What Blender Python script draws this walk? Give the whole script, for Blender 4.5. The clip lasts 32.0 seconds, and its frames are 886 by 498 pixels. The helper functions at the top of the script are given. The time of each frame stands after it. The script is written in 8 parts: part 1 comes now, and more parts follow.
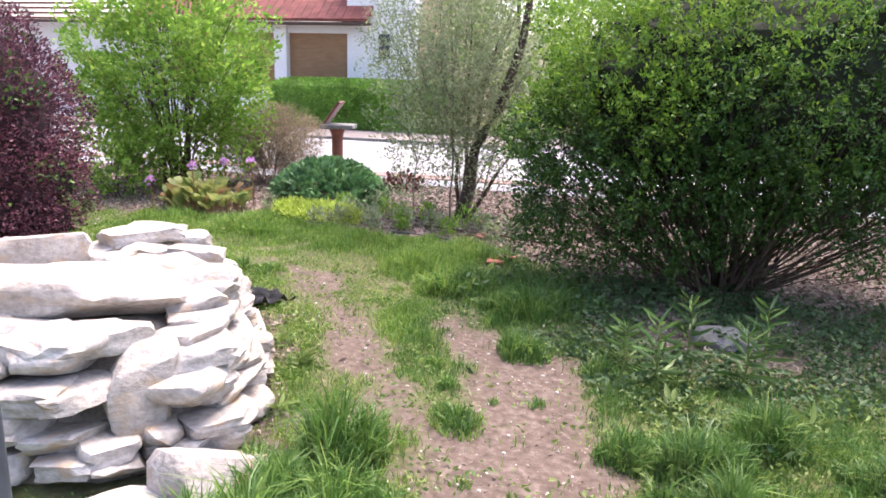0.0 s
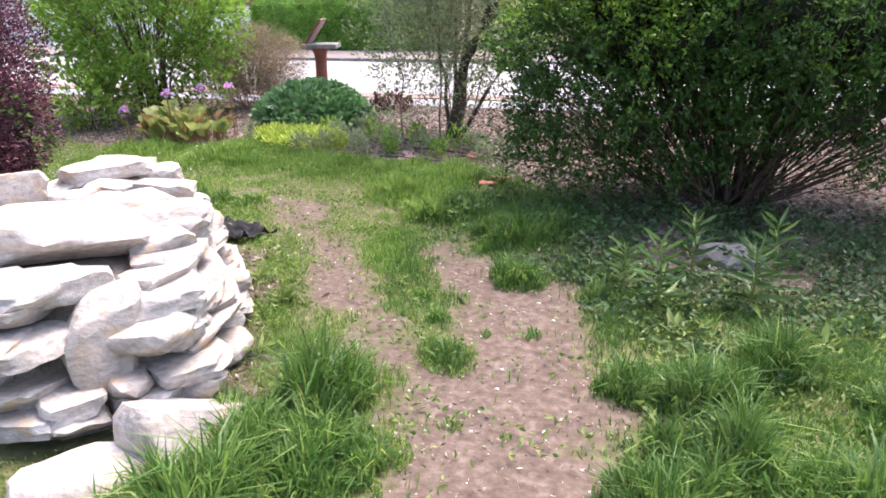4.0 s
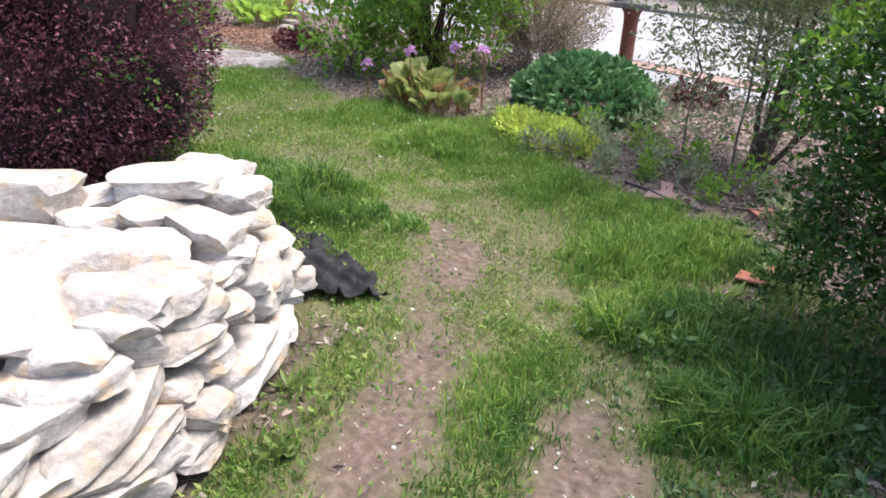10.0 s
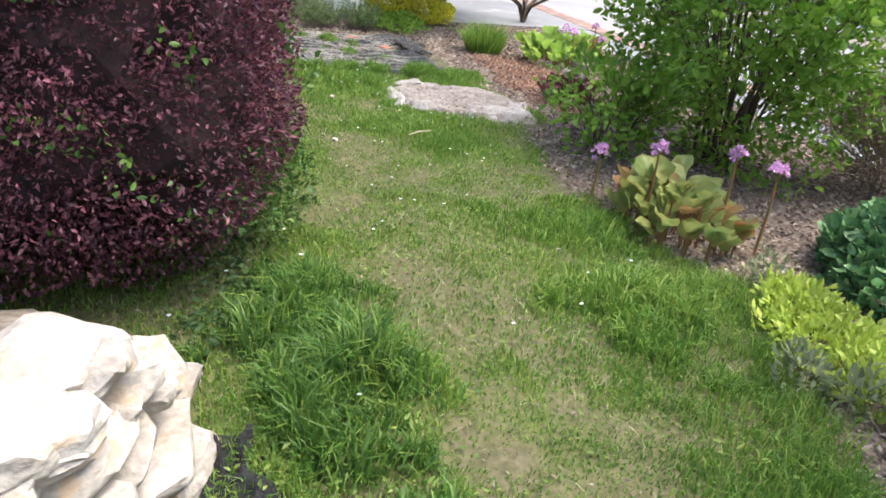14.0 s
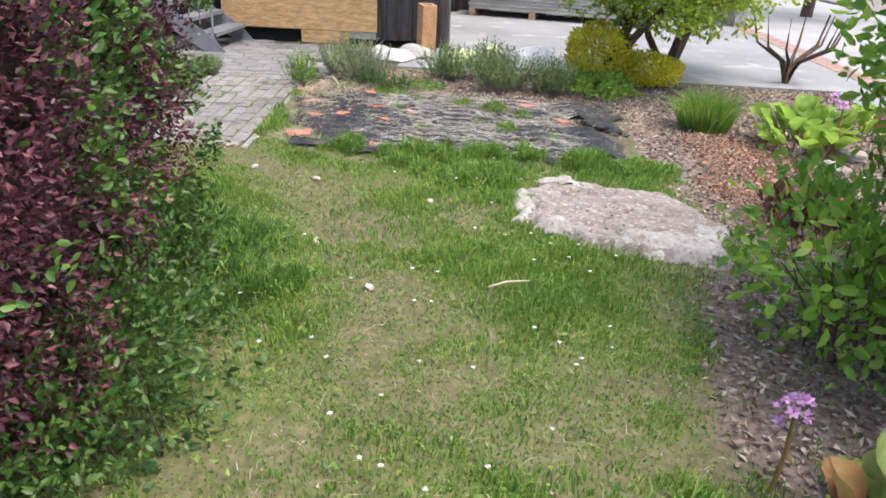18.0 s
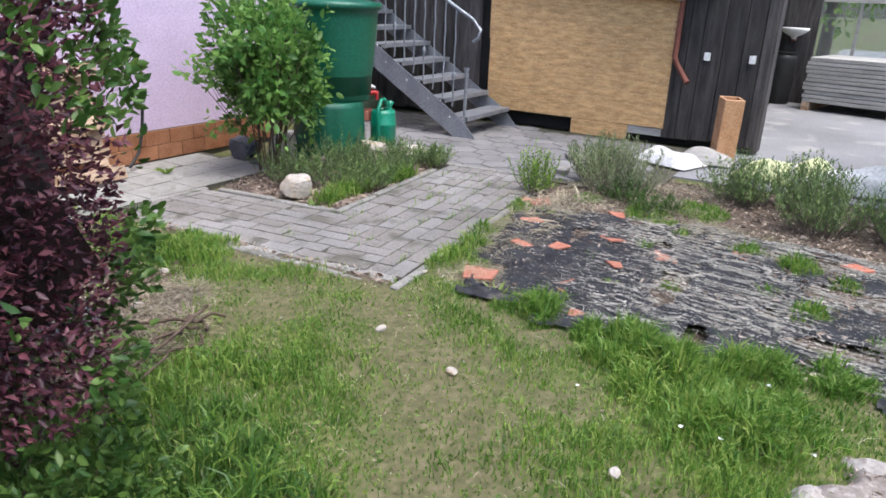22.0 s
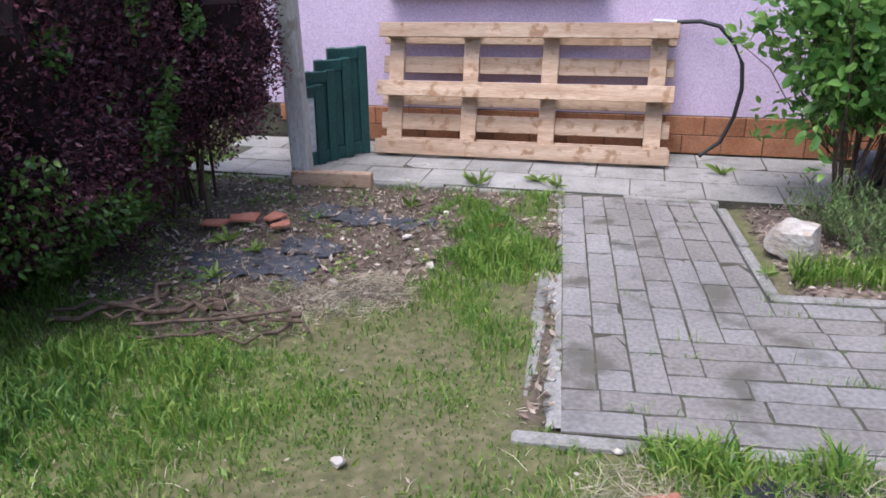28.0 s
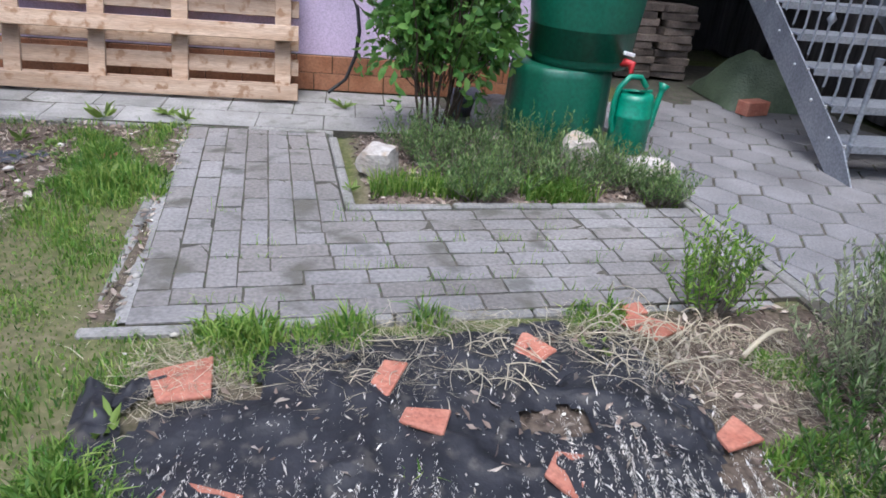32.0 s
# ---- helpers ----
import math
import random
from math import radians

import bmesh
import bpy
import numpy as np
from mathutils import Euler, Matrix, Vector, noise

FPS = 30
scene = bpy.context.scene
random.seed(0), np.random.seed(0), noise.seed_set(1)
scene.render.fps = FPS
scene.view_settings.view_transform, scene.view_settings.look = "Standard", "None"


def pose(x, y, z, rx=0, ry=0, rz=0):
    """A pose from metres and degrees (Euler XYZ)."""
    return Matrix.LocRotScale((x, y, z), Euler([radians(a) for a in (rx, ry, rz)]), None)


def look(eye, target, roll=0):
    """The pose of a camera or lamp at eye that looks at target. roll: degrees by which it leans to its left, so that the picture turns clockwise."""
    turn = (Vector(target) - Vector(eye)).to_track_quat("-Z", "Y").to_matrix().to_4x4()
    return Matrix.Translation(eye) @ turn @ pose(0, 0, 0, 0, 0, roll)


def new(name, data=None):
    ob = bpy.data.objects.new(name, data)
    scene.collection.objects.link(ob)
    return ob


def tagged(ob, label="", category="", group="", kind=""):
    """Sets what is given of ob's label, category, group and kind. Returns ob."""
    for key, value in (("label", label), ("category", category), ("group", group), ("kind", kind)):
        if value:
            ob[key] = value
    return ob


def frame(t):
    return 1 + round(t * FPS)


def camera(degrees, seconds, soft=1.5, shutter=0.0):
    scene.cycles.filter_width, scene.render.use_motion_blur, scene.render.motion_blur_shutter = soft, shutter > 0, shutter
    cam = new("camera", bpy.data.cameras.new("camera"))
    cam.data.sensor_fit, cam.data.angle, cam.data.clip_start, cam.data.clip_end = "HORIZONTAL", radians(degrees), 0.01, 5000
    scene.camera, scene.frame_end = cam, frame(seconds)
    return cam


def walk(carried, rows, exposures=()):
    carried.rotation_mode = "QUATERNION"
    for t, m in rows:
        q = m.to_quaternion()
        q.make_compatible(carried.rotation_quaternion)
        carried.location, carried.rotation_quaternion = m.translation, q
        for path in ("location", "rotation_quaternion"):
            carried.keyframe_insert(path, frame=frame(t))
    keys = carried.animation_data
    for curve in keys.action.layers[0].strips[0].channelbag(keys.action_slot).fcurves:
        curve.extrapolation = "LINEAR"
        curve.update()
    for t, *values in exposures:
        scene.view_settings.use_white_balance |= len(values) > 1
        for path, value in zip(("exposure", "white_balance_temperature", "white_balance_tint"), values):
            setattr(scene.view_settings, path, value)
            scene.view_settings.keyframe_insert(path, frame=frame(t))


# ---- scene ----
cam = camera(64.0, 32.0, 1.7)
PATH = [
    (0, (0.39, 0.26, 1.397), (-0.12, 2.134, 0.921), 1.7),
    (0.5, (0.39, 0.227, 1.35), (0.005, 2.102, 0.773), 1.6),
    (1, (0.374, 0.137, 1.335), (0.006, 2.01, 0.737), 0.5),
    (1.5, (0.371, 0.098, 1.329), (0.002, 1.971, 0.733), 0.0),
    (2, (0.4, 0.098, 1.34), (0.119, 1.994, 0.77), -0.0),
    (2.5, (0.413, 0.13, 1.336), (0.197, 2.029, 0.746), 0.3),
    (3, (0.392, 0.202, 1.349), (0.065, 2.068, 0.708), 0.4),
    (3.5, (0.402, 0.359, 1.344), (-0.093, 2.18, 0.684), -0.4),
    (5.5, (0.325, 0.938, 1.407), (-0.137, 2.727, 0.642), -1.2),
    (6, (0.354, 1.17, 1.411), (-0.287, 2.912, 0.666), -0.3),
    (6.5, (0.392, 1.354, 1.394), (-0.376, 3.031, 0.62), -2.5),
    (7, (0.351, 1.489, 1.391), (-0.398, 3.172, 0.611), -1.5),
    (7.5, (0.246, 1.675, 1.409), (-0.459, 3.403, 0.69), -1.2),
    (8, (0.239, 1.868, 1.421), (-0.65, 3.509, 0.703), 1.1),
    (8.5, (0.376, 2.103, 1.456), (-0.813, 3.46, 0.593), 2.5),
    (9, (0.42, 2.18, 1.481), (-0.793, 3.516, 0.619), 2.4),
    (9.5, (0.423, 2.235, 1.493), (-0.841, 3.538, 0.654), 2.8),
    (10, (0.352, 2.349, 1.492), (-0.884, 3.663, 0.628), 2.6),
    (10.5, (0.189, 2.537, 1.484), (-1.011, 3.884, 0.62), 2.5),
    (11, (0.083, 2.712, 1.489), (-1.182, 3.991, 0.615), 2.0),
    (11.5, (0.044, 3.013, 1.502), (-1.375, 4.102, 0.606), 2.8),
    (12, (-0.02, 3.269, 1.509), (-1.449, 4.328, 0.594), 3.3),
    (12.5, (-0.165, 3.513, 1.487), (-1.583, 4.549, 0.53), 3.8),
    (13, (-0.308, 3.675, 1.515), (-1.803, 4.615, 0.574), 3.0),
    (13.5, (-0.512, 3.913, 1.5), (-2.146, 4.65, 0.613), 5.6),
    (15.5, (-1.435, 4.55, 1.5), (-3.177, 4.944, 0.6), 4.5),
    (16, (-1.661, 4.697, 1.487), (-3.405, 5.131, 0.609), 4.6),
    (16.5, (-1.916, 4.847, 1.498), (-3.696, 5.176, 0.647), 2.2),
    (17, (-2.127, 5.094, 1.497), (-3.967, 5.17, 0.717), 4.1),
    (17.5, (-2.335, 5.278, 1.469), (-4.165, 5.277, 0.662), 3.3),
    (18, (-2.6, 5.386, 1.457), (-4.419, 5.246, 0.637), 2.5),
    (18.5, (-2.882, 5.509, 1.446), (-4.714, 5.068, 0.776), 3.1),
    (19, (-3.132, 5.637, 1.44), (-4.922, 5.097, 0.73), 1.7),
    (19.5, (-3.445, 5.683, 1.379), (-5.235, 5.124, 0.682), 1.3),
    (20, (-3.637, 5.668, 1.415), (-5.398, 4.996, 0.745), 0.9),
    (20.5, (-3.87, 5.67, 1.413), (-5.544, 4.82, 0.723), 1.7),
    (21, (-4.069, 5.676, 1.432), (-5.726, 4.719, 0.847), 2.4),
    (21.5, (-4.307, 5.571, 1.39), (-5.92, 4.593, 0.725), 1.7),
    (22, (-4.572, 5.443, 1.399), (-6.205, 4.502, 0.729), 2.5),
    (22.5, (-4.893, 5.388, 1.372), (-6.34, 4.219, 0.637), 1.1),
    (23, (-5.229, 5.336, 1.391), (-6.592, 4.042, 0.709), -0.3),
    (23.5, (-5.583, 5.243, 1.35), (-6.919, 3.945, 0.621), 1.7),
    (24, (-5.878, 5.187, 1.349), (-7.078, 3.763, 0.618), -0.2),
    (24.5, (-6.191, 5.151, 1.323), (-7.157, 3.644, 0.43), 3.1),
    (25, (-6.407, 5.13, 1.306), (-7.234, 3.513, 0.468), 1.4),
    (25.5, (-6.561, 4.963, 1.298), (-7.272, 3.303, 0.439), 2.7),
    (26, (-6.832, 4.938, 1.265), (-7.013, 3.148, 0.39), 3.7),
    (26.5, (-6.976, 5.002, 1.187), (-6.884, 3.141, 0.461), 1.8),
    (28.5, (-7.708, 5.263, 1.288), (-7.203, 3.494, 0.503), -1.4),
    (29, (-7.75, 5.305, 1.28), (-7.388, 3.489, 0.526), -0.4),
    (29.5, (-7.844, 5.392, 1.287), (-7.725, 3.551, 0.515), -0.7),
    (30, (-7.959, 5.44, 1.31), (-7.989, 3.609, 0.506), -0.3),
    (30.5, (-8.11, 5.418, 1.307), (-8.103, 3.622, 0.427), 2.0),
    (31, (-8.181, 5.463, 1.338), (-8.312, 3.632, 0.546), 2.7),
    (31.5, (-8.156, 5.518, 1.32), (-8.295, 3.704, 0.488), 2.2),
    (32, (-8.14, 5.567, 1.309), (-8.435, 3.795, 0.429), 5.5),
]
walk(cam, [(t, look(eye, target, roll)) for t, eye, target, roll in PATH],
     exposures=[(0.0, 2.1, 6550, 22), (5.0, 2.05, 6500, 20), (8.0, 1.97, 6450, 15), (10.0, 1.72, 6400, 12), (16.0, 1.70, 6500, 8), (19.0, 1.52, 6400, 9), (21.0, 1.4, 6200, 10), (24.0, 1.2, 5850, 12), (27.0, 1.18, 5800, 15), (30.0, 1.12, 5750, 14), (32.0, 1.1, 5650, 11)])
# ---- world and light ----
world = bpy.data.worlds.new("overcast_sky")
scene.world = world
world.use_nodes = True
wn = world.node_tree.nodes
sky = wn.new("ShaderNodeTexSky")
sky.sky_type = "NISHITA"
sky.sun_disc = False
sky.sun_elevation, sky.sun_rotation = radians(69), radians(22)
sky.air_density, sky.dust_density = 1.0, 4.0
wn["Background"].inputs["Strength"].default_value = 0.15
world.node_tree.links.new(sky.outputs["Color"], wn["Background"].inputs["Color"])
sun = new("sun", bpy.data.lights.new("sun", "SUN"))
sun.data.energy, sun.data.angle, sun.data.color = 1.2, radians(30), (1.0, 0.96, 0.9)
sun.matrix_world = look((0, 0, 0), (-0.2, -0.5, -1.4))

# ---- materials ----


def nodes_of(name):
    m = bpy.data.materials.new(name)
    m.use_nodes = True
    return m, m.node_tree.nodes, m.node_tree.links


def ramp(nt, a, b, lo=0.3, hi=0.7, mid=None):
    r = nt.new("ShaderNodeValToRGB")
    r.color_ramp.elements[0].position, r.color_ramp.elements[0].color = lo, (*a, 1)
    r.color_ramp.elements[1].position, r.color_ramp.elements[1].color = hi, (*b, 1)
    if mid:
        e = r.color_ramp.elements.new((lo + hi) / 2)
        e.color = (*mid, 1)
    return r


def surface(name, a, b, scale=6.0, fine=70.0, rough=0.85, bump=0.3, metal=0.0, spot=None, vary=0.0, stretch=(1, 1, 1), spec=0.4, depth=0.006, tint=False):
    """A weathered surface: broad blotches from a to b, fine grain and relief, spots of a third colour, and a tint for each piece."""
    m, nt, ln = nodes_of(name)
    p = nt["Principled BSDF"]
    mp = nt.new("ShaderNodeMapping")
    mp.inputs["Scale"].default_value = stretch
    geo = nt.new("ShaderNodeNewGeometry")
    ln.new(geo.outputs["Position"], mp.inputs["Vector"])
    n1, n2 = nt.new("ShaderNodeTexNoise"), nt.new("ShaderNodeTexNoise")
    for n, s, d in ((n1, scale, 5), (n2, fine, 4)):
        n.inputs["Scale"].default_value, n.inputs["Detail"].default_value = s, d
        ln.new(mp.outputs["Vector"], n.inputs["Vector"])
    r1 = ramp(nt, a, b)
    ln.new(n1.outputs["Fac"], r1.inputs["Fac"])
    r2 = ramp(nt, (0.72, 0.72, 0.72), (1.14, 1.14, 1.14), 0.3, 0.7)
    ln.new(n2.outputs["Fac"], r2.inputs["Fac"])
    mul = nt.new("ShaderNodeMixRGB")
    mul.blend_type, mul.inputs["Fac"].default_value = "MULTIPLY", 1.0
    ln.new(r1.outputs["Color"], mul.inputs["Color1"])
    ln.new(r2.outputs["Color"], mul.inputs["Color2"])
    col = mul.outputs["Color"]
    if spot:
        n3 = nt.new("ShaderNodeTexNoise")
        n3.inputs["Scale"].default_value, n3.inputs["Detail"].default_value = scale * 2.7, 8
        ln.new(geo.outputs["Position"], n3.inputs["Vector"])
        r3 = ramp(nt, (0, 0, 0), (1, 1, 1), 0.56, 0.66)
        ln.new(n3.outputs["Fac"], r3.inputs["Fac"])
        mx = nt.new("ShaderNodeMixRGB")
        ln.new(r3.outputs["Color"], mx.inputs["Fac"])
        ln.new(col, mx.inputs["Color1"])
        mx.inputs["Color2"].default_value = (*spot, 1)
        col = mx.outputs["Color"]
    if vary:
        oi, hs, mr = nt.new("ShaderNodeObjectInfo"), nt.new("ShaderNodeHueSaturation"), nt.new("ShaderNodeMapRange")
        mr.inputs["To Min"].default_value, mr.inputs["To Max"].default_value = 1 - vary, 1 + vary
        ln.new(oi.outputs["Random"], mr.inputs["Value"])
        ln.new(mr.outputs["Result"], hs.inputs["Value"])
        if tint:
            m2 = nt.new("ShaderNodeMapRange")
            m2.inputs["From Min"].default_value, m2.inputs["From Max"].default_value = 0.2, 0.9
            m2.inputs["To Min"].default_value, m2.inputs["To Max"].default_value = 1.3, 0.7
            ln.new(oi.outputs["Random"], m2.inputs["Value"])
            ln.new(m2.outputs["Result"], hs.inputs["Saturation"])
        ln.new(col, hs.inputs["Color"])
        col = hs.outputs["Color"]
    ln.new(col, p.inputs["Base Color"])
    p.inputs["Roughness"].default_value, p.inputs["Metallic"].default_value = rough, metal
    p.inputs["Specular IOR Level"].default_value = spec
    if bump:
        bp = nt.new("ShaderNodeBump")
        bp.inputs["Strength"].default_value, bp.inputs["Distance"].default_value = bump, depth
        ln.new(n2.outputs["Fac"], bp.inputs["Height"])
        ln.new(bp.outputs["Normal"], p.inputs["Normal"])
    return m


def leaf_mat(name, a, b, c=None, thin=0.35, rough=0.45, patch=3.0, tone=((0.7, 0.72, 0.7), (1.2, 1.2, 1.1)), relief=0.0):
    """Leaves or blades: each one its own tint between a and b, and light shining through."""
    m, nt, ln = nodes_of(name)
    p, out = nt["Principled BSDF"], nt["Material Output"]
    g = nt.new("ShaderNodeNewGeometry")
    r = ramp(nt, a, b, 0.0, 1.0, c)
    ln.new(g.outputs["Random Per Island"], r.inputs["Fac"])
    tc, n = nt.new("ShaderNodeTexCoord"), nt.new("ShaderNodeTexNoise")
    n.inputs["Scale"].default_value = patch
    ln.new(tc.outputs["Object"], n.inputs["Vector"])
    r2 = ramp(nt, tone[0], tone[1], 0.3, 0.7)
    ln.new(n.outputs["Fac"], r2.inputs["Fac"])
    if relief:
        rb, rn = nt.new("ShaderNodeBump"), nt.new("ShaderNodeTexNoise")
        rn.inputs["Scale"].default_value = 55.0
        rb.inputs["Strength"].default_value, rb.inputs["Distance"].default_value = relief, 0.006
        ln.new(tc.outputs["Object"], rn.inputs["Vector"])
        ln.new(rn.outputs["Fac"], rb.inputs["Height"])
        ln.new(rb.outputs["Normal"], p.inputs["Normal"])
    mul = nt.new("ShaderNodeMixRGB")
    mul.blend_type, mul.inputs["Fac"].default_value = "MULTIPLY", 1.0
    ln.new(r.outputs["Color"], mul.inputs["Color1"])
    ln.new(r2.outputs["Color"], mul.inputs["Color2"])
    ln.new(mul.outputs["Color"], p.inputs["Base Color"])
    p.inputs["Roughness"].default_value, p.inputs["Specular IOR Level"].default_value = rough, 0.35
    t, mix = nt.new("ShaderNodeBsdfTranslucent"), nt.new("ShaderNodeMixShader")
    mix.inputs["Fac"].default_value = thin
    ln.new(mul.outputs["Color"], t.inputs["Color"])
    ln.new(p.outputs["BSDF"], mix.inputs[1])
    ln.new(t.outputs["BSDF"], mix.inputs[2])
    ln.new(mix.outputs["Shader"], out.inputs["Surface"])
    return m


limestone = surface("limestone", (0.33, 0.285, 0.235), (0.50, 0.472, 0.435), 4, 34, 0.9, 0.8, spot=(0.41, 0.32, 0.23), vary=0.12, depth=0.012, stretch=(1, 1, 1.5))
concrete_paver = surface("concrete_paver", (0.15, 0.141, 0.132), (0.245, 0.232, 0.218), 1.7, 60, 0.92, 0.8, vary=0.11, spot=(0.10, 0.096, 0.082), tint=True)
hex_paver = surface("hex_paver", (0.14, 0.136, 0.136), (0.22, 0.215, 0.215), 3, 90, 0.92, 0.5, vary=0.10)
kerb_concrete = surface("kerb_concrete", (0.165, 0.16, 0.145), (0.27, 0.26, 0.24), 5, 80, 0.92, 0.6, vary=0.14, spot=(0.13, 0.135, 0.10))
pale_slab = surface("pale_slab", (0.21, 0.205, 0.19), (0.33, 0.32, 0.30), 4, 80, 0.92, 0.6, vary=0.10, spot=(0.19, 0.19, 0.165))
joint_sand = surface("joint_sand", (0.045, 0.042, 0.032), (0.10, 0.09, 0.068), 9, 120, 1.0, 0.6, spot=(0.05, 0.075, 0.03))
yard_concrete = surface("yard_concrete", (0.19, 0.19, 0.195), (0.27, 0.27, 0.28), 0.8, 60, 0.9, 0.3, spot=(0.31, 0.30, 0.29))
lilac_render = surface("lilac_render", (0.57, 0.45, 0.60), (0.64, 0.52, 0.66), 1.5, 130, 0.95, 0.6, depth=0.004)
plinth_tile = surface("plinth_tile", (0.27, 0.11, 0.05), (0.36, 0.17, 0.09), 8, 90, 0.6, 0.3, vary=0.16)
black_board = surface("black_board", (0.025, 0.022, 0.022), (0.085, 0.078, 0.075), 7, 60, 0.85, 0.6, vary=0.35, stretch=(3, 3, 0.35))
osb = surface("strand_board", (0.44, 0.25, 0.10), (0.64, 0.42, 0.20), 30, 14, 0.75, 0.4, stretch=(1, 0.35, 1.5), spot=(0.68, 0.47, 0.25), depth=0.002)
pale_wood = surface("pale_wood", (0.36, 0.24, 0.155), (0.52, 0.39, 0.28), 5, 60, 0.8, 0.4, vary=0.18, stretch=(0.3, 4, 4), spot=(0.27, 0.16, 0.09))
grey_wood = surface("grey_wood", (0.30, 0.29, 0.27), (0.46, 0.45, 0.43), 5, 50, 0.85, 0.4, vary=0.15, stretch=(2, 0.3, 3))
zinc = surface("galvanised_steel", (0.26, 0.28, 0.31), (0.36, 0.38, 0.41), 6, 60, 0.5, 0.1, metal=0.55, vary=0.06)
zinc_light = surface("grey_pipe", (0.42, 0.42, 0.42), (0.55, 0.55, 0.55), 6, 60, 0.5, 0.1, metal=0.3)
# Near-black stand-in for the shade of unlit rooms and the passage.
dark_void = surface("unlit_dark", (0.012, 0.012, 0.013), (0.03, 0.028, 0.027), 3, 40, 0.95, 0.3)
green_plastic = surface("green_plastic", (0.006, 0.085, 0.048), (0.010, 0.115, 0.066), 2, 50, 0.42, 0.05, spec=0.5)
can_plastic = surface("can_plastic", (0.006, 0.19, 0.11), (0.012, 0.23, 0.135), 3, 50, 0.35, 0.05, spec=0.5)
red_plastic = surface("red_plastic", (0.42, 0.02, 0.02), (0.5, 0.03, 0.03), 3, 50, 0.4, 0.05)
white_paint = surface("white_paint", (0.72, 0.72, 0.70), (0.82, 0.82, 0.80), 3, 60, 0.7, 0.15)
weathered_post = surface("weathered_post", (0.36, 0.35, 0.32), (0.56, 0.55, 0.52), 5, 60, 0.85, 0.4, stretch=(3, 3, 0.4), spot=(0.26, 0.24, 0.20))
brown_frame = surface("brown_frame", (0.05, 0.025, 0.018), (0.09, 0.045, 0.03), 6, 60, 0.45, 0.15)
rusty_red = surface("rusty_red", (0.16, 0.05, 0.035), (0.24, 0.09, 0.06), 9, 70, 0.7, 0.3)
terracotta = surface("terracotta", (0.33, 0.115, 0.072), (0.43, 0.185, 0.125), 14, 80, 0.85, 0.35, vary=0.15)
roof_tile = surface("roof_tile", (0.15, 0.042, 0.033), (0.25, 0.085, 0.065), 5, 60, 0.85, 0.3, vary=0.2)
black_film = surface("black_film", (0.008, 0.008, 0.010), (0.022, 0.022, 0.026), 6, 26, 0.58, 0.5, spec=0.4, depth=0.012, spot=(0.05, 0.045, 0.04))
weed_fabric = surface("weed_fabric", (0.008, 0.008, 0.009), (0.02, 0.02, 0.022), 20, 200, 0.85, 0.6)
slate_grey = surface("slate_grey", (0.07, 0.075, 0.09), (0.12, 0.125, 0.14), 8, 70, 0.8, 0.4)
asphalt = surface("pale_asphalt", (0.27, 0.262, 0.26), (0.35, 0.342, 0.34), 0.9, 120, 0.95, 0.3)
pink_paving = surface("pink_paving", (0.20, 0.165, 0.15), (0.28, 0.235, 0.215), 4, 60, 0.9, 0.4, vary=0.12)
brick_edge = surface("brick_edge", (0.25, 0.15, 0.12), (0.35, 0.24, 0.2), 6, 70, 0.9, 0.4, vary=0.15)
pink_concrete = surface("pink_concrete", (0.29, 0.18, 0.17), (0.44, 0.31, 0.295), 45, 90, 0.95, 1.0, depth=0.02)
house_white = surface("house_white", (0.70, 0.68, 0.66), (0.80, 0.79, 0.77), 1.2, 50, 0.95, 0.4)
tan_wall = surface("tan_wall", (0.42, 0.30, 0.21), (0.48, 0.36, 0.26), 2, 40, 0.9, 0.2)
door_brown = surface("door_brown", (0.24, 0.13, 0.06), (0.30, 0.17, 0.085), 3, 40, 0.7, 0.2, stretch=(1, 1, 6))
bark = surface("bark", (0.055, 0.036, 0.024), (0.14, 0.10, 0.075), 14, 60, 0.95, 0.8, stretch=(2, 2, 0.5))
grey_bark = surface("grey_bark", (0.11, 0.09, 0.072), (0.23, 0.195, 0.165), 14, 60, 0.95, 0.7, stretch=(2, 2, 0.5))
rubber = surface("black_rubber", (0.012, 0.012, 0.012), (0.025, 0.025, 0.025), 8, 60, 0.55, 0.1)
shutter_green = surface("shutter_green", (0.012, 0.055, 0.05), (0.022, 0.085, 0.075), 5, 60, 0.55, 0.2)
dark_steel = surface("dark_steel", (0.035, 0.042, 0.052), (0.05, 0.058, 0.07), 4, 60, 0.45, 0.08, metal=0.2)
white_sheet = surface("white_sheet", (0.5, 0.51, 0.5), (0.62, 0.62, 0.61), 4, 40, 0.6, 0.4, depth=0.02)
yellow_sheet = surface("yellow_sheet", (0.5, 0.54, 0.26), (0.6, 0.62, 0.36), 4, 40, 0.6, 0.4, depth=0.02)
olive_tarp = surface("olive_tarp", (0.05, 0.072, 0.042), (0.095, 0.125, 0.075), 5, 50, 0.5, 0.5, depth=0.02)
paper = surface("old_paper", (0.075, 0.058, 0.046), (0.17, 0.135, 0.11), 8, 60, 0.9, 0.3, vary=0.45)
debris_mat = leaf_mat("dry_debris", (0.11, 0.078, 0.066), (0.48, 0.41, 0.36), (0.25, 0.185, 0.155), 0.1, 0.9)
chips_mat = leaf_mat("orange_chips", (0.24, 0.11, 0.075), (0.46, 0.28, 0.20), None, 0.05, 0.9)
straw_mat = leaf_mat("straw", (0.30, 0.255, 0.185), (0.58, 0.52, 0.41), None, 0.2, 0.8)
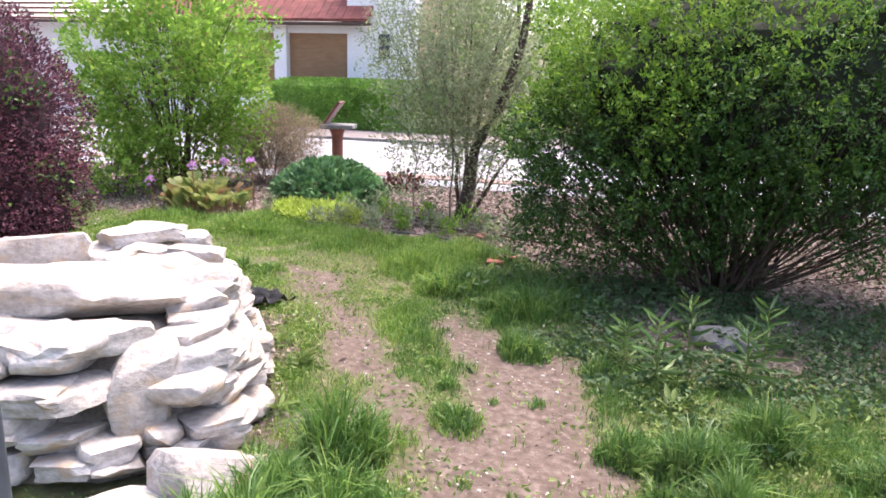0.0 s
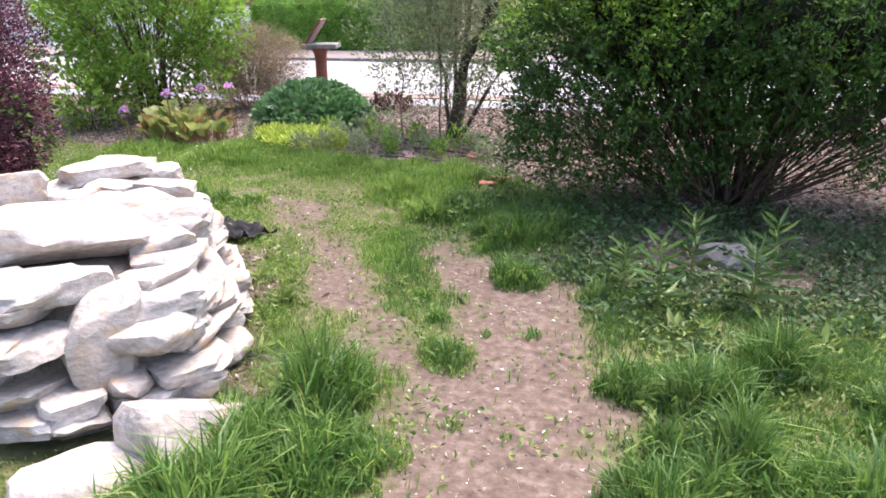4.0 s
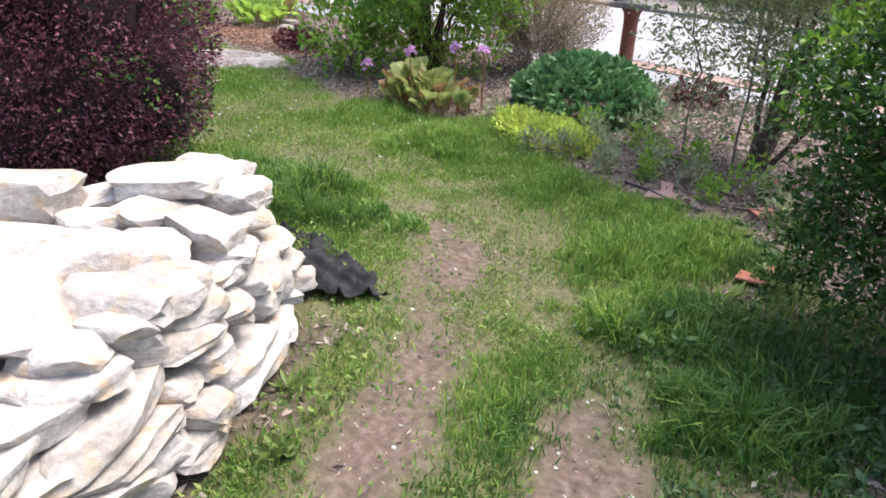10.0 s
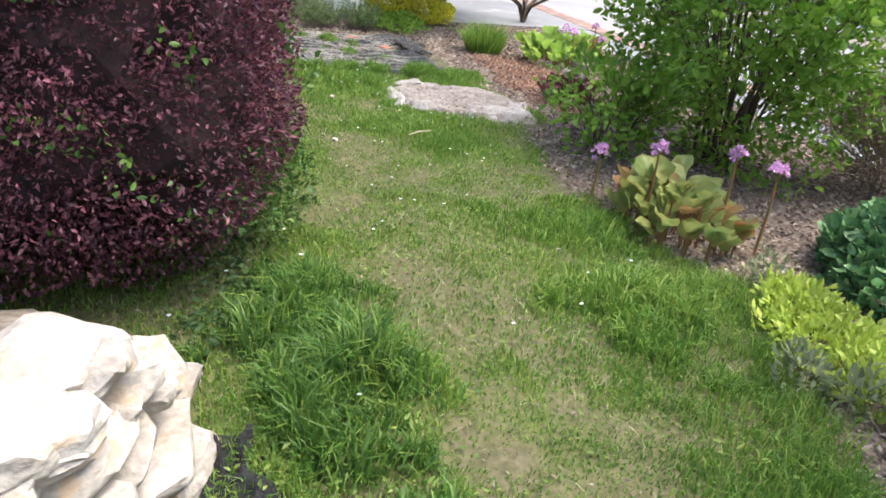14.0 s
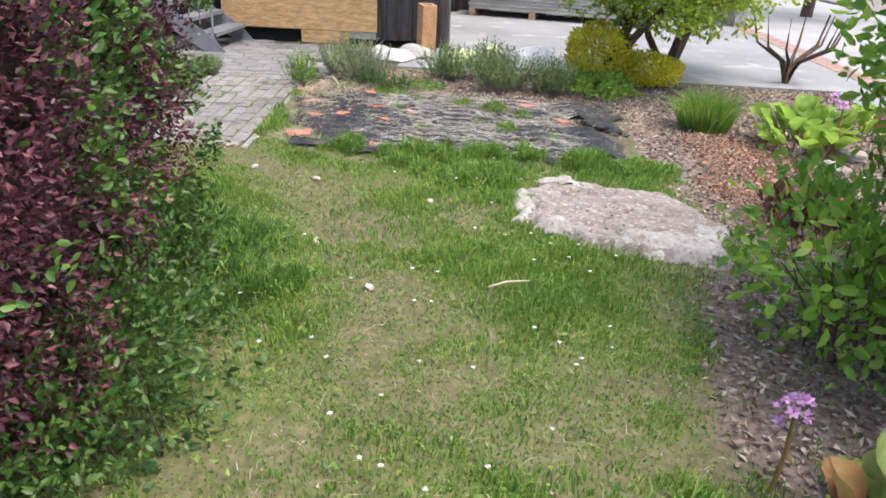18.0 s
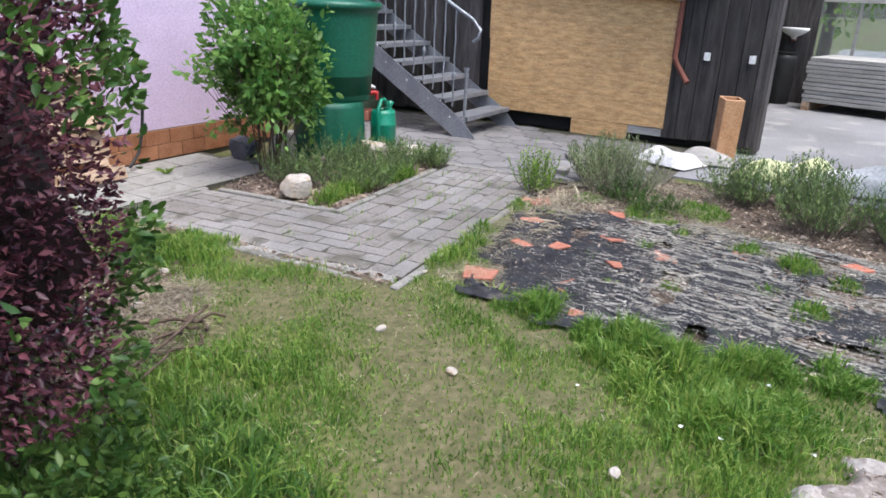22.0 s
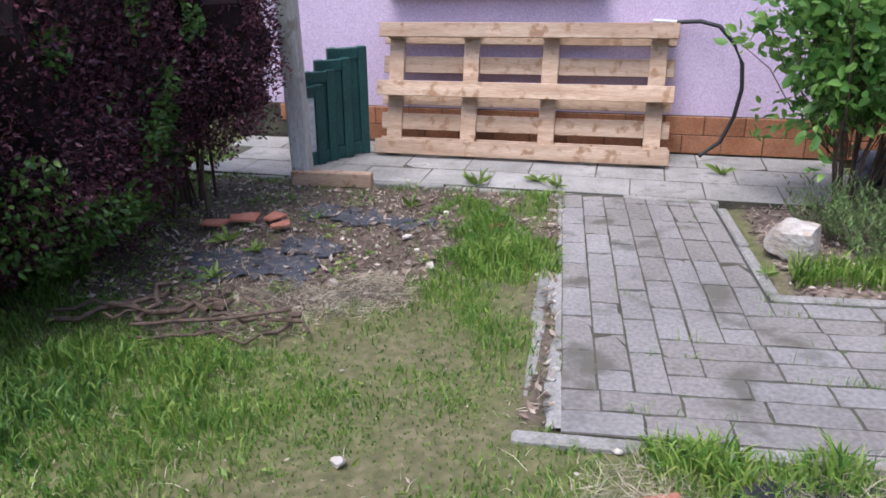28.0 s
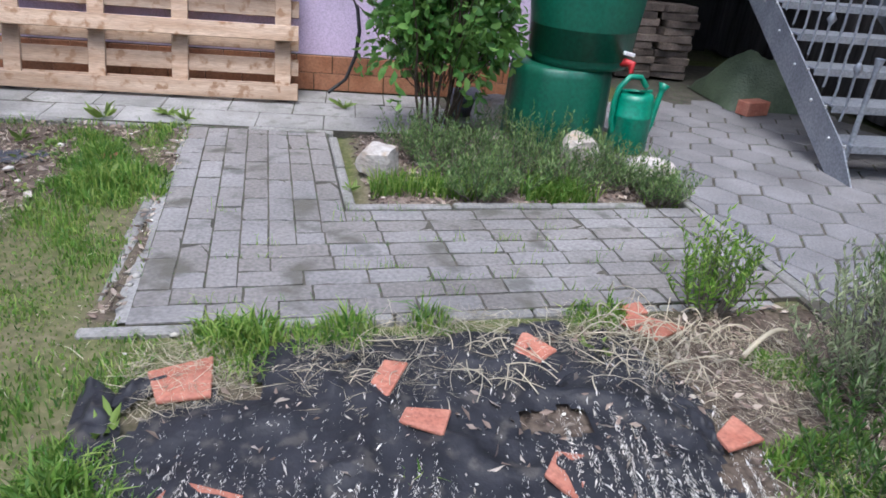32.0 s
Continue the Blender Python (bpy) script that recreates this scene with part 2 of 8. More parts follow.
grass_mat = leaf_mat("grass_blade", (0.08, 0.195, 0.026), (0.31, 0.40, 0.10), (0.155, 0.285, 0.045), 0.45, 0.5, 1.7, ((0.74, 0.82, 0.72), (1.26, 1.15, 1.2)))
tuft_mat = leaf_mat("tuft_blade", (0.045, 0.125, 0.026), (0.185, 0.285, 0.075), (0.09, 0.185, 0.04), 0.4, 0.4)
blue_film = surface("blue_film", (0.028, 0.032, 0.042), (0.065, 0.07, 0.085), 9, 50, 0.7, 0.5, spot=(0.12, 0.10, 0.085))
weed_mat = leaf_mat("weed_leaf", (0.08, 0.17, 0.035), (0.25, 0.32, 0.08), None, 0.35, 0.5)
barberry_mat = leaf_mat("barberry_leaf", (0.046, 0.015, 0.028), (0.262, 0.10, 0.126), (0.112, 0.037, 0.057), 0.25, 0.38, 6.0, ((0.55, 0.6, 0.6), (1.3, 1.25, 1.2)))
green_mix_mat = leaf_mat("privet_leaf", (0.034, 0.09, 0.02), (0.125, 0.21, 0.05), None, 0.3, 0.4)
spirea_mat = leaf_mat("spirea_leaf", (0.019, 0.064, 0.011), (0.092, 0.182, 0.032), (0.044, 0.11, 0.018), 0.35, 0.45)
spirea_lit_tip_mat = leaf_mat("spirea_lit_tip_leaf", (0.10, 0.21, 0.02), (0.24, 0.36, 0.045), (0.15, 0.28, 0.03), 0.4, 0.45)
# Darker than the other weeds, to stand in for shade by the bushes.
shade_weed_mat = leaf_mat("shaded_weed_leaf", (0.025, 0.07, 0.022), (0.10, 0.165, 0.06), None, 0.25, 0.5)
fresh_mat = leaf_mat("fresh_leaf", (0.11, 0.24, 0.03), (0.34, 0.48, 0.10), (0.20, 0.36, 0.05), 0.55, 0.4)
blue_green_mat = leaf_mat("blue_green_leaf", (0.045, 0.14, 0.05), (0.19, 0.34, 0.14), None, 0.2, 0.45)
lime_mat = leaf_mat("lime_leaf", (0.34, 0.46, 0.06), (0.60, 0.68, 0.17), None, 0.35, 0.5)
bergenia_mat = leaf_mat("bergenia_leaf", (0.095, 0.18, 0.045), (0.30, 0.36, 0.135), (0.18, 0.265, 0.075), 0.4, 0.35, 9.0, ((0.75, 0.85, 0.8), (1.3, 1.05, 0.95)), 0.6)
bergenia_red = leaf_mat("bergenia_red_leaf", (0.18, 0.10, 0.05), (0.32, 0.24, 0.11), None, 0.3, 0.35, 9.0, ((0.7, 0.9, 0.7), (1.25, 0.8, 0.9)), 0.6)
flower_mat = leaf_mat("lilac_petal", (0.42, 0.17, 0.44), (0.66, 0.40, 0.68), None, 0.3, 0.6)
sage_mat = leaf_mat("sage_leaf", (0.19, 0.235, 0.125), (0.40, 0.45, 0.27), None, 0.5, 0.7)
brownish_mat = leaf_mat("brown_bud_leaf", (0.22, 0.18, 0.10), (0.40, 0.34, 0.22), (0.30, 0.22, 0.165), 0.35, 0.8)
lavender_mat = leaf_mat("lavender_leaf", (0.07, 0.14, 0.042), (0.24, 0.33, 0.12), None, 0.2, 0.6, 8.0)
rose_mat = leaf_mat("rose_leaf", (0.06, 0.17, 0.035), (0.21, 0.36, 0.09), None, 0.45, 0.4)
yellow_mat = leaf_mat("yellow_leaf", (0.50, 0.45, 0.02), (0.76, 0.70, 0.08), None, 0.3, 0.5)
hedge_mat = leaf_mat("hedge_leaf", (0.11, 0.26, 0.035), (0.28, 0.48, 0.09), None, 0.4, 0.5)
maroon_mat = leaf_mat("maroon_leaf", (0.06, 0.018, 0.022), (0.15, 0.05, 0.05), None, 0.2, 0.5)

glass, gn, gl = nodes_of("window_glass")
gn["Principled BSDF"].inputs["Base Color"].default_value = (0.75, 0.8, 0.78, 1)
gn["Principled BSDF"].inputs["Roughness"].default_value = 0.03
gn["Principled BSDF"].inputs["Transmission Weight"].default_value = 0.9

# ---- shared builders ----
rng = np.random.default_rng(7)


def hash3(i, j, k, seed):
    h = (i * 374761393 + j * 668265263 + k * 2147483647 + seed * 974711) & 0x7FFFFFFF
    h = ((h ^ (h >> 13)) * 1274126177) & 0x7FFFFFFF
    return ((h ^ (h >> 16)) & 0xFFFF) / 65535.0


def vnoise(p, freq, seed=0):
    """Smooth value noise, 0 to 1, at an array of points."""
    q = np.asarray(p, float) * freq
    if q.shape[1] == 2:
        q = np.column_stack((q, np.zeros(len(q))))
    i = np.floor(q).astype(np.int64)
    f = q - i
    f = f * f * (3 - 2 * f)
    out = np.zeros(len(q))
    for a in (0, 1):
        for b in (0, 1):
            for c in (0, 1):
                w = (f[:, 0] if a else 1 - f[:, 0]) * (f[:, 1] if b else 1 - f[:, 1]) * (f[:, 2] if c else 1 - f[:, 2])
                out += w * hash3(i[:, 0] + a, i[:, 1] + b, i[:, 2] + c, seed)
    return out


def sdist(poly, x, y):
    """Distance to a polygon's edge, negative inside."""
    d, inside = np.full(x.shape, 1e9), np.zeros(x.shape, bool)
    for (ax, ay), (bx, by) in zip(poly, poly[1:] + poly[:1]):
        ex, ey = bx - ax, by - ay
        t = np.clip(((x - ax) * ex + (y - ay) * ey) / (ex * ex + ey * ey + 1e-12), 0, 1)
        d = np.minimum(d, np.hypot(x - ax - t * ex, y - ay - t * ey))
        cross = ((ay > y) != (by > y)) & (x < ex * (y - ay) / (by - ay + 1e-12) + ax)
        inside ^= cross
    return np.where(inside, -d, d)


def ldist(line, x, y):
    d = np.full(x.shape, 1e9)
    for (ax, ay), (bx, by) in zip(line, line[1:]):
        ex, ey = bx - ax, by - ay
        t = np.clip(((x - ax) * ex + (y - ay) * ey) / (ex * ex + ey * ey), 0, 1)
        d = np.minimum(d, np.hypot(x - ax - t * ex, y - ay - t * ey))
    return d


def mesh_np(name, v, f, material, smooth=False):
    me = bpy.data.meshes.new(name)
    v, f = np.asarray(v, np.float32), np.asarray(f, np.int32)
    k = f.shape[1]
    me.vertices.add(len(v))
    me.vertices.foreach_set("co", v.ravel())
    me.loops.add(f.size)
    me.loops.foreach_set("vertex_index", f.ravel())
    me.polygons.add(len(f))
    me.polygons.foreach_set("loop_start", np.arange(0, f.size, k, dtype=np.int32))
    if smooth:
        me.polygons.foreach_set("use_smooth", np.ones(len(f), bool))
    me.update(calc_edges=True)
    me.materials.append(material)
    return me


def thing(name, x, y, z, label, category, group="", kind=""):
    """An Empty at the thing's base, which its parts hang from."""
    ob = new(name)
    ob.location = (x, y, z)
    ob.empty_display_size = 0.1
    return tagged(ob, label, category, group, kind)


def put(name, me, parent=None, label=""):
    """A mesh object in world coordinates, as a part of parent."""
    ob = new(name, me)
    if parent is not None:
        ob.parent = parent
        ob.matrix_parent_inverse = Matrix.Translation(parent.location).inverted() if parent.type == "EMPTY" else Matrix.Identity(4)
    if label:
        tagged(ob, label)
    return ob


def part(name, bm, material, parent=None, label="", smooth=False):
    me = bpy.data.meshes.new(name)
    bm.to_mesh(me)
    bm.free()
    me.materials.append(material)
    if smooth:
        for p in me.polygons:
            p.use_smooth = True
    return put(name, me, parent, label)


def box(x0, x1, y0, y1, z0, z1, bevel=0.0, bm=None, m=None):
    bm = bm or bmesh.new()
    r = bmesh.ops.create_cube(bm, size=1)
    t = Matrix.Translation(((x0 + x1) / 2, (y0 + y1) / 2, (z0 + z1) / 2)) @ Matrix.Diagonal((x1 - x0, y1 - y0, z1 - z0, 1))
    bmesh.ops.transform(bm, matrix=(m @ t) if m else t, verts=r["verts"])
    if bevel:
        es = list({e for v in r["verts"] for e in v.link_edges})
        bmesh.ops.bevel(bm, geom=es, offset=bevel, segments=1, affect="EDGES")
    return bm


def tube_np(pts, radii, sides=6):
    pts = np.asarray(pts, float)
    radii = np.broadcast_to(np.asarray(radii, float), (len(pts),))
    tan = np.gradient(pts, axis=0)
    tan /= np.linalg.norm(tan, axis=1, keepdims=True) + 1e-9
    ref = np.where(np.abs(tan[:, 2:3]) < 0.9, np.array([[0, 0, 1.0]]), np.array([[1.0, 0, 0]]))
    u = np.cross(tan, ref)
    u /= np.linalg.norm(u, axis=1, keepdims=True) + 1e-9
    w = np.cross(tan, u)
    a = np.linspace(0, 2 * np.pi, sides, endpoint=False)
    v = pts[:, None] + radii[:, None, None] * (np.cos(a)[None, :, None] * u[:, None] + np.sin(a)[None, :, None] * w[:, None])
    v = v.reshape(-1, 3)
    f = [(i * sides + j, i * sides + (j + 1) % sides, (i + 1) * sides + (j + 1) % sides, (i + 1) * sides + j) for i in range(len(pts) - 1) for j in range(sides)]
    return v, np.array(f)


def join_np(pieces):
    vs, fs, n = [], [], 0
    for v, f in pieces:
        vs.append(v)
        fs.append(np.asarray(f) + n)
        n += len(v)
    return np.concatenate(vs), np.concatenate(fs)


def pipe(name, pts, r, material, parent=None, label="", sides=10):
    v, f = tube_np(pts, r, sides)
    return put(name, mesh_np(name, v, f, material, True), parent, label)


def lathe(profile, cx, cy, seg=32, bm=None):
    """A turned shape from (radius, height) pairs."""
    bm = bm or bmesh.new()
    rings = []
    for r, z in profile:
        rings.append([bm.verts.new((cx + r * math.cos(2 * math.pi * k / seg), cy + r * math.sin(2 * math.pi * k / seg), z)) for k in range(seg)])
    for a, b in zip(rings, rings[1:]):
        for k in range(seg):
            bm.faces.new((a[k], a[(k + 1) % seg], b[(k + 1) % seg], b[k]))
    return bm


def leaves_np(p, d, size, wide=0.5, fold=0.25, rand=rng, oval=None):
    """Leaves folded along the midrib: at p, along d, of these lengths; small ones have one triangle each side."""
    n = len(p)
    d = d / (np.linalg.norm(d, axis=1, keepdims=True) + 1e-9)
    r = rand.normal(size=(n, 3))
    s = np.cross(d, r)
    s /= np.linalg.norm(s, axis=1, keepdims=True) + 1e-9
    up = np.cross(s, d)
    size = np.broadcast_to(size, (n,))[:, None]
    if oval is None:
        oval = float(np.mean(size)) >= 0.042
    if not oval:
        b = p + d * size * 0.45 + s * size * wide * 0.5 + up * size * fold * 0.5
        c = p + d * size * 0.45 - s * size * wide * 0.5 + up * size * fold * 0.5
        v = np.stack((p, b, p + d * size - up * size * 0.12, c), 1).reshape(-1, 3)
        i = np.arange(n)[:, None] * 4
        return v, np.concatenate((i + [[0, 2, 1]], i + [[0, 3, 2]]))
    ring = [p]
    for along_leaf, half, lift in ((0.3, 0.44, 0.4), (0.68, 0.40, 0.3)):
        mid = p + d * size * along_leaf - up * size * 0.1 * along_leaf ** 2
        for sgn in (1, -1, 0):
            ring.append(mid + sgn * s * size * wide * half + (abs(sgn) * fold * lift) * up * size)
    ring.append(p + d * size - up * size * 0.14)
    v = np.stack(ring, 1).reshape(-1, 3)
    i = np.arange(n)[:, None] * 8
    return v, np.concatenate([i + [q] for q in ([0, 3, 1], [1, 3, 6], [1, 6, 4], [4, 6, 7], [0, 2, 3], [2, 5, 6], [2, 6, 3], [5, 7, 6])])


def crown_points(n, c, rx, ry, z0, z1, power=2.0, shell=0.45, lump=0.22, freq=2.2, gap=0.0, seed=1, rand=rng):
    """Points in a lumpy, hollow crown: power 2 is an ellipsoid, more is a clipped block."""
    k = int(n * 3.2)
    d = rand.normal(size=(k, 3))
    d /= np.linalg.norm(d, axis=1, keepdims=True)
    q = d / (np.sum(np.abs(d) ** power, 1, keepdims=True) ** (1 / power))
    r = shell + (1 - shell) * rand.random((k, 1)) ** 0.6
    r *= 1 - lump + 2 * lump * vnoise(q + 5, freq, seed)[:, None]
    p = q * r * np.array([rx, ry, (z1 - z0) / 2]) + np.array([c[0], c[1], (z0 + z1) / 2])
    keep = vnoise(p, 5.0, seed + 3) > gap
    keep &= p[:, 2] > z0 - 0.05
    return p[keep][:n], q[keep][:n]


def stems(parent, c, n, spread, height, material, r0=0.012, base=0.12, name="stem", seed=3, sides=6, lean=0.35, kink=0.018):
    rand = np.random.default_rng(seed)
    for k in range(n):
        a = rand.random() * 6.283
        b = np.array([c[0] + base * math.cos(a) * rand.random(), c[1] + base * math.sin(a) * rand.random(), c[2] - 0.02])
        tip = np.array([c[0] + spread[0] * math.cos(a) * rand.random() ** 0.5, c[1] + spread[1] * math.sin(a) * rand.random() ** 0.5, c[2] + height * (0.7 + 0.3 * rand.random())])
        t = np.linspace(0, 1, 8)[:, None]
        pts = b + (tip - b) * np.concatenate((t ** (1 + lean), t ** (1 + lean), t), 1) + np.concatenate((np.zeros((1, 3)), np.cumsum(rand.normal(size=(7, 3)), 0) * kink * 0.7))
        v, f = tube_np(pts, r0 * (1 - 0.75 * t[:, 0]) * (0.6 + 0.7 * rand.random()), sides)
        put(name, mesh_np(name, v, f, material, True), parent)


def twigs_np(p0, p1, r, sides=3, rand=rng):
    """Thin twigs from each p0 to each p1."""
    pieces = []
    for a, b in zip(p0, p1):
        m = (a + b) / 2 + rand.normal(size=3) * 0.03
        pieces.append(tube_np(np.array([a, m, b]), [r, r * 0.8, r * 0.4], sides))
    return join_np(pieces)


def shrub(name, label, c, rx, ry, z0, z1, n, size, material, stem_material, n_stems=7, power=2.0, shell=0.45, lump=0.22, freq=2.2, gap=0.25,
          wide=0.5, r0=0.012, base=0.12, up=0.4, droop=0.0, n_twigs=0, seed=1, category="shrub", group="", lean=0.35):
    rand = np.random.default_rng(seed)
    top = thing(name, c[0], c[1], 0, label, category, group)
    p, q = crown_points(n, c, rx, ry, z0, z1, power, shell, lump, freq, gap, seed, rand)
    d = q * 0.8 + rand.normal(size=p.shape) * 0.7 + np.array([0, 0, up - droop])
    v, f = leaves_np(p, d, size * (0.6 + 0.8 * rand.random(len(p))), wide, 0.25, rand, size >= 0.028)
    put("foliage", mesh_np("foliage", v, f, material), top)
    if n_stems:
        stems(top, (c[0], c[1], 0), n_stems, (rx * 0.75, ry * 0.75), z1 * 0.85, stem_material, r0, base, "stem", seed + 1, lean=lean)
    if n_twigs:
        k = rand.integers(0, len(p), n_twigs)
        b = np.array([c[0], c[1], 0.0]) + (p[k] - np.array([c[0], c[1], 0.0])) * np.array([0.45, 0.45, 0.55])
        v, f = twigs_np(b, p[k], 0.004, 3, rand)
        tagged(put("branchwork", mesh_np("branchwork", v, f, stem_material), top), kind="stuff")
    return top


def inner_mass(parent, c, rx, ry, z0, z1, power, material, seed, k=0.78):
    """A bush's inside: a lumpy body just within its leaves, near-black for shade."""
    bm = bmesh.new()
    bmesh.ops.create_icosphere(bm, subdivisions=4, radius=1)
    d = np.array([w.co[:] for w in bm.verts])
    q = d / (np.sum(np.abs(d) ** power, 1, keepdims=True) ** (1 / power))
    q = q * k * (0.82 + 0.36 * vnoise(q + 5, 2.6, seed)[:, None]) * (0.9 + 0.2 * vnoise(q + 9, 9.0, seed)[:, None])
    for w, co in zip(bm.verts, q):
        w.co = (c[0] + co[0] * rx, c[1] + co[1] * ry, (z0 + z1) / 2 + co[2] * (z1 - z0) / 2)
    return part("shaded_core", bm, material, parent)


def rough_stone(sx, sy, sz, seed):
    """A broken, flat-bedded block: a rounded box cut by random planes, with a worn surface."""
    rand = np.random.default_rng(seed)
    bm = bmesh.new()
    bmesh.ops.create_icosphere(bm, subdivisions=3, radius=1)
    d = np.array([w.co[:] for w in bm.verts])
    q = d / (np.sum(np.abs(d) ** 6.0, 1, keepdims=True) ** (1 / 6.0))
    for k in range(9):
        n = rand.normal(size=3) * np.array([1.0, 1.0, 0.7])
        n /= np.linalg.norm(n)
        over_by = q @ n - rand.uniform(0.72, 1.0)
        q = q - np.clip(over_by, 0, None)[:, None] * n
    q += (vnoise(q + seed % 97, 1.6, seed)[:, None] - 0.5) * 0.14 * d + (vnoise(q + seed % 89, 4.5, seed + 1)[:, None] - 0.5) * 0.10 * d
    for w, co in zip(bm.verts, q):
        w.co = (co[0] * sx / 2, co[1] * sy / 2, co[2] * sz / 2)
    return bm


def sprigs(name, label, x, y, r, h, n, material, stem_material, seed, group="", leaf=0.026, category="plant"):
    """A sub-shrub of many upright leafy sprigs."""
    rand = np.random.default_rng(seed)
    top = thing(name, x, y, 0, label, category, group)
    ps, ds, wood = [], [], []
    for k in range(n):
        a, u = rand.random() * 6.283, rand.random() ** 0.6
        hh = h * (0.5 + 0.55 * rand.random()) * (1.08 - 0.35 * u)
        b = np.array([x + 0.45 * r * u * math.cos(a), y + 0.45 * r * u * math.sin(a), -0.01])
        e = np.array([x + r * u * math.cos(a), y + r * u * math.sin(a), hh]) + rand.normal(size=3) * [0.03, 0.03, 0]
        t = np.linspace(0, 1, 5)[:, None]
        pts = b + (e - b) * np.concatenate((t ** 0.7, t ** 0.7, t), 1)
        wood.append(tube_np(pts, 0.0035 * (1.1 - t[:, 0]), 3))
        m = 20
        tt = np.linspace(0.25, 1.0, m)
        ps.append(np.column_stack([np.interp(tt, t[:, 0], pts[:, j]) for j in range(3)]))
        ds.append(np.column_stack((rand.normal(size=(m, 2)) * 0.75, 0.45 + 0.7 * tt)))
    p, d = np.concatenate(ps), np.concatenate(ds)
    v, f = leaves_np(p, d, leaf * (0.7 + 0.7 * rand.random(len(p))), 0.2, 0.15, rand)
    put("foliage", mesh_np("foliage", v, f, material), top)
    v, f = join_np(wood)
    tagged(put("branchwork", mesh_np("branchwork", v, f, stem_material), top), kind="stuff")
    return top

# ---- plan of the ground ----
NBED = [(-9.3, 6.45), (-7.4, 6.5), (-6.9, 6.5), (-6.0, 6.75), (-5.5, 6.3), (-4.45, 6.18), (-3.5, 6.3), (-3.2, 6.5), (-2.05, 6.15), (-1.46, 5.97), (-0.6, 5.75),
        (0.2, 5.3), (1.2, 4.9), (2.8, 5.2), (4.2, 6.2), (4.2, 9.3), (-12, 9.5), (-12, 7), (-10.2, 6.4)]
SBED = [(-5.2, 1.45), (-7.1, 1.4), (-7.2, 2.1), (-6.95, 2.5), (-6.7, 2.95), (-6.1, 3.25), (-5.4, 3.1), (-5.0, 2.2)]
PLAST = [(-9.2, 3.55), (-8.1, 3.72), (-7.62, 3.95), (-7.42, 4.4), (-7.55, 5.35), (-7.42, 6.15), (-8.2, 6.4), (-9.2, 6.3), (-9.4, 5.5), (-9.45, 4.6)]
WBED = [(-9.0, 3.44), (-10.0, 3.34), (-10.7, 3.9), (-10.8, 6.6), (-9.2, 6.5), (-9.4, 5.0)]
INBED = [(-8.2, 1.36), (-9.2, 1.36), (-9.3, 1.0), (-9.85, 1.5), (-9.9, 2.32), (-8.3, 2.47)]
EDGE = [(-7.27, 1.4), (-7.20, 1.4), (-7.36, 3.5), (-7.46, 3.52)]
SLAB = [(-7.1, 5.57), (-6.3, 5.46), (-5.89, 5.9), (-5.9, 6.6), (-6.39, 6.75), (-6.96, 6.4)]
MOUND = [(-3.0, 1.55), (-1.9, 1.72), (-1.25, 2.0), (-0.93, 2.35), (-1.08, 2.85), (-1.3, 3.27), (-1.6, 3.65), (-1.87, 3.92), (-2.3, 4.06), (-2.8, 4.0), (-3.3, 3.6)]
PAVED = [(-5.0, 0.3), (-5.0, 1.36), (-7.27, 1.37), (-7.47, 3.555), (-10.0, 3.31), (-10.0, 4.1), (-12.4, 4.1), (-12.4, 0.3)]
RUT_L = [(0.3, -3.0, 0.3), (0.3, 0.6, 0.3), (0.2, 1.6, 0.3), (0.06, 2.1, 0.33), (-0.02, 2.45, 0.33), (0.02, 2.8, 0.36), (-0.36, 2.86, 0.16), (-0.6, 2.95, 0.15), (-0.78, 3.3, 0.16), (-0.97, 3.58, 0.16), (-1.16, 3.9, 0.10), (-1.4, 4.22, 0.01), (-1.62, 4.56, 0.09), (-1.9, 4.74, 0.06), (-2.25, 4.8, 0.1)]
RUT_R = [(0.02, 2.8, 0.36), (0.06, 3.15, 0.25), (-0.1, 3.48, 0.24), (-0.42, 3.82, 0.13), (-0.62, 3.98, 0.05)]
RUT_MID = [(-0.36, 3.02, 0.03), (-0.5, 3.35, 0.07), (-0.72, 3.75, 0.09), (-0.95, 4.05, 0.12)]
TRACK = [(-2.3, 4.78), (-3.0, 5.0), (-3.97, 5.1), (-4.6, 5.06), (-5.5, 4.85), (-6.4, 4.5), (-6.95, 3.95), (-7.1, 3.6)]


def step(d, soft):
    return np.clip(0.5 - d / soft, 0, 1)


def band(line, x, y):
    """Distance to a line of changing half width, negative within it."""
    d = np.full(x.shape, 1e9)
    for (ax, ay, ar), (bx, by, br) in zip(line, line[1:]):
        ex, ey = bx - ax, by - ay
        t = np.clip(((x - ax) * ex + (y - ay) * ey) / (ex * ex + ey * ey), 0, 1)
        d = np.minimum(d, np.hypot(x - ax - t * ex, y - ay - t * ey) - ar - t * (br - ar))
    return d


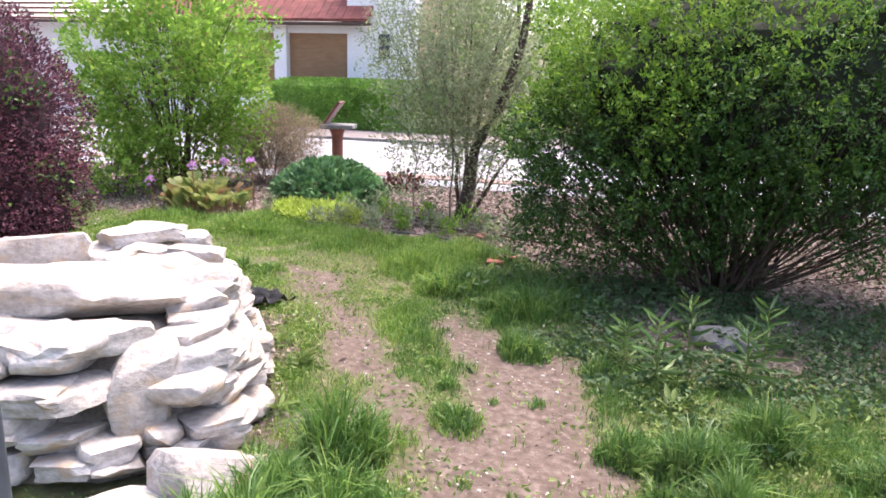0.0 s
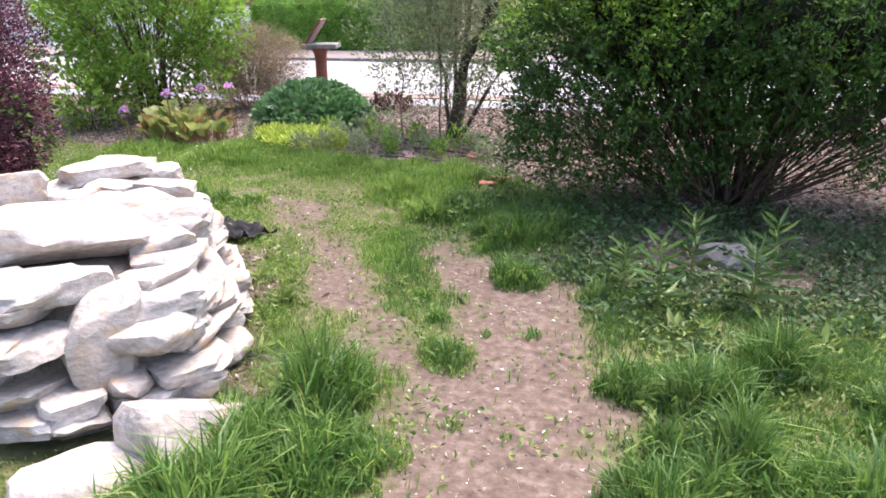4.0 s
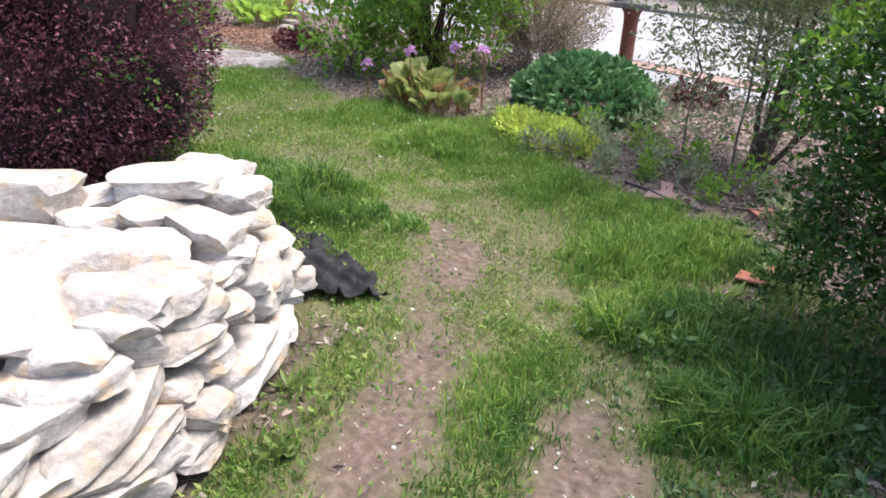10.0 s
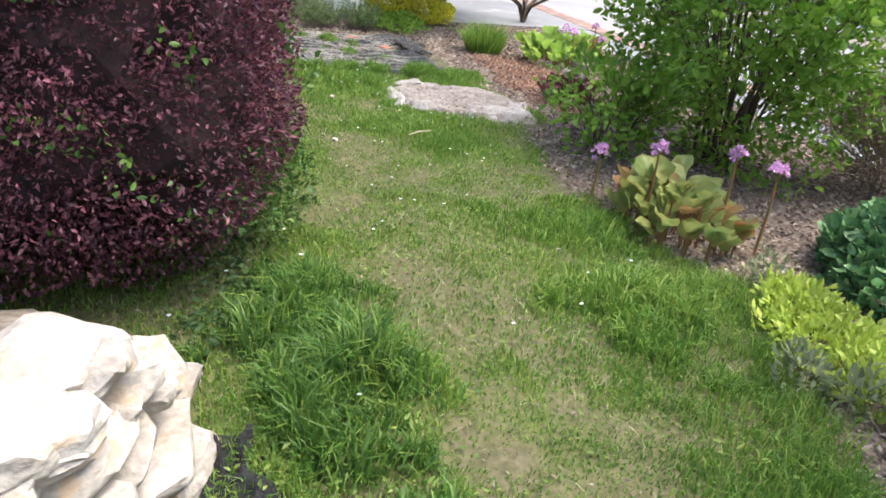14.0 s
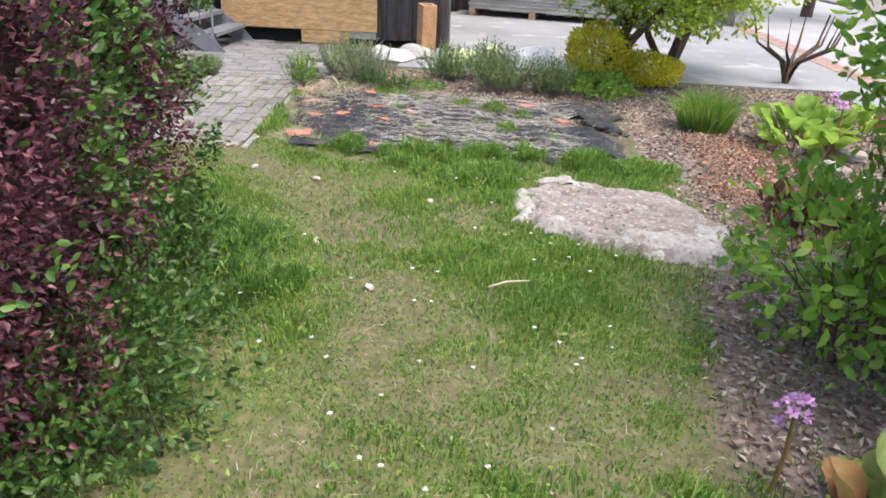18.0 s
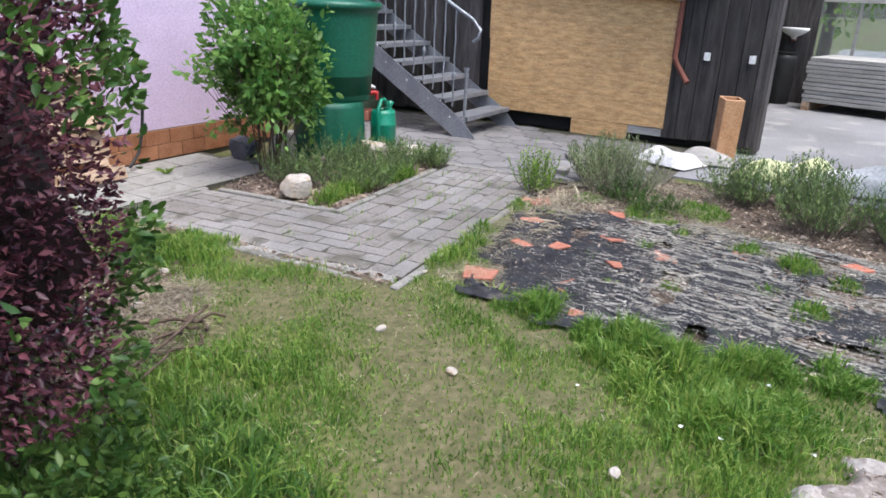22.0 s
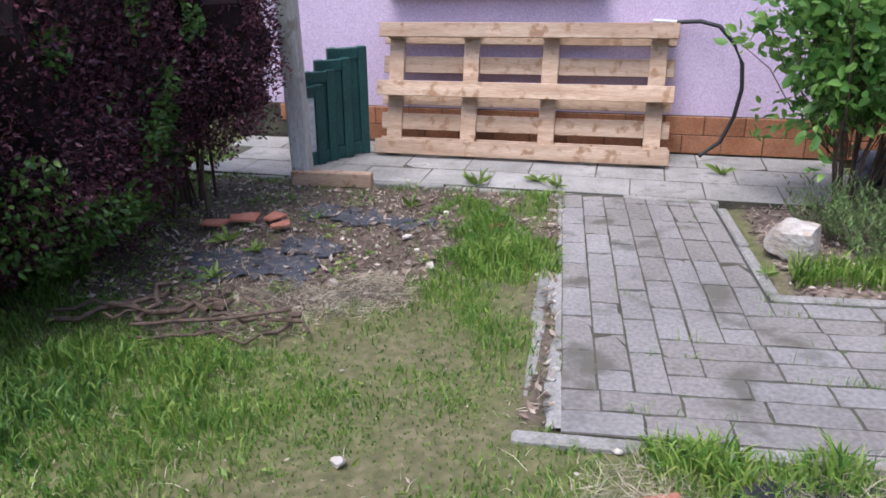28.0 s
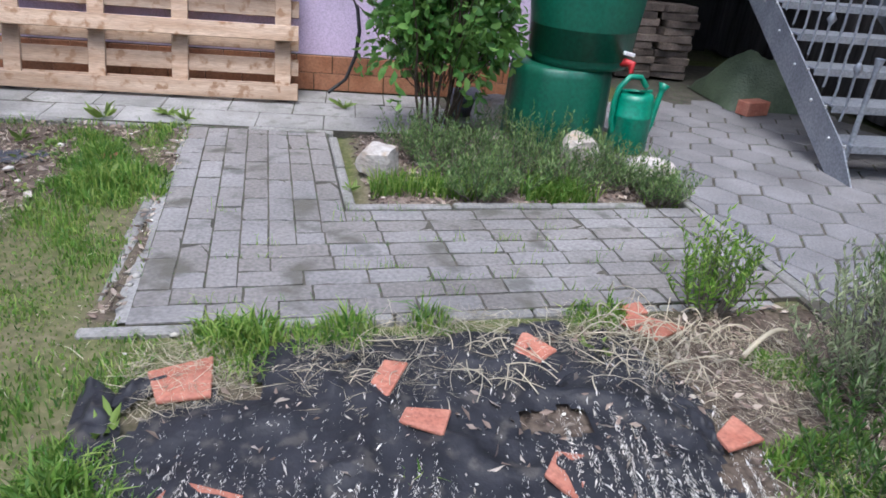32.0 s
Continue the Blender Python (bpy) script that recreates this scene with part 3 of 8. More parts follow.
def zones(x, y):
    """How far each place is bare earth, mulch with spirea shade, dry litter; and how much grass it carries."""
    xy = np.column_stack((x, y))
    w = (vnoise(xy, 2.3, 11) - 0.5) * 0.32 + (vnoise(xy, 7.0, 12) - 0.5) * 0.22 + (vnoise(xy, 17.0, 13) - 0.5) * 0.14
    ruts = np.minimum(band(RUT_L, x, y), band(RUT_R, x, y))
    strip = step(band(RUT_MID, x, y) + w * 0.7, 0.12)
    dirt = step(ruts - 0.06 + w * 0.9, 0.2) * (1 - 0.92 * strip)
    worn = step(ldist(TRACK, x, y) - 0.16 - 0.16 * (x < -5.8) + w * 1.1, 0.4)
    worn = np.maximum(worn, 0.9 * np.clip((vnoise(xy, 1.9, 18) + 0.6 * vnoise(xy, 6.5, 19) - 0.78) * 3.5, 0, 1))
    worn = worn * (1 - 0.8 * step(0.4 - x, 0.4) * (y < 5))
    mulch = np.maximum(step(sdist(NBED, x, y) + w * 0.5, 0.12), step(sdist(INBED, x, y), 0.08))
    litter = np.maximum(step(sdist(SBED, x, y) + w * 0.6, 0.15), np.maximum(step(sdist(WBED, x, y) + w * 0.4, 0.15), np.maximum(step(sdist(EDGE, x, y), 0.03), step(sdist(PLAST, x, y), 0.2))))
    litter = np.maximum(litter, 0.85 * step(sdist(MOUND, x, y) - 0.17 + w * 1.1, 0.14) * (x > -1.75) * (y > 2.2))
    # Spirea shade, put into the ground as dark mulch colour.
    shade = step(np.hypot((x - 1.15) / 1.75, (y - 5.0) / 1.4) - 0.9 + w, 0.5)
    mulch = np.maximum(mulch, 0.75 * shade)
    hard = np.maximum(step(sdist(PAVED, x, y), 0.02), np.maximum(step(sdist(MOUND, x, y), 0.05), step(sdist(SLAB, x, y) + 0.06 + w * 0.2, 0.1)))
    grass = (1 - dirt * 0.955) * (1 - mulch * 0.96) * (1 - litter * 0.97) * (1 - hard) * (1 - (0.42 + 0.3 * (x < -5.8)) * worn) * (1 - 0.85 * shade) * (y < 9)
    return dirt, mulch, litter, worn, np.clip(grass, 0, 1), hard


def ground_z(x, y):
    xy = np.column_stack((x, y))
    z = (vnoise(xy, 1.1, 21) - 0.5) * 0.03 + (vnoise(xy, 4.0, 22) - 0.5) * 0.016
    near = step(np.maximum(np.maximum(x - 4.5, -10.9 - x), np.maximum(y - 8.9, -3 - y)), 0.5)
    return z * near - 0.012 + 0.014 * step(sdist(EDGE, x, y), 0.06) - 0.03 * step(sdist(PAVED, x, y), 0.05) * (1 - step(sdist(INBED, x, y), 0.05))


# ---- ground ----
gx = np.concatenate(([-400, -150, -60, -30, -18], np.arange(-13.0, 4.5, 0.075), [7, 14, 40, 120, 400]))
gy = np.concatenate(([-400, -150, -50, -15, -6], np.arange(-2.0, 9.6, 0.075), [12, 20, 40, 120, 400]))
GX, GY = np.meshgrid(gx, gy)
fx, fy = GX.ravel(), GY.ravel()
ia = (np.arange(len(gy) - 1)[:, None] * len(gx) + np.arange(len(gx) - 1)[None]).ravel()
gfaces = np.column_stack((ia, ia + 1, ia + 1 + len(gx), ia + len(gx)))
dirt_m, mulch_shade_m, litter_m, worn_m, grass_m, hard_m = zones(fx, fy)

ground_mat, gnt, gln = nodes_of("garden_ground")
gp = gnt["Principled BSDF"]
gtc = gnt.new("ShaderNodeTexCoord")


def layer(a, b, scale, detail=8, lo=0.3, hi=0.7, mid=None):
    n = gnt.new("ShaderNodeTexNoise")
    n.inputs["Scale"].default_value, n.inputs["Detail"].default_value = scale, detail
    gln.new(gtc.outputs["Object"], n.inputs["Vector"])
    r = ramp(gnt, a, b, lo, hi, mid)
    gln.new(n.outputs["Fac"], r.inputs["Fac"])
    return r.outputs["Color"], n


def over(base, top, attr, fine=None):
    at = gnt.new("ShaderNodeAttribute")
    at.attribute_name = attr
    mx = gnt.new("ShaderNodeMixRGB")
    gln.new(at.outputs["Fac"], mx.inputs["Fac"])
    gln.new(base, mx.inputs["Color1"])
    gln.new(top, mx.inputs["Color2"])
    return mx.outputs["Color"]


turf, turf_n = layer((0.06, 0.07, 0.025), (0.16, 0.145, 0.07), 28, 14, 0.3, 0.7, (0.09, 0.11, 0.035))
earth, earth_n = layer((0.066, 0.048, 0.036), (0.215, 0.17, 0.138), 30, 16, 0.26, 0.8, (0.125, 0.094, 0.073))
worn_c, _ = layer((0.07, 0.068, 0.034), (0.17, 0.145, 0.09), 30, 12, 0.3, 0.7, (0.105, 0.10, 0.05))
mulch_c, _ = layer((0.075, 0.056, 0.046), (0.25, 0.195, 0.165), 40, 10, 0.3, 0.72)
litter_c, _ = layer((0.045, 0.034, 0.026), (0.14, 0.11, 0.085), 45, 10, 0.3, 0.7)
gcol = over(turf, worn_c, "worn")
gcol = over(gcol, earth, "dirt")
gcol = over(gcol, litter_c, "litter")
# This mask holds the mulch beds and the shade painted under the spirea.
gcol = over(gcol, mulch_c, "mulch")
gln.new(gcol, gp.inputs["Base Color"])
gp.inputs["Roughness"].default_value, gp.inputs["Specular IOR Level"].default_value = 1.0, 0.15
gb = gnt.new("ShaderNodeBump")
gb.inputs["Strength"].default_value, gb.inputs["Distance"].default_value = 0.7, 0.01
gln.new(earth_n.outputs["Fac"], gb.inputs["Height"])
gln.new(gb.outputs["Normal"], gp.inputs["Normal"])
gme = mesh_np("ground", np.column_stack((fx, fy, ground_z(fx, fy))), gfaces, ground_mat, True)
for an, av in (("dirt", dirt_m), ("mulch", mulch_shade_m), ("litter", litter_m), ("worn", worn_m)):
    gme.attributes.new(an, "FLOAT", "POINT").data.foreach_set("value", av.astype(np.float32))
tagged(put("ground", gme), "garden soil with worn lawn, bare earth ruts and mulch", "ground", kind="structure")

# ---- paving ----


def slab_mesh(name, w, h, t, bevel=0.0035):
    bm = box(-w / 2, w / 2, -h / 2, h / 2, -t, 0, bevel)
    me = bpy.data.meshes.new(name)
    bm.to_mesh(me)
    bm.free()
    return me


def base_sheet(name, x0, x1, y0, y1, z, label):
    return tagged(part(name, box(x0, x1, y0, y1, z - 0.06, z + 0.007), joint_sand), label, "paving", kind="structure")


# the path lies turned against the house: its own axes start at the front corner
PATH_TURN = 5.5
PATH_AXES = pose(-7.47, 3.53, 0, 0, 0, PATH_TURN)
PW, PL, PITCH, PITCH_L = 0.105, 0.236, 0.1125, 0.244
bm = box(-2.53, 0.0, -0.91, 0.0, -0.07, -0.005, m=PATH_AXES)
box(-0.79, 0.0, -2.17, -0.91, -0.07, -0.005, bm=bm, m=PATH_AXES)
path_bed = tagged(part("pavement_path", bm, joint_sand), "L-shaped garden path of grey concrete pavers", "paving", kind="structure")


def worn_paver(name, w, h, seed):
    """A paver with chipped, rounded arrises and slightly uneven sides."""
    jr = random.Random(seed)
    bm = box(-w / 2, w / 2, -h / 2, h / 2, -0.05, 0)
    bmesh.ops.subdivide_edges(bm, edges=[e for e in bm.edges if abs(e.verts[0].co.z - e.verts[1].co.z) < 0.01], cuts=2, use_grid_fill=True)
    for vtx in bm.verts:
        if abs(abs(vtx.co.x) - w / 2) < 1e-4 or abs(abs(vtx.co.y) - h / 2) < 1e-4:
            vtx.co.x *= 1 + jr.uniform(-0.022, 0.012)
            vtx.co.y *= 1 + jr.uniform(-0.035, 0.02)
            if vtx.co.z > -0.01:
                vtx.co.z -= jr.uniform(0.0, 0.0045) ** 1.0
    me = bpy.data.meshes.new(name)
    bm.to_mesh(me)
    bm.free()
    me.materials.append(concrete_paver)
    return me


paver_set = [worn_paver("paver", PL, PW, 40 + k) for k in range(8)]
half_set = [worn_paver("paver_half", PL / 2 - 0.004, PW, 60 + k) for k in range(4)]


def lay(me, x, y, rz, parent, z=0.0, wob=0.0018):
    ob = new("paver", me)
    ob.parent = parent
    ob.matrix_basis = pose(x, y, z + random.uniform(-wob, wob), random.uniform(-0.5, 0.5), random.uniform(-0.5, 0.5), rz + random.uniform(-0.8, 0.8))
    return ob


def lay_path(me, a, b, rz):
    x, y, _ = PATH_AXES @ Vector((a, b, 0))
    return lay(me, x, y, rz + PATH_TURN, path_bed)


ROW_START = (0, 0, 3, 3, 4, 5, 6, 7)
for row in range(8):
    b = -PITCH * (row + 0.5)
    a = -ROW_START[row] * PITCH
    if row % 2:
        lay_path(random.choice(half_set), a - PL / 4, b, 0)
        a -= PITCH_L / 2
    while a - PITCH_L > -2.55:
        lay_path(random.choice(paver_set), a - PL / 2, b, 0)
        a -= PITCH_L
    rest = a + 2.55
    if rest > 0.03:
        lay_path(worn_paver("paver_cut", rest - 0.006, PW, 80 + row), a - rest / 2, b, 0)
for col in range(7):
    a = -PITCH * (col + 0.5)
    b = -PITCH * min(r for r in range(8) if ROW_START[r] > col)
    if col % 2:
        lay_path(random.choice(half_set), a, b - PL / 4, 90)
        b -= PITCH_L / 2
    while b - PITCH_L > -2.15 - 0.0963 * a:
        lay_path(random.choice(paver_set), a, b - PL / 2, 90)
        b -= PITCH_L
    rest = b + 2.15 + 0.0963 * a
    if rest > 0.03:
        lay_path(worn_paver("paver_cut", rest - 0.006, PW, 90 + col), a, b - rest / 2, 90)

kerb_me = slab_mesh("kerb", 0.5, 0.05, 0.14, 0.008)
kerb_me.materials.append(kerb_concrete)
kerbs = []
for a, b, turn in [(-0.11 - 0.51 * k, 0.03, 0) for k in range(5)] + [(-1.05 - 0.51 * k, -0.933, 0) for k in range(3)] + [(-0.82, -1.2 - 0.51 * k, 90) for k in range(2)]:
    x, y, _ = PATH_AXES @ Vector((a, b, 0))
    kerbs.append((x, y, turn + PATH_TURN, 0.0 if b > 0 else 0.01))
kerbs += [(-5.3 - 0.51 * k, 1.362, 0, -0.004) for k in range(6)]
for kx, ky, kr, kz in kerbs:
    ob = new("kerb", kerb_me)
    tagged(ob, "grey concrete edging strip beside the path", "kerb", "edging strips", "structure")
    ob.matrix_basis = pose(kx, ky, kz + random.uniform(-0.008, 0.005), 0, random.uniform(-0.8, 0.8), kr + random.uniform(-0.6, 0.6))

for k in range(4):
    x, y, _ = PATH_AXES @ Vector((0.09 - 0.012 * k, -0.42 - 0.5 * k, 0))
    ob = new("kerb", kerb_me)
    tagged(ob, "grey concrete edging strip sunk in the soil beside the path", "kerb", "edging strips", "structure")
    ob.matrix_basis = pose(x + random.uniform(-0.006, 0.006), y, -0.004 + random.uniform(-0.010, 0.004), 0, random.uniform(-1.2, 1.2), 93.5 + random.uniform(-2.5, 2.5))
# crumbling mortar between the pavers and their edging
mt_b = np.linspace(-2.1, -0.02, 90)
mt_x = np.linspace(-0.012, 1.0, 7)
MA, MB = np.meshgrid(mt_x, mt_b)
mw = 0.035 + 0.05 * np.clip(2.2 * vnoise(np.column_stack((MB.ravel(), MB.ravel() * 0)), 3.1, 301) - 0.6, 0, 1)
ma, mb = MA.ravel() * mw, MB.ravel()
mz = -0.004 - 0.022 * np.clip(MA.ravel(), 0, 1) ** 2 + 0.010 * (vnoise(np.column_stack((ma, mb)), 22, 302) - 0.5)
mp3 = np.array([PATH_AXES @ Vector(q) for q in zip(ma, mb, mz)])
mi = (np.arange(89)[:, None] * 7 + np.arange(6)[None]).ravel()
tagged(put("mortar_bed", mesh_np("mortar_bed", mp3, np.column_stack((mi, mi + 1, mi + 8, mi + 7)), pale_slab, True)), "crumbling pale mortar along the edge of the path", "mortar", kind="structure")
divider_me = slab_mesh("divider", 0.5, 0.06, 0.1, 0.006)
divider_me.materials.append(kerb_concrete)
for k in range(4):
    x, y, _ = PATH_AXES @ Vector((-2.588, -0.22 - 0.506 * k, 0))
    ob = new("kerb", divider_me)
    tagged(ob, "grey concrete strip between the path and the hexagons", "kerb", "divider strips", "structure")
    ob.matrix_basis = pose(x, y, 0.004, 0, 0, 90 + PATH_TURN)
strip = base_sheet("pavement_house", -8.9, -4.8, 0.39, 1.33, -0.012, "pale concrete slab strip along the house wall")
strip_me = slab_mesh("slab", 0.40, 0.295, 0.05)
strip_me.materials.append(pale_slab)
for row in range(3):
    for k in range(10):
        lay(strip_me, -5.0 - 0.405 * k - 0.2 * (row % 2), 0.56 + 0.31 * row, 0, strip, -0.002)

hex_bed = base_sheet("pavement_hexagons", -12.3, -9.99, -1.5, 4.12, -0.012, "yard of grey hexagonal concrete pavers under the stair")
HR, HEX_B, HEX_A = 0.1405, 0.257, 0.2235


def hex_mesh(name, cut):
    """A hexagon with corners along the path's length, whole or cut straight near its middle."""
    bm = bmesh.new()
    rings = []
    for z, r in ((-0.05, HR), (-0.005, HR), (0.0, HR - 0.005)):
        ring = [(r * math.cos(math.pi / 3 * k), r * math.sin(math.pi / 3 * k)) for k in range(6)]
        if cut:
            ring = [(-0.03, ring[2][1]), ring[2], ring[3], ring[4], (-0.03, ring[4][1])]
        rings.append([bm.verts.new((px, py, z)) for px, py in ring])
    bm.faces.new(rings[2])
    for lo, hi in zip(rings, rings[1:]):
        for k in range(len(lo)):
            j = (k + 1) % len(lo)
            bm.faces.new((lo[k], lo[j], hi[j], hi[k]))
    me = bpy.data.meshes.new(name)
    bm.to_mesh(me)
    bm.free()
    me.materials.append(hex_paver)
    return me


hex_me, hex_cut = hex_mesh("hex_paver", False), hex_mesh("hex_paver_cut", True)
for col in range(11):
    for row in range(-4, 16):
        a, b = -2.595 - HEX_A * col, -1.075 - HEX_B * (row - (0.0 if col % 2 else 0.5)) + 0.514
        x, y, _ = PATH_AXES @ Vector((a, b, 0))
        if 0.15 < y < 4.02 and x > -12.2 and (col or -2.0 < b < 0.28):
            ob = new("hexagon", hex_me if col else hex_cut)
            ob.parent = hex_bed
            ob.matrix_basis = pose(x, y, random.uniform(-0.0015, 0.003), random.uniform(-0.6, 0.6), random.uniform(-0.6, 0.6), PATH_TURN)

# ---- road and far side ----
tagged(part("road", box(-60, 40, 9.95, 14.3, -0.1, 0.004), asphalt), "pale sunlit village road", "road", kind="structure")
tagged(part("pavement_far", box(-60, 40, 14.45, 16.6, -0.1, 0.05), pink_paving), "pinkish paved footway across the road", "pavement", kind="structure")
tagged(part("kerb_far", box(-60, 40, 14.3, 14.45, -0.1, 0.06), kerb_concrete), "pale kerb across the road", "kerb", kind="structure")
edge = tagged(part("kerb_bricks", box(-30, 6, 9.57, 9.9, -0.1, 0.0), joint_sand), "edging of brown bricks along the road", "kerb", kind="structure")
bme = slab_mesh("brick", 0.2, 0.1, 0.06, 0.006)
bme.materials.append(brick_edge)
for k in range(120):
    for r in range(3):
        ob = new("brick", bme)
        ob.parent = edge
        ob.matrix_basis = pose(3.0 - k * 0.208 - 0.1 * (r % 2), 9.63 + r * 0.105, 0.012 + random.uniform(-0.003, 0.003))
tagged(part("gravel_verge", box(-30, 6, 9.0, 9.57, -0.06, -0.004), yard_concrete), "strip of pale gravel beside the brick edging", "verge", kind="structure")

# ---- buildings ----
house = thing("house_lilac", -7.4, 0.2, 0, "lilac rendered house wall with a brown tiled plinth", "house", kind="structure")
WX0, WX1, WZ0, WZ1 = -7.28, -6.10, 1.13, 2.25
bm = bmesh.new()
for q in ((-9.95, WX0, 0.08, 0.38, -0.1, 3.0), (WX1, -4.7, 0.08, 0.38, -0.1, 3.0), (WX0, WX1, 0.08, 0.38, -0.1, WZ0), (WX0, WX1, 0.08, 0.38, WZ1, 3.0)):
    box(*q, bm=bm)
part("wall", bm, lilac_render, house)
part("side_wall", box(-9.95, -9.65, -6, 0.08, -0.1, 3.0), lilac_render, house)
part("side_wall", box(-5.0, -4.7, -6, 0.08, -0.1, 3.0), lilac_render, house)
part("roof", box(-10.4, -4.4, -6.5, 0.62, 3.0, 3.15), roof_tile, house)
tile_me = slab_mesh("plinth_tile", 0.245, 0.118, 0.02, 0.003)
tile_me.materials.append(plinth_tile)
part("plinth", box(-9.96, -4.7, 0.36, 0.39, -0.1, 0.252), joint_sand, house)
for row in range(2):
    for k in range(19):
        ob = new("plinth_tile", tile_me)
        ob.parent = house
        ob.matrix_parent_inverse = Matrix.Translation(house.location).inverted()
        ob.matrix_basis = pose(-9.82 + k * 0.25 + 0.12 * row, 0.405, 0.065 + row * 0.123, -90, 0, 0)
win = thing("window_1", -6.93, 0.3, WZ0, "brown framed house window with a white sill", "window", kind="structure")
bm = bmesh.new()
for q in ((WX0, WX0 + 0.12, 0.25, 0.33, WZ0, WZ1), (WX1 - 0.12, WX1, 0.25, 0.33, WZ0, WZ1), (-6.74, -6.62, 0.252, 0.331, WZ0, WZ1), (WX0, WX1, 0.251, 0.329, WZ0, WZ0 + 0.09), (WX0, WX1, 0.251, 0.329, WZ1 - 0.09, WZ1)):
    box(*q, bevel=0.006, bm=bm)
part("window_frame", bm, brown_frame, win)
put("pane", mesh_np("pane", [(WX0, 0.28, WZ0), (WX1, 0.28, WZ0), (WX1, 0.28, WZ1), (WX0, 0.28, WZ1)], [(0, 1, 2, 3)], glass), win)
part("window_sill", box(WX0 - 0.13, WX1 + 0.13, 0.33, 0.50, WZ0 - 0.11, WZ0 - 0.06, 0.006), white_paint, win)
part("lower_ledge", box(WX0 + 0.04, WX1 - 0.04, 0.33, 0.40, WZ0 - 0.06, WZ0 - 0.005, 0.006), white_paint, win)
tagged(part("room_behind", box(-8.5, -5.5, -3.0, -2.9, 0, 3), dark_void), "room wall behind the window, near-black as the room is unlit", "wall", kind="structure")

BX = -12.31
barn = thing("barn", BX, 1.5, 0, "barn of blackened vertical boards, one bay closed with strand board", "barn", kind="structure")
y = -4.0
bseed = random.Random(4)
while y < 4.52:
    w = bseed.uniform(0.13, 0.2)
    y1 = min(y + w, 4.56)
    z0 = 0.07 if y > 3.6 else 0.03
    if y1 > 1.5 and y < 3.63:
        if y1 > 1.56 and y < 3.55:
            y = y1 + 0.006
            continue
    part("board", box(BX - 0.03, BX + bseed.uniform(0, 0.012), y, y1, z0 + bseed.uniform(0, 0.03), 3.4, 0.004), black_board, barn)
    y = y1 + 0.006
part("lintel_wall", box(BX - 0.03, BX, 1.5, 3.62, 1.95, 3.4), black_board, barn)
# Behind the boards: near-black for the unlit inside of the barn.
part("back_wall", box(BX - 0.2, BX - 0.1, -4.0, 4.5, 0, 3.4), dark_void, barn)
part("strand_board", box(BX + 0.004, BX + 0.022, 1.50, 3.64, 0.97, 1.96, 0.002), osb, barn)
part("strand_board", box(BX + 0.004, BX + 0.022, 1.515, 3.63, 0.17, 0.9685, 0.001), osb, barn)
part("patch_board", box(BX + 0.004, BX + 0.02, 2.6, 3.25, 0.0, 0.165, 0.002), osb, barn)
part("sill_timber", box(BX - 0.1, BX + 0.01, 3.25, 3.62, 0.08, 0.165, 0.004), grey_wood, barn)
part("corner_post", box(-12.62, BX - 0.02, 4.4, 4.58, 0.02, 3.4, 0.01), black_board, barn)
part("roof", box(-18.1, BX + 0.5, -4, 4.7, 3.4, 3.55), roof_tile, barn)
part("end_wall", box(-17.75, -17.6, -4, 4.55, 0, 3.4), black_board, barn)
for yy in (3.97, 4.4):
    part("latch_plate", box(BX + 0.012, BX + 0.03, yy - 0.03, yy + 0.03, 0.9, 0.98, 0.004), white_paint, barn)
canopy = thing("corrugated_canopy", BX, 2.8, 1.75, "corrugated grey sheet over the boarded bay", "canopy")
v = []
for k in range(160):
    yy = 2.95 + k * 0.0072
    for xx, zz in ((BX + 0.03, 1.86), (BX + 0.32, 1.70)):
        v.append((xx, yy, zz + 0.010 * math.sin(k * 0.6)))
put("sheet", mesh_np("sheet", v, [(2 * k, 2 * k + 1, 2 * k + 3, 2 * k + 2) for k in range(159)], zinc, True), canopy)
part("wood_strip", box(BX + 0.15, BX + 0.19, 3.2, 3.26, 1.73, 1.83, 0.004), pale_wood, canopy)
gut = thing("gutter", BX, 2.8, 1.55, "grey sloping gutter pipe with a short brown spout", "gutter")
pipe("pipe", [(BX + 0.1, 1.72, 1.80), (BX + 0.1, 1.85, 1.68), (BX + 0.1, 2.0, 1.60), (BX + 0.1, 3.68, 1.49)], 0.035, zinc_light, gut)
pipe("downpipe", [(BX + 0.05, 3.66, 1.47), (BX + 0.05, 3.66, 0.92), (BX + 0.05, 3.68, 0.86), (BX + 0.16, 3.84, 0.68)], 0.028, rusty_red, gut)

# stair of galvanised steel
stair = thing("metal_stair", -11.5, 1.0, 0, "galvanised steel outdoor stair with a twisted bar railing", "stair")
SX0, SX1, SLO = -11.12, -12.14, 0.605


def stair_z(y):
    return 0.12 + SLO * (1.84 - y)


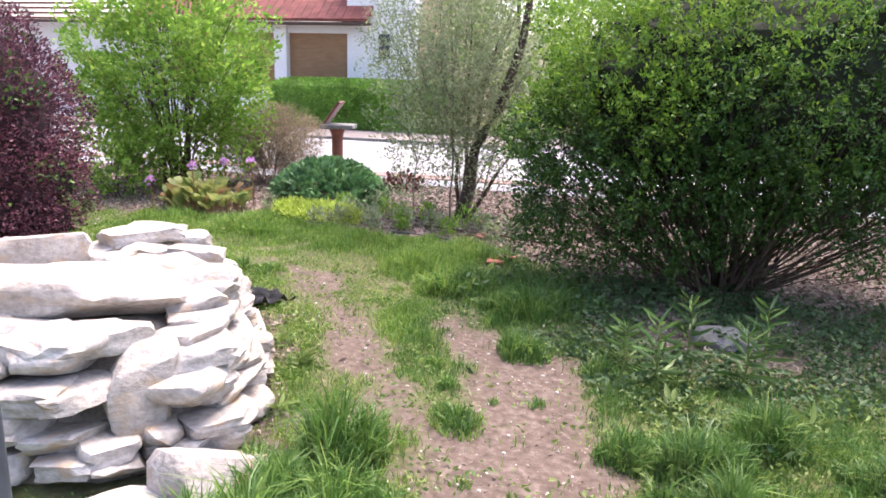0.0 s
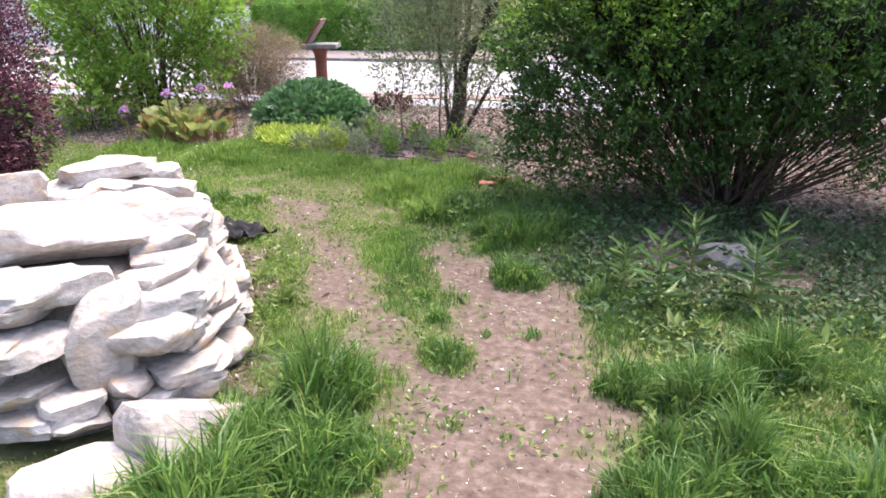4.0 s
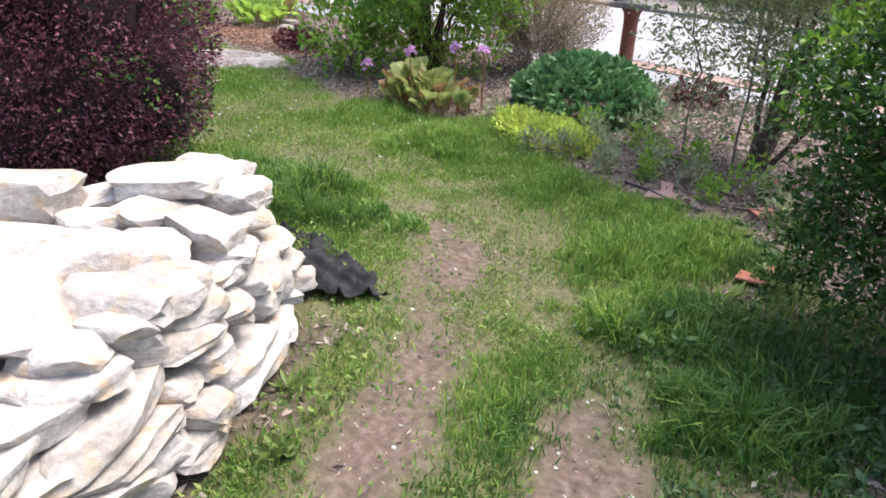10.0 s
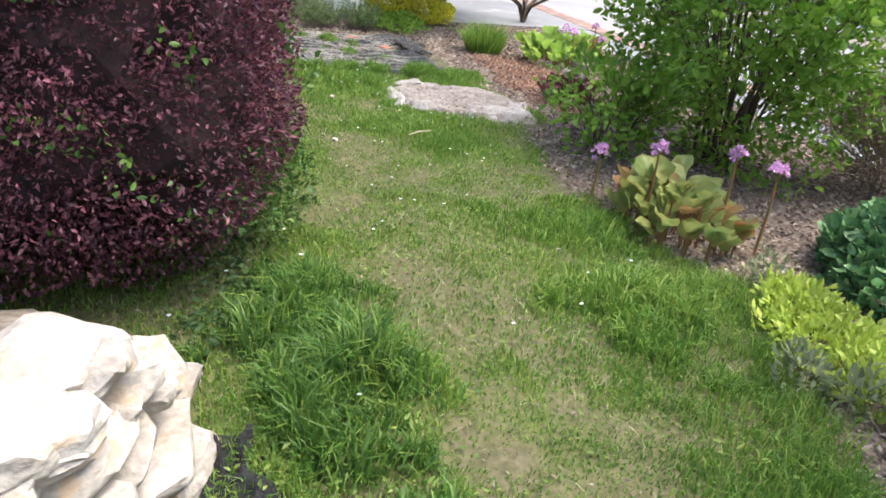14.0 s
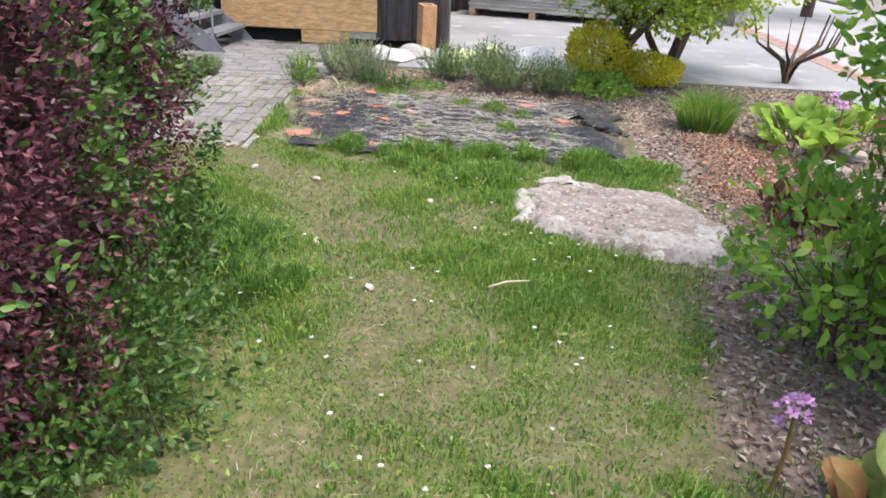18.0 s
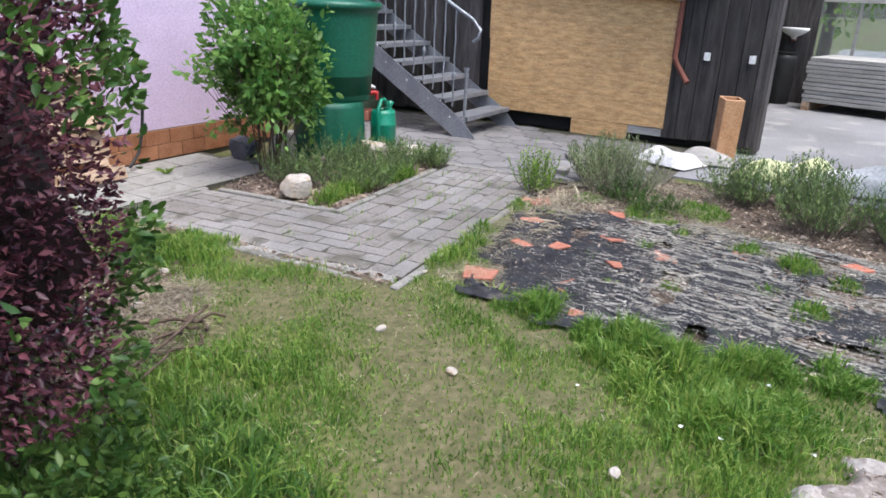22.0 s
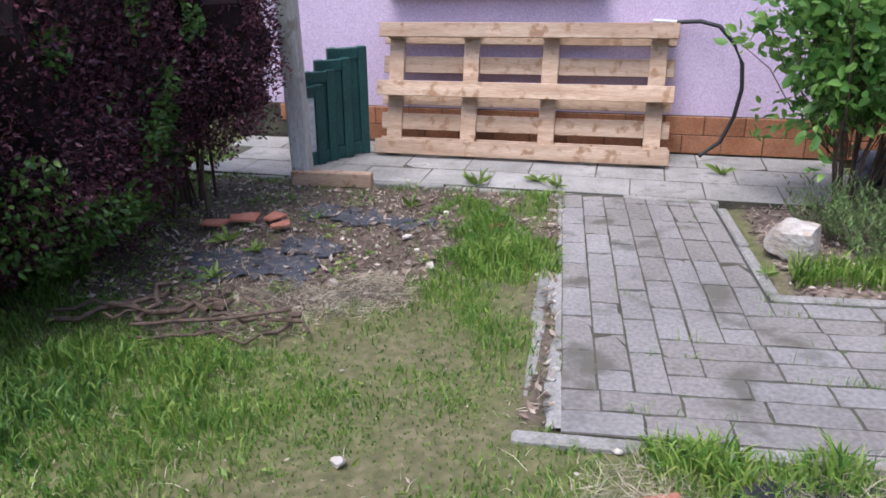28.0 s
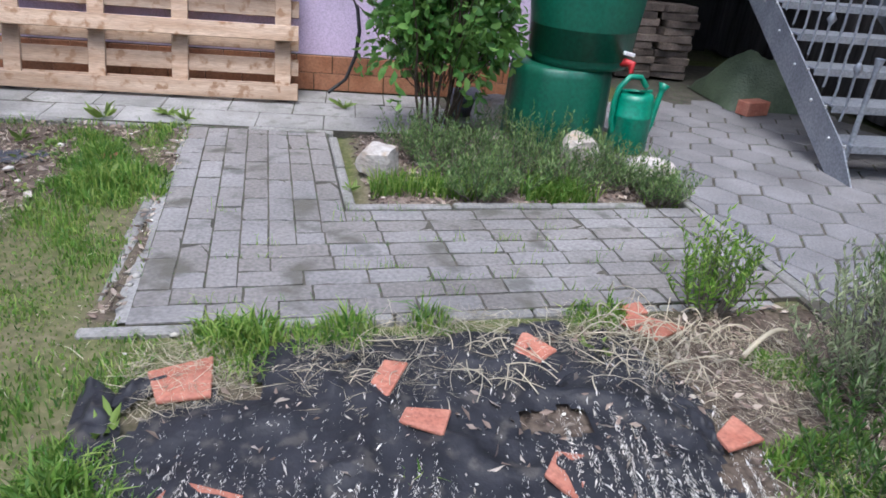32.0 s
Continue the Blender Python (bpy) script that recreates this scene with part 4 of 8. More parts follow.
for sx in (SX0, SX1):
    bm = bmesh.new()
    prof = [(2.0, 0.0), (1.74, 0.0), (-2.2, stair_z(-2.2) - 0.17), (-2.2, stair_z(-2.2) + 0.13), (1.82, stair_z(1.82) + 0.06)]
    a = [bm.verts.new((sx, py, pz)) for py, pz in prof]
    b = [bm.verts.new((sx - 0.012, py, pz)) for py, pz in prof]
    bm.faces.new(a)
    bm.faces.new(b[::-1])
    for k in range(5):
        bm.faces.new((a[k], b[k], b[(k + 1) % 5], a[(k + 1) % 5]))
    bmesh.ops.recalc_face_normals(bm, faces=bm.faces)
    part("stringer", bm, zinc, stair)
for k in range(14):
    ty = 1.77 - 0.277 * k
    tz = 0.13 + 0.1675 * k + 0.09
    bm = box(SX1, SX0 - 0.012, ty - 0.13, ty + 0.11, tz - 0.012, tz, 0.002)
    box(SX1, SX0 - 0.012, ty + 0.108, ty + 0.12, tz - 0.045, tz + 0.002, 0.002, bm)
    part("tread", bm, zinc, stair)
    for d in (-0.09, 0.07):
        v, f = tube_np([(SX0, ty + d, tz - 0.02), (SX0 + 0.008, ty + d, tz - 0.02), (SX0 + 0.0085, ty + d, tz - 0.02)], [0.011, 0.011, 0.001], 6)
        put("bolt", mesh_np("bolt", v, f, zinc_light), stair)
rail_pts = [(SX0 - 0.03, 1.90, 0.98), (SX0 - 0.03, 1.96, 1.02), (SX0 - 0.03, 1.98, 1.1), (SX0 - 0.03, 1.89, 1.19), (SX0 - 0.03, 1.64, 1.33), (SX0 - 0.03, -2.2, 1.33 + 3.84 * SLO)]
pipe("handrail", rail_pts, 0.019, zinc, stair, "", 8)
pipe("newel_post", [(SX0 - 0.03, 1.84, 0.02), (SX0 - 0.03, 1.84, 0.66), (SX0 - 0.03, 1.84, 0.72)], [0.017, 0.017, 0.03], zinc, stair)
for k in range(24):
    by = 1.69 - k * 0.125
    zb, zt = stair_z(by) + 0.1, 1.33 + (1.64 - by) * SLO
    pts = [(SX0 - 0.03 + 0.004 * math.cos(s * 2.1), by + 0.004 * math.sin(s * 2.1), zb + (zt - zb) * s / 10) for s in range(11)]
    pipe("baluster", pts, 0.0085, zinc, stair, "", 5)
    if k % 3 == 0:
        v, f = tube_np([(SX0 - 0.03, by, zb + 0.28), (SX0 - 0.03, by, zb + 0.32), (SX0 - 0.03, by, zb + 0.36)], [0.008, 0.03, 0.008], 6)
        put("scroll", mesh_np("scroll", v, f, zinc), stair)

# passage between house and barn, its shade put into a near-black wall
tagged(part("wall_passage", box(BX, -9.65, -2.6, -2.4, 0, 3.2), dark_void), "wall at the end of the passage, near-black for the shade there", "wall", kind="structure")
tagged(part("ceiling_passage", box(BX, -9.65, -2.4, -0.1, 2.6, 2.7), black_board), "dark board ceiling over the passage", "ceiling", kind="structure")

# garage house across the road
garage = thing("garage_house", -10, 18, 0, "white house across the road with brown shutters and a red tiled roof", "house", kind="structure")
GY0 = 17.6
bm = bmesh.new()
for q in ((-26, -10.2, GY0, GY0 + 0.3, -0.1, 1.0), (-10.2, -9.0, GY0 - 0.05, GY0 + 0.3, -0.1, 1.0), (-9.0, -8.65, GY0 - 0.12, GY0 + 0.3, -0.1, 2.6), (-7.0, -5.2, GY0, GY0 + 0.3, -0.1, 3.6), (-26, -12.2, GY0, GY0 + 0.3, 1.0, 2.6), (-12.2, -7.0, GY0, GY0 + 0.3, 2.35, 2.6)):
    box(*q, bm=bm)
part("wall", bm, house_white, garage)
part("side_wall", box(-5.4, -5.2, GY0 + 0.3, 27, -0.1, 4.6), tan_wall, garage)
part("gable_wall", box(-7.3, -5.2, GY0 + 0.3, GY0 + 0.6, 2.6, 6.5), house_white, garage)
for x0, x1 in ((-12.2, -10.55), (-10.4, -9.0), (-8.65, -7.0)):
    part("roller_shutter", box(x0, x1, GY0 + 0.08, GY0 + 0.14, 0.0 if x0 > -9 else 0.95, 2.36), door_brown, garage)
part("shutter_post", box(-10.56, -10.39, GY0, GY0 + 0.2, 1.0, 2.4), house_white, garage)
part("gutter", box(-26, -6.2, GY0 - 0.42, GY0 - 0.30, 2.52, 2.60, 0.02), brown_frame, garage)
bm = bmesh.new()
for r in range(16):
    d0, d1 = r * 0.24, r * 0.24 + 0.26
    box(-26, -6.3, GY0 - 0.4 + d0 * 0.78, GY0 - 0.4 + d1 * 0.78, 2.62 + d0 * 0.62, 2.66 + d0 * 0.62, bm=bm)
part("roof", bm, roof_tile, garage)
rt = slab_mesh("roof_tile", 0.22, 0.27, 0.03, 0.004)
rt.materials.append(roof_tile)
for r in range(9):
    for k in range(30):
        ob = new("roof_tile", rt)
        ob.parent = garage
        ob.matrix_parent_inverse = Matrix.Translation(garage.location).inverted()
        d = r * 0.24 + 0.1
        ob.matrix_basis = pose(-6.4 - k * 0.228, GY0 - 0.4 + d * 0.78, 2.70 + d * 0.62, 38.5 + random.uniform(-1, 1), 0, 0)
wn2 = thing("window_2", -6.0, GY0, 2.0, "small grey window in the white house", "window", kind="structure")
part("window_frame", box(-6.15, -5.85, GY0 - 0.03, GY0 + 0.02, 1.75, 2.35, 0.01), dark_steel, wn2)
part("frontage", box(-26, -9.0, GY0 - 1.0, GY0 - 0.1, -0.1, 0.06), house_white, garage)

# yard to the west
tagged(part("yard", box(-40, -10.85, 4.12, 30, -0.05, 0.003), yard_concrete), "pale grey concrete yard", "yard", kind="structure")
tagged(part("wall_yard", box(-40, -17, 9.6, 9.8, 0, 1.2), grey_wood), "low grey wall behind the yard", "wall", kind="structure")

# ---- dry stone wall ----
wall = thing("dry_stone_wall", -1.6, 3.0, 0, "rounded dry stone wall of pale flat limestone rubble", "stone wall")
core_n = 40
cxs, cys = np.meshgrid(np.linspace(-3.3, -0.9, core_n), np.linspace(1.5, 4.1, core_n))
cd = -sdist(MOUND, cxs.ravel(), cys.ravel())
cz = np.interp(cd, [-0.1, 0.10, 0.18, 0.42, 0.9], [-0.05, -0.05, 0.10, 0.36, 0.42])
ci = (np.arange(core_n - 1)[:, None] * core_n + np.arange(core_n - 1)[None]).ravel()
core_soil = surface("rubble_soil", (0.13, 0.105, 0.08), (0.30, 0.26, 0.21), 12, 60, 1.0, 0.8)
cz = np.minimum(cz, np.interp(cxs.ravel(), [-3.2, -2.5, -1.0], [0.1, 0.40, 0.42]))
put("rubble_core", mesh_np("rubble_core", np.column_stack((cxs.ravel(), cys.ravel(), cz)), np.column_stack((ci, ci + 1, ci + 1 + core_n, ci + core_n)), core_soil), wall)
line = np.array(MOUND[:10])
seg = np.hypot(*np.diff(line, axis=0).T)
cum = np.concatenate(([0], np.cumsum(seg)))
srand = random.Random(11)


def along(s):
    s = min(max(s, 0), cum[-1] - 1e-6)
    k = int(np.searchsorted(cum, s, "right") - 1)
    p = line[k] + (line[k + 1] - line[k]) * (s - cum[k]) / seg[k]
    a, b = line[max(k - 1, 0)], line[min(k + 2, len(line) - 1)]
    t = (b - a) / np.hypot(*(b - a))
    return p, t


def bedded_stone(sx, sy, sz, seed, point=0.0):
    """A flat-bedded limestone block: split faces, broken corners, layered sides; point narrows one end."""
    rand = np.random.default_rng(seed)
    bm = bmesh.new()
    bmesh.ops.create_icosphere(bm, subdivisions=3, radius=1)
    d = np.array([w.co[:] for w in bm.verts])
    q = d / (np.sum(np.abs(d) ** 8.0, 1, keepdims=True) ** (1 / 8.0))
    for k in range(7):
        a = rand.uniform(0, 6.283)
        n = np.array([math.cos(a), math.sin(a), rand.normal() * 0.28])
        n /= np.linalg.norm(n)
        q = q - np.clip(q @ n - rand.uniform(0.74, 1.05), 0, None)[:, None] * n
    for side in (1, -1):
        n = np.array([rand.normal() * 0.16, rand.normal() * 0.16, side])
        n /= np.linalg.norm(n)
        q = q - np.clip(q @ n - rand.uniform(0.66, 0.95), 0, None)[:, None] * n
    layer_cut = 1 - 0.035 * (vnoise(np.column_stack((q[:, 0] * 0.6, q[:, 1] * 0.6, q[:, 2] * 2.6)) + seed % 31, 1.5, seed) > 0.55)
    q[:, :2] *= layer_cut[:, None]
    q[:, 0] *= 1 + rand.uniform(-0.14, 0.14) * q[:, 1]
    q[:, 1] *= 1 + (rand.uniform(-0.2, 0.2) - point) * q[:, 0]
    q += (vnoise(q + seed % 97, 1.3, seed)[:, None] - 0.5) * 0.16 * d + (vnoise(q + seed % 89, 4.0, seed + 1)[:, None] - 0.5) * 0.09 * d
    for w, co in zip(bm.verts, q):
        w.co = (co[0] * sx * 0.49, co[1] * sy * 0.49, co[2] * sz * 0.47)
    return bm


def stone(x, y, z, sx, sy, sz, rz, seed, rx=0.0, ry=0.0, point=0.0):
    bm = bedded_stone(sx, sy, sz, seed, point)
    bmesh.ops.transform(bm, matrix=pose(x, y, z, rx, ry, rz), verts=bm.verts)
    ob = part("stone", bm, limestone, wall, "", True)
    ob.data.set_sharp_from_angle(angle=radians(42))
    return ob


def wall_height(x, y):
    return 0.43 - 0.6 * max(0.0, -2.3 - x) * min(max((y - 3.1) / 0.3, 0.0), 1.0) - 0.3 * max(0.0, -2.7 - x)


sid = 100
for course in range(6):
    s = -srand.uniform(0, 0.2)
    while s < cum[-1] - 0.02:
        L = srand.choice((0.16, 0.2, 0.24, 0.28, 0.33, 0.4)) * srand.uniform(0.9, 1.1)
        p, t = along(s + L / 2)
        nrm = np.array([-t[1], t[0]])
        z = 0.035 + 0.08 * course + 0.020 * math.sin(s * 5.0 + course * 1.7) + srand.uniform(-0.008, 0.008)
        D = srand.uniform(0.24, 0.34)
        q = p + nrm * (D * 0.42 + 0.40 * z + srand.uniform(-0.02, 0.02))
        if z < wall_height(*q) and not (course > 1 and math.hypot(q[0] + 1.33, q[1] - 2.3) < 0.17):
            stone(q[0], q[1], z, L * 1.06, D, srand.uniform(0.085, 0.118), math.degrees(math.atan2(t[1], t[0])) + srand.uniform(-7, 7), sid, srand.uniform(-9, -2), srand.uniform(-6, 6))
        s += L * 0.97
        sid += 1
tops = []
for k in range(1400):
    x, y = srand.uniform(-3.2, -1.3), srand.uniform(1.8, 3.9)
    d = -float(sdist(MOUND, np.array([x]), np.array([y]))[0])
    if d < 0.30 or any(math.hypot(x - tx, y - ty) < 0.2 for tx, ty in tops):
        continue
    if (abs((x + 1.85) * 0.96 + (y - 2.62) * 0.27) < 0.5 and abs((y - 2.62) * 0.96 - (x + 1.85) * 0.27) < 0.33) or math.hypot(x + 2.42, y - 2.98) < 0.3:
        continue
    tops.append((x, y))
    rise = 0.03 * math.exp(-((x + 2.2) / 0.4) ** 2 - ((y - 3.5) / 0.3) ** 2)
    stone(x, y, wall_height(x, y) + rise + srand.uniform(-0.02, 0.015) - 0.10 * max(0.0, 0.42 - d), srand.uniform(0.27, 0.42), srand.uniform(0.22, 0.31), srand.uniform(0.10, 0.14), srand.choice((20, 45, 70, 100)) + srand.uniform(-15, 15), sid, srand.uniform(-9, 9), srand.uniform(-9, 9))
    sid += 1
# the large cap slab, the upright wedge under it, the cap stones behind and the boulder at the foot
stone(-1.88, 2.60, 0.475, 1.15, 0.66, 0.21, 15, 903, -5, 1, 0.1)
stone(-1.53, 2.98, 0.44, 0.36, 0.28, 0.14, 48, 911, -7, 2)
stone(-1.27, 2.27, 0.255, 0.38, 0.27, 0.17, -43, 917, 4, 80, 0.3)
stone(-2.42, 2.98, 0.48, 0.5, 0.42, 0.24, 40, 921, -6, -6)
stone(-2.20, 3.48, 0.50, 0.46, 0.28, 0.11, 48, 923, -4, -5)
stone(-0.92, 2.14, 0.0, 0.42, 0.36, 0.28, 40, 925, -24, 12)
stone(-1.07, 1.92, -0.01, 0.44, 0.3, 0.16, 62, 927, -10, 8)

weed_cloth = thing("ground_cloth", -1.9, 4.1, 0, "black weed cloth strip showing beside the stone wall", "ground cloth")
gxs, gys = np.meshgrid(np.linspace(0, 1, 60), np.linspace(0, 1, 22))
bx = -2.48 + 0.88 * gxs.ravel()
b_lo = np.interp(bx, [-2.48, -2.2, -1.87, -1.72, -1.6], [4.08, 4.02, 3.88, 3.93, 4.09])
b_hi = np.interp(bx, [-2.48, -2.3, -2.0, -1.6], [4.17, 4.21, 4.17, 4.11])
bxy = np.column_stack((bx, b_lo + gys.ravel() * (b_hi - b_lo)))
by = bxy[:, 1] + (0.10 * (vnoise(bxy * [1, 0.2], 7, 4) - 0.5) + 0.05 * (vnoise(bxy * [1, 0.2], 23, 7) - 0.5)) * gys.ravel()
bz = 0.002 + 0.05 * np.clip(1 - 2.2 * np.abs(vnoise(bxy * [0.6, 1.6], 12, 5) - 0.5), 0, 1) ** 3 + 0.03 * vnoise(bxy * [1.6, 0.7], 32, 6) - 0.02 * gys.ravel() ** 4
bi = (np.arange(21)[:, None] * 60 + np.arange(59)[None]).ravel()
put("cloth", mesh_np("cloth", np.column_stack((bx, by, bz)), np.column_stack((bi, bi + 1, bi + 61, bi + 60)), weed_fabric), weed_cloth)

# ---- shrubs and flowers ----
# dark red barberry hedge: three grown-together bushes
# Near-black, for the shade deep inside the red hedge.
barberry_shade = surface("barberry_shade", (0.010, 0.006, 0.006), (0.035, 0.014, 0.016), 14, 60, 0.95, 0.8)
for k, (c, rx, ry, h, n) in enumerate((((-3.88, 3.40), 0.92, 1.0, 1.75, 92000), ((-4.90, 3.02), 0.85, 1.10, 2.05, 98000), ((-4.6, 2.4), 0.95, 0.80, 1.9, 16000), ((-5.22, 1.93), 0.64, 0.40, 1.8, 26000))):
    bush = shrub("barberry_bush", "dark red barberry bush grown into a dense clipped hedge", c, rx, ry, 0.05 if k < 3 else 0.3, h, n, 0.0245 if k != 2 else 0.04, barberry_mat, bark, 9, 3.2, 0.72, 0.13, 4.2, 0.16, 0.48, 0.014, 0.25, 0.3, 0, 120, 31 + k, "shrub", "barberry hedge")
    inner_mass(bush, c, rx, ry, 0.08 if k < 3 else 0.34, h, 3.4, barberry_shade, 31 + k, 0.82)
shrub("privet_sucker", "green privet shoots growing through the red barberry hedge", (-4.88, 3.06), 0.89, 1.14, 0.02, 2.05, 22000, 0.029, green_mix_mat, bark, 5, 3.2, 0.92, 0.10, 1.8, 0.6, 0.55, 0.008, 0.3, 0.5, 0, 0, 41)
shrub("privet_sucker", "leafy green privet standing in the red hedge", (-4.42, 3.98), 0.55, 0.32, 0.45, 1.95, 6500, 0.030, green_mix_mat, bark, 4, 2.4, 0.55, 0.25, 2.2, 0.35, 0.5, 0.007, 0.15, 0.5, 0, 0, 45)
shrub("privet_sucker", "green privet shoots growing out of the red hedge face", (-3.9, 3.42), 0.96, 1.03, 0.05, 1.7, 3600, 0.029, green_mix_mat, bark, 3, 3.2, 0.93, 0.10, 1.8, 0.64, 0.55, 0.006, 0.3, 0.5, 0, 0, 44)
shrub("privet_sucker", "low green shoots at the foot of the red hedge", (-5.15, 4.0), 0.5, 0.25, 0.0, 0.5, 2200, 0.029, green_mix_mat, bark, 4, 2.0, 0.3, 0.2, 2.0, 0.3, 0.5, 0.005, 0.2, 0.5, 0, 0, 42)
shrub("privet_sucker", "low green shoots at the foot of the red hedge", (-4.2, 4.28), 0.8, 0.26, 0.0, 0.6, 3600, 0.029, green_mix_mat, bark, 4, 2.0, 0.3, 0.2, 2.0, 0.3, 0.5, 0.005, 0.2, 0.5, 0, 0, 43)

# big spirea
top = thing("spirea_bush", 1.05, 5.5, 0, "large rounded green spirea bush with many bare stems below", "shrub")
srnd = np.random.default_rng(51)
def sprays(n, per, c, rx, ry, z0, z1, power, lump, freq, gap, seed, rand, length=0.24):
    """Leafy shoots standing out of a crown: points along each shoot and the way each leaf points."""
    p0, q0 = crown_points(n, c, rx, ry, z0, z1, power, 0.66, lump, freq, gap, seed, rand)
    d0 = q0 * 0.9 + rand.normal(size=p0.shape) * 0.45 + [0, 0, 0.35]
    d0 /= np.linalg.norm(d0, axis=1, keepdims=True)
    t = np.tile(np.linspace(-0.5, 0.5, per), len(p0))[:, None]
    ln = np.repeat(length * (0.5 + rand.random(len(p0))), per)[:, None]
    dd = np.repeat(d0, per, 0)
    pts = np.repeat(p0, per, 0) + dd * t * ln - np.array([0, 0, 0.22]) * (t + 0.5) ** 2 * ln + rand.normal(size=(len(t), 3)) * 0.012
    return pts, dd * 0.8 + rand.normal(size=pts.shape) * 0.75


crowns = [sprays(2800, 24, (1.1, 5.5), 1.45, 1.05, 0.55, 2.15, 2.6, 0.2, 2.9, 0.16, 51, srnd), sprays(1150, 24, (0.44, 5.12), 0.9, 0.6, 0.2, 1.75, 2.6, 0.22, 3.2, 0.24, 52, srnd),
          sprays(620, 22, (1.95, 5.1), 0.8, 0.5, 0.25, 1.5, 2.2, 0.25, 3.2, 0.3, 53, srnd), sprays(130, 20, (0.0, 5.05), 0.42, 0.4, 0.05, 0.9, 2.0, 0.25, 3.2, 0.3, 58, srnd)]
pp, qq = np.concatenate([c[0] for c in crowns]), np.concatenate([c[1] for c in crowns])
v, f = leaves_np(pp, qq, 0.030 * (0.6 + 0.8 * srnd.random(len(pp))), 0.5, 0.25, srnd)
# Lighter leaves up high and to the left: new growth, and light falling there.
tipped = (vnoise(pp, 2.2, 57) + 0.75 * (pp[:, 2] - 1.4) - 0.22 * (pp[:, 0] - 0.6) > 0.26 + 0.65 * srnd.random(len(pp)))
for nm, sel, mt in (("foliage", ~tipped, spirea_mat), ("new_growth", tipped, spirea_lit_tip_mat)):
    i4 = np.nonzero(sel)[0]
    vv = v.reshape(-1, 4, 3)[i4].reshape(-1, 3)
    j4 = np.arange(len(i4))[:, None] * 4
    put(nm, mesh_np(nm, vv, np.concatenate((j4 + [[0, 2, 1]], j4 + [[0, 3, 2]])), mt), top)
# Near-black body standing in for the shade inside the spirea.
inner_mass(top, (1.05, 5.55), 1.5, 1.0, 0.55, 2.2, 2.8, surface("spirea_shade", (0.008, 0.010, 0.005), (0.024, 0.028, 0.012), 14, 60, 0.95, 0.8), 51, 0.70)
stems(top, (1.05, 5.45, 0), 70, (1.4, 0.95), 1.5, bark, 0.013, 0.30, "stem", 54, 5, 0.05)
stems(top, (0.95, 5.4, 0), 70, (1.45, 0.95), 0.75, bark, 0.008, 0.34, "stem", 55, 5, -0.1)
k = srnd.integers(0, len(pp), 420)
v, f = twigs_np(np.array([1.05, 5.45, 0.0]) + (pp[k] - [1.05, 5.45, 0]) * [0.5, 0.5, 0.4], pp[k], 0.0045, 3, srnd)
tagged(put("branchwork", mesh_np("branchwork", v, f, bark), top), kind="stuff")

# old half-bare shrub by the bed
top = thing("old_shrub", -1.35, 7.05, 0, "old half-bare shrub with twisted brown stems and grey-green leaves", "shrub")
srnd = np.random.default_rng(61)
for k, (dx0, dx1, dy1, h) in enumerate(((-0.14, 0.42, -0.1, 2.2), (-0.12, 0.12, 0.1, 1.9), (-0.06, 0.72, -0.1, 1.7), (-0.15, -0.2, 0.25, 2.3), (-0.18, -0.4, 0.1, 1.6))):
    t = np.linspace(0, 1, 9)
    pts = np.column_stack((-1.18 + dx0 + (dx1 - dx0) * t ** 0.8, 7.2 + dy1 * t, -0.02 + h * t)) + np.concatenate((np.zeros((1, 3)), np.cumsum(srnd.normal(size=(8, 3)), 0) * 0.035))
    v, f = tube_np(pts, (0.072 if k == 0 else 0.024) * (1 - 0.6 * t) * (0.85 + 0.3 * srnd.random()), 8)
    put("stem", mesh_np("stem", v, f, bark, True), top)
stems(top, (-1.45, 7.1, 0), 5, (1.0, 0.8), 2.3, grey_bark, 0.009, 0.36, "stem", 63, 5, -0.15, 0.05)
pp, qq = crown_points(26000, (-1.3, 7.1), 1.0, 0.8, 0.12, 2.9, 2.2, 0.15, 0.25, 2.4, 0.36, 64, srnd)
v, f = leaves_np(pp, qq * 0.4 + srnd.normal(size=pp.shape) * 0.8 + [0, 0, 0.3], 0.042 * (0.6 + 0.8 * srnd.random(len(pp))), 0.36, 0.2, srnd)
put("foliage", mesh_np("foliage", v, f, sage_mat), top)
k = srnd.integers(0, len(pp), 260)
v, f = twigs_np(np.array([-1.4, 7.05, 0.4]) + (pp[k] - [-1.4, 7.05, 0.4]) * [0.6, 0.6, 0.65], pp[k], 0.003, 3, srnd)
tagged(put("branchwork", mesh_np("branchwork", v, f, grey_bark), top), kind="stuff")

# fresh green bush with dark stems
shrub("weigela_bush", "tall loose bush with fresh light green leaves", (-4.95, 7.6), 1.25, 0.9, 0.02, 2.6, 20000, 0.06, fresh_mat, bark, 18, 2.2, 0.4, 0.25, 2.4, 0.42, 0.5, 0.017, 0.22, 0.5, 0.1, 260, 71)
shrub("weigela_shoots", "low leafy green shoots at the edge of the mulch bed", (-5.1, 6.75), 0.65, 0.45, 0.02, 0.75, 1300, 0.058, fresh_mat, bark, 12, 2.0, 0.1, 0.4, 3.6, 0.5, 0.55, 0.006, 0.2, 0.5, 0.1, 40, 72)
shrub("brown_twig_bush", "low twiggy bush with brownish pink buds and few leaves", (-4.2, 8.5), 0.75, 0.62, 0.05, 1.0, 22000, 0.024, brownish_mat, grey_bark, 14, 2.0, 0.3, 0.15, 2.4, 0.2, 0.4, 0.006, 0.2, 0.6, 0, 420, 73)
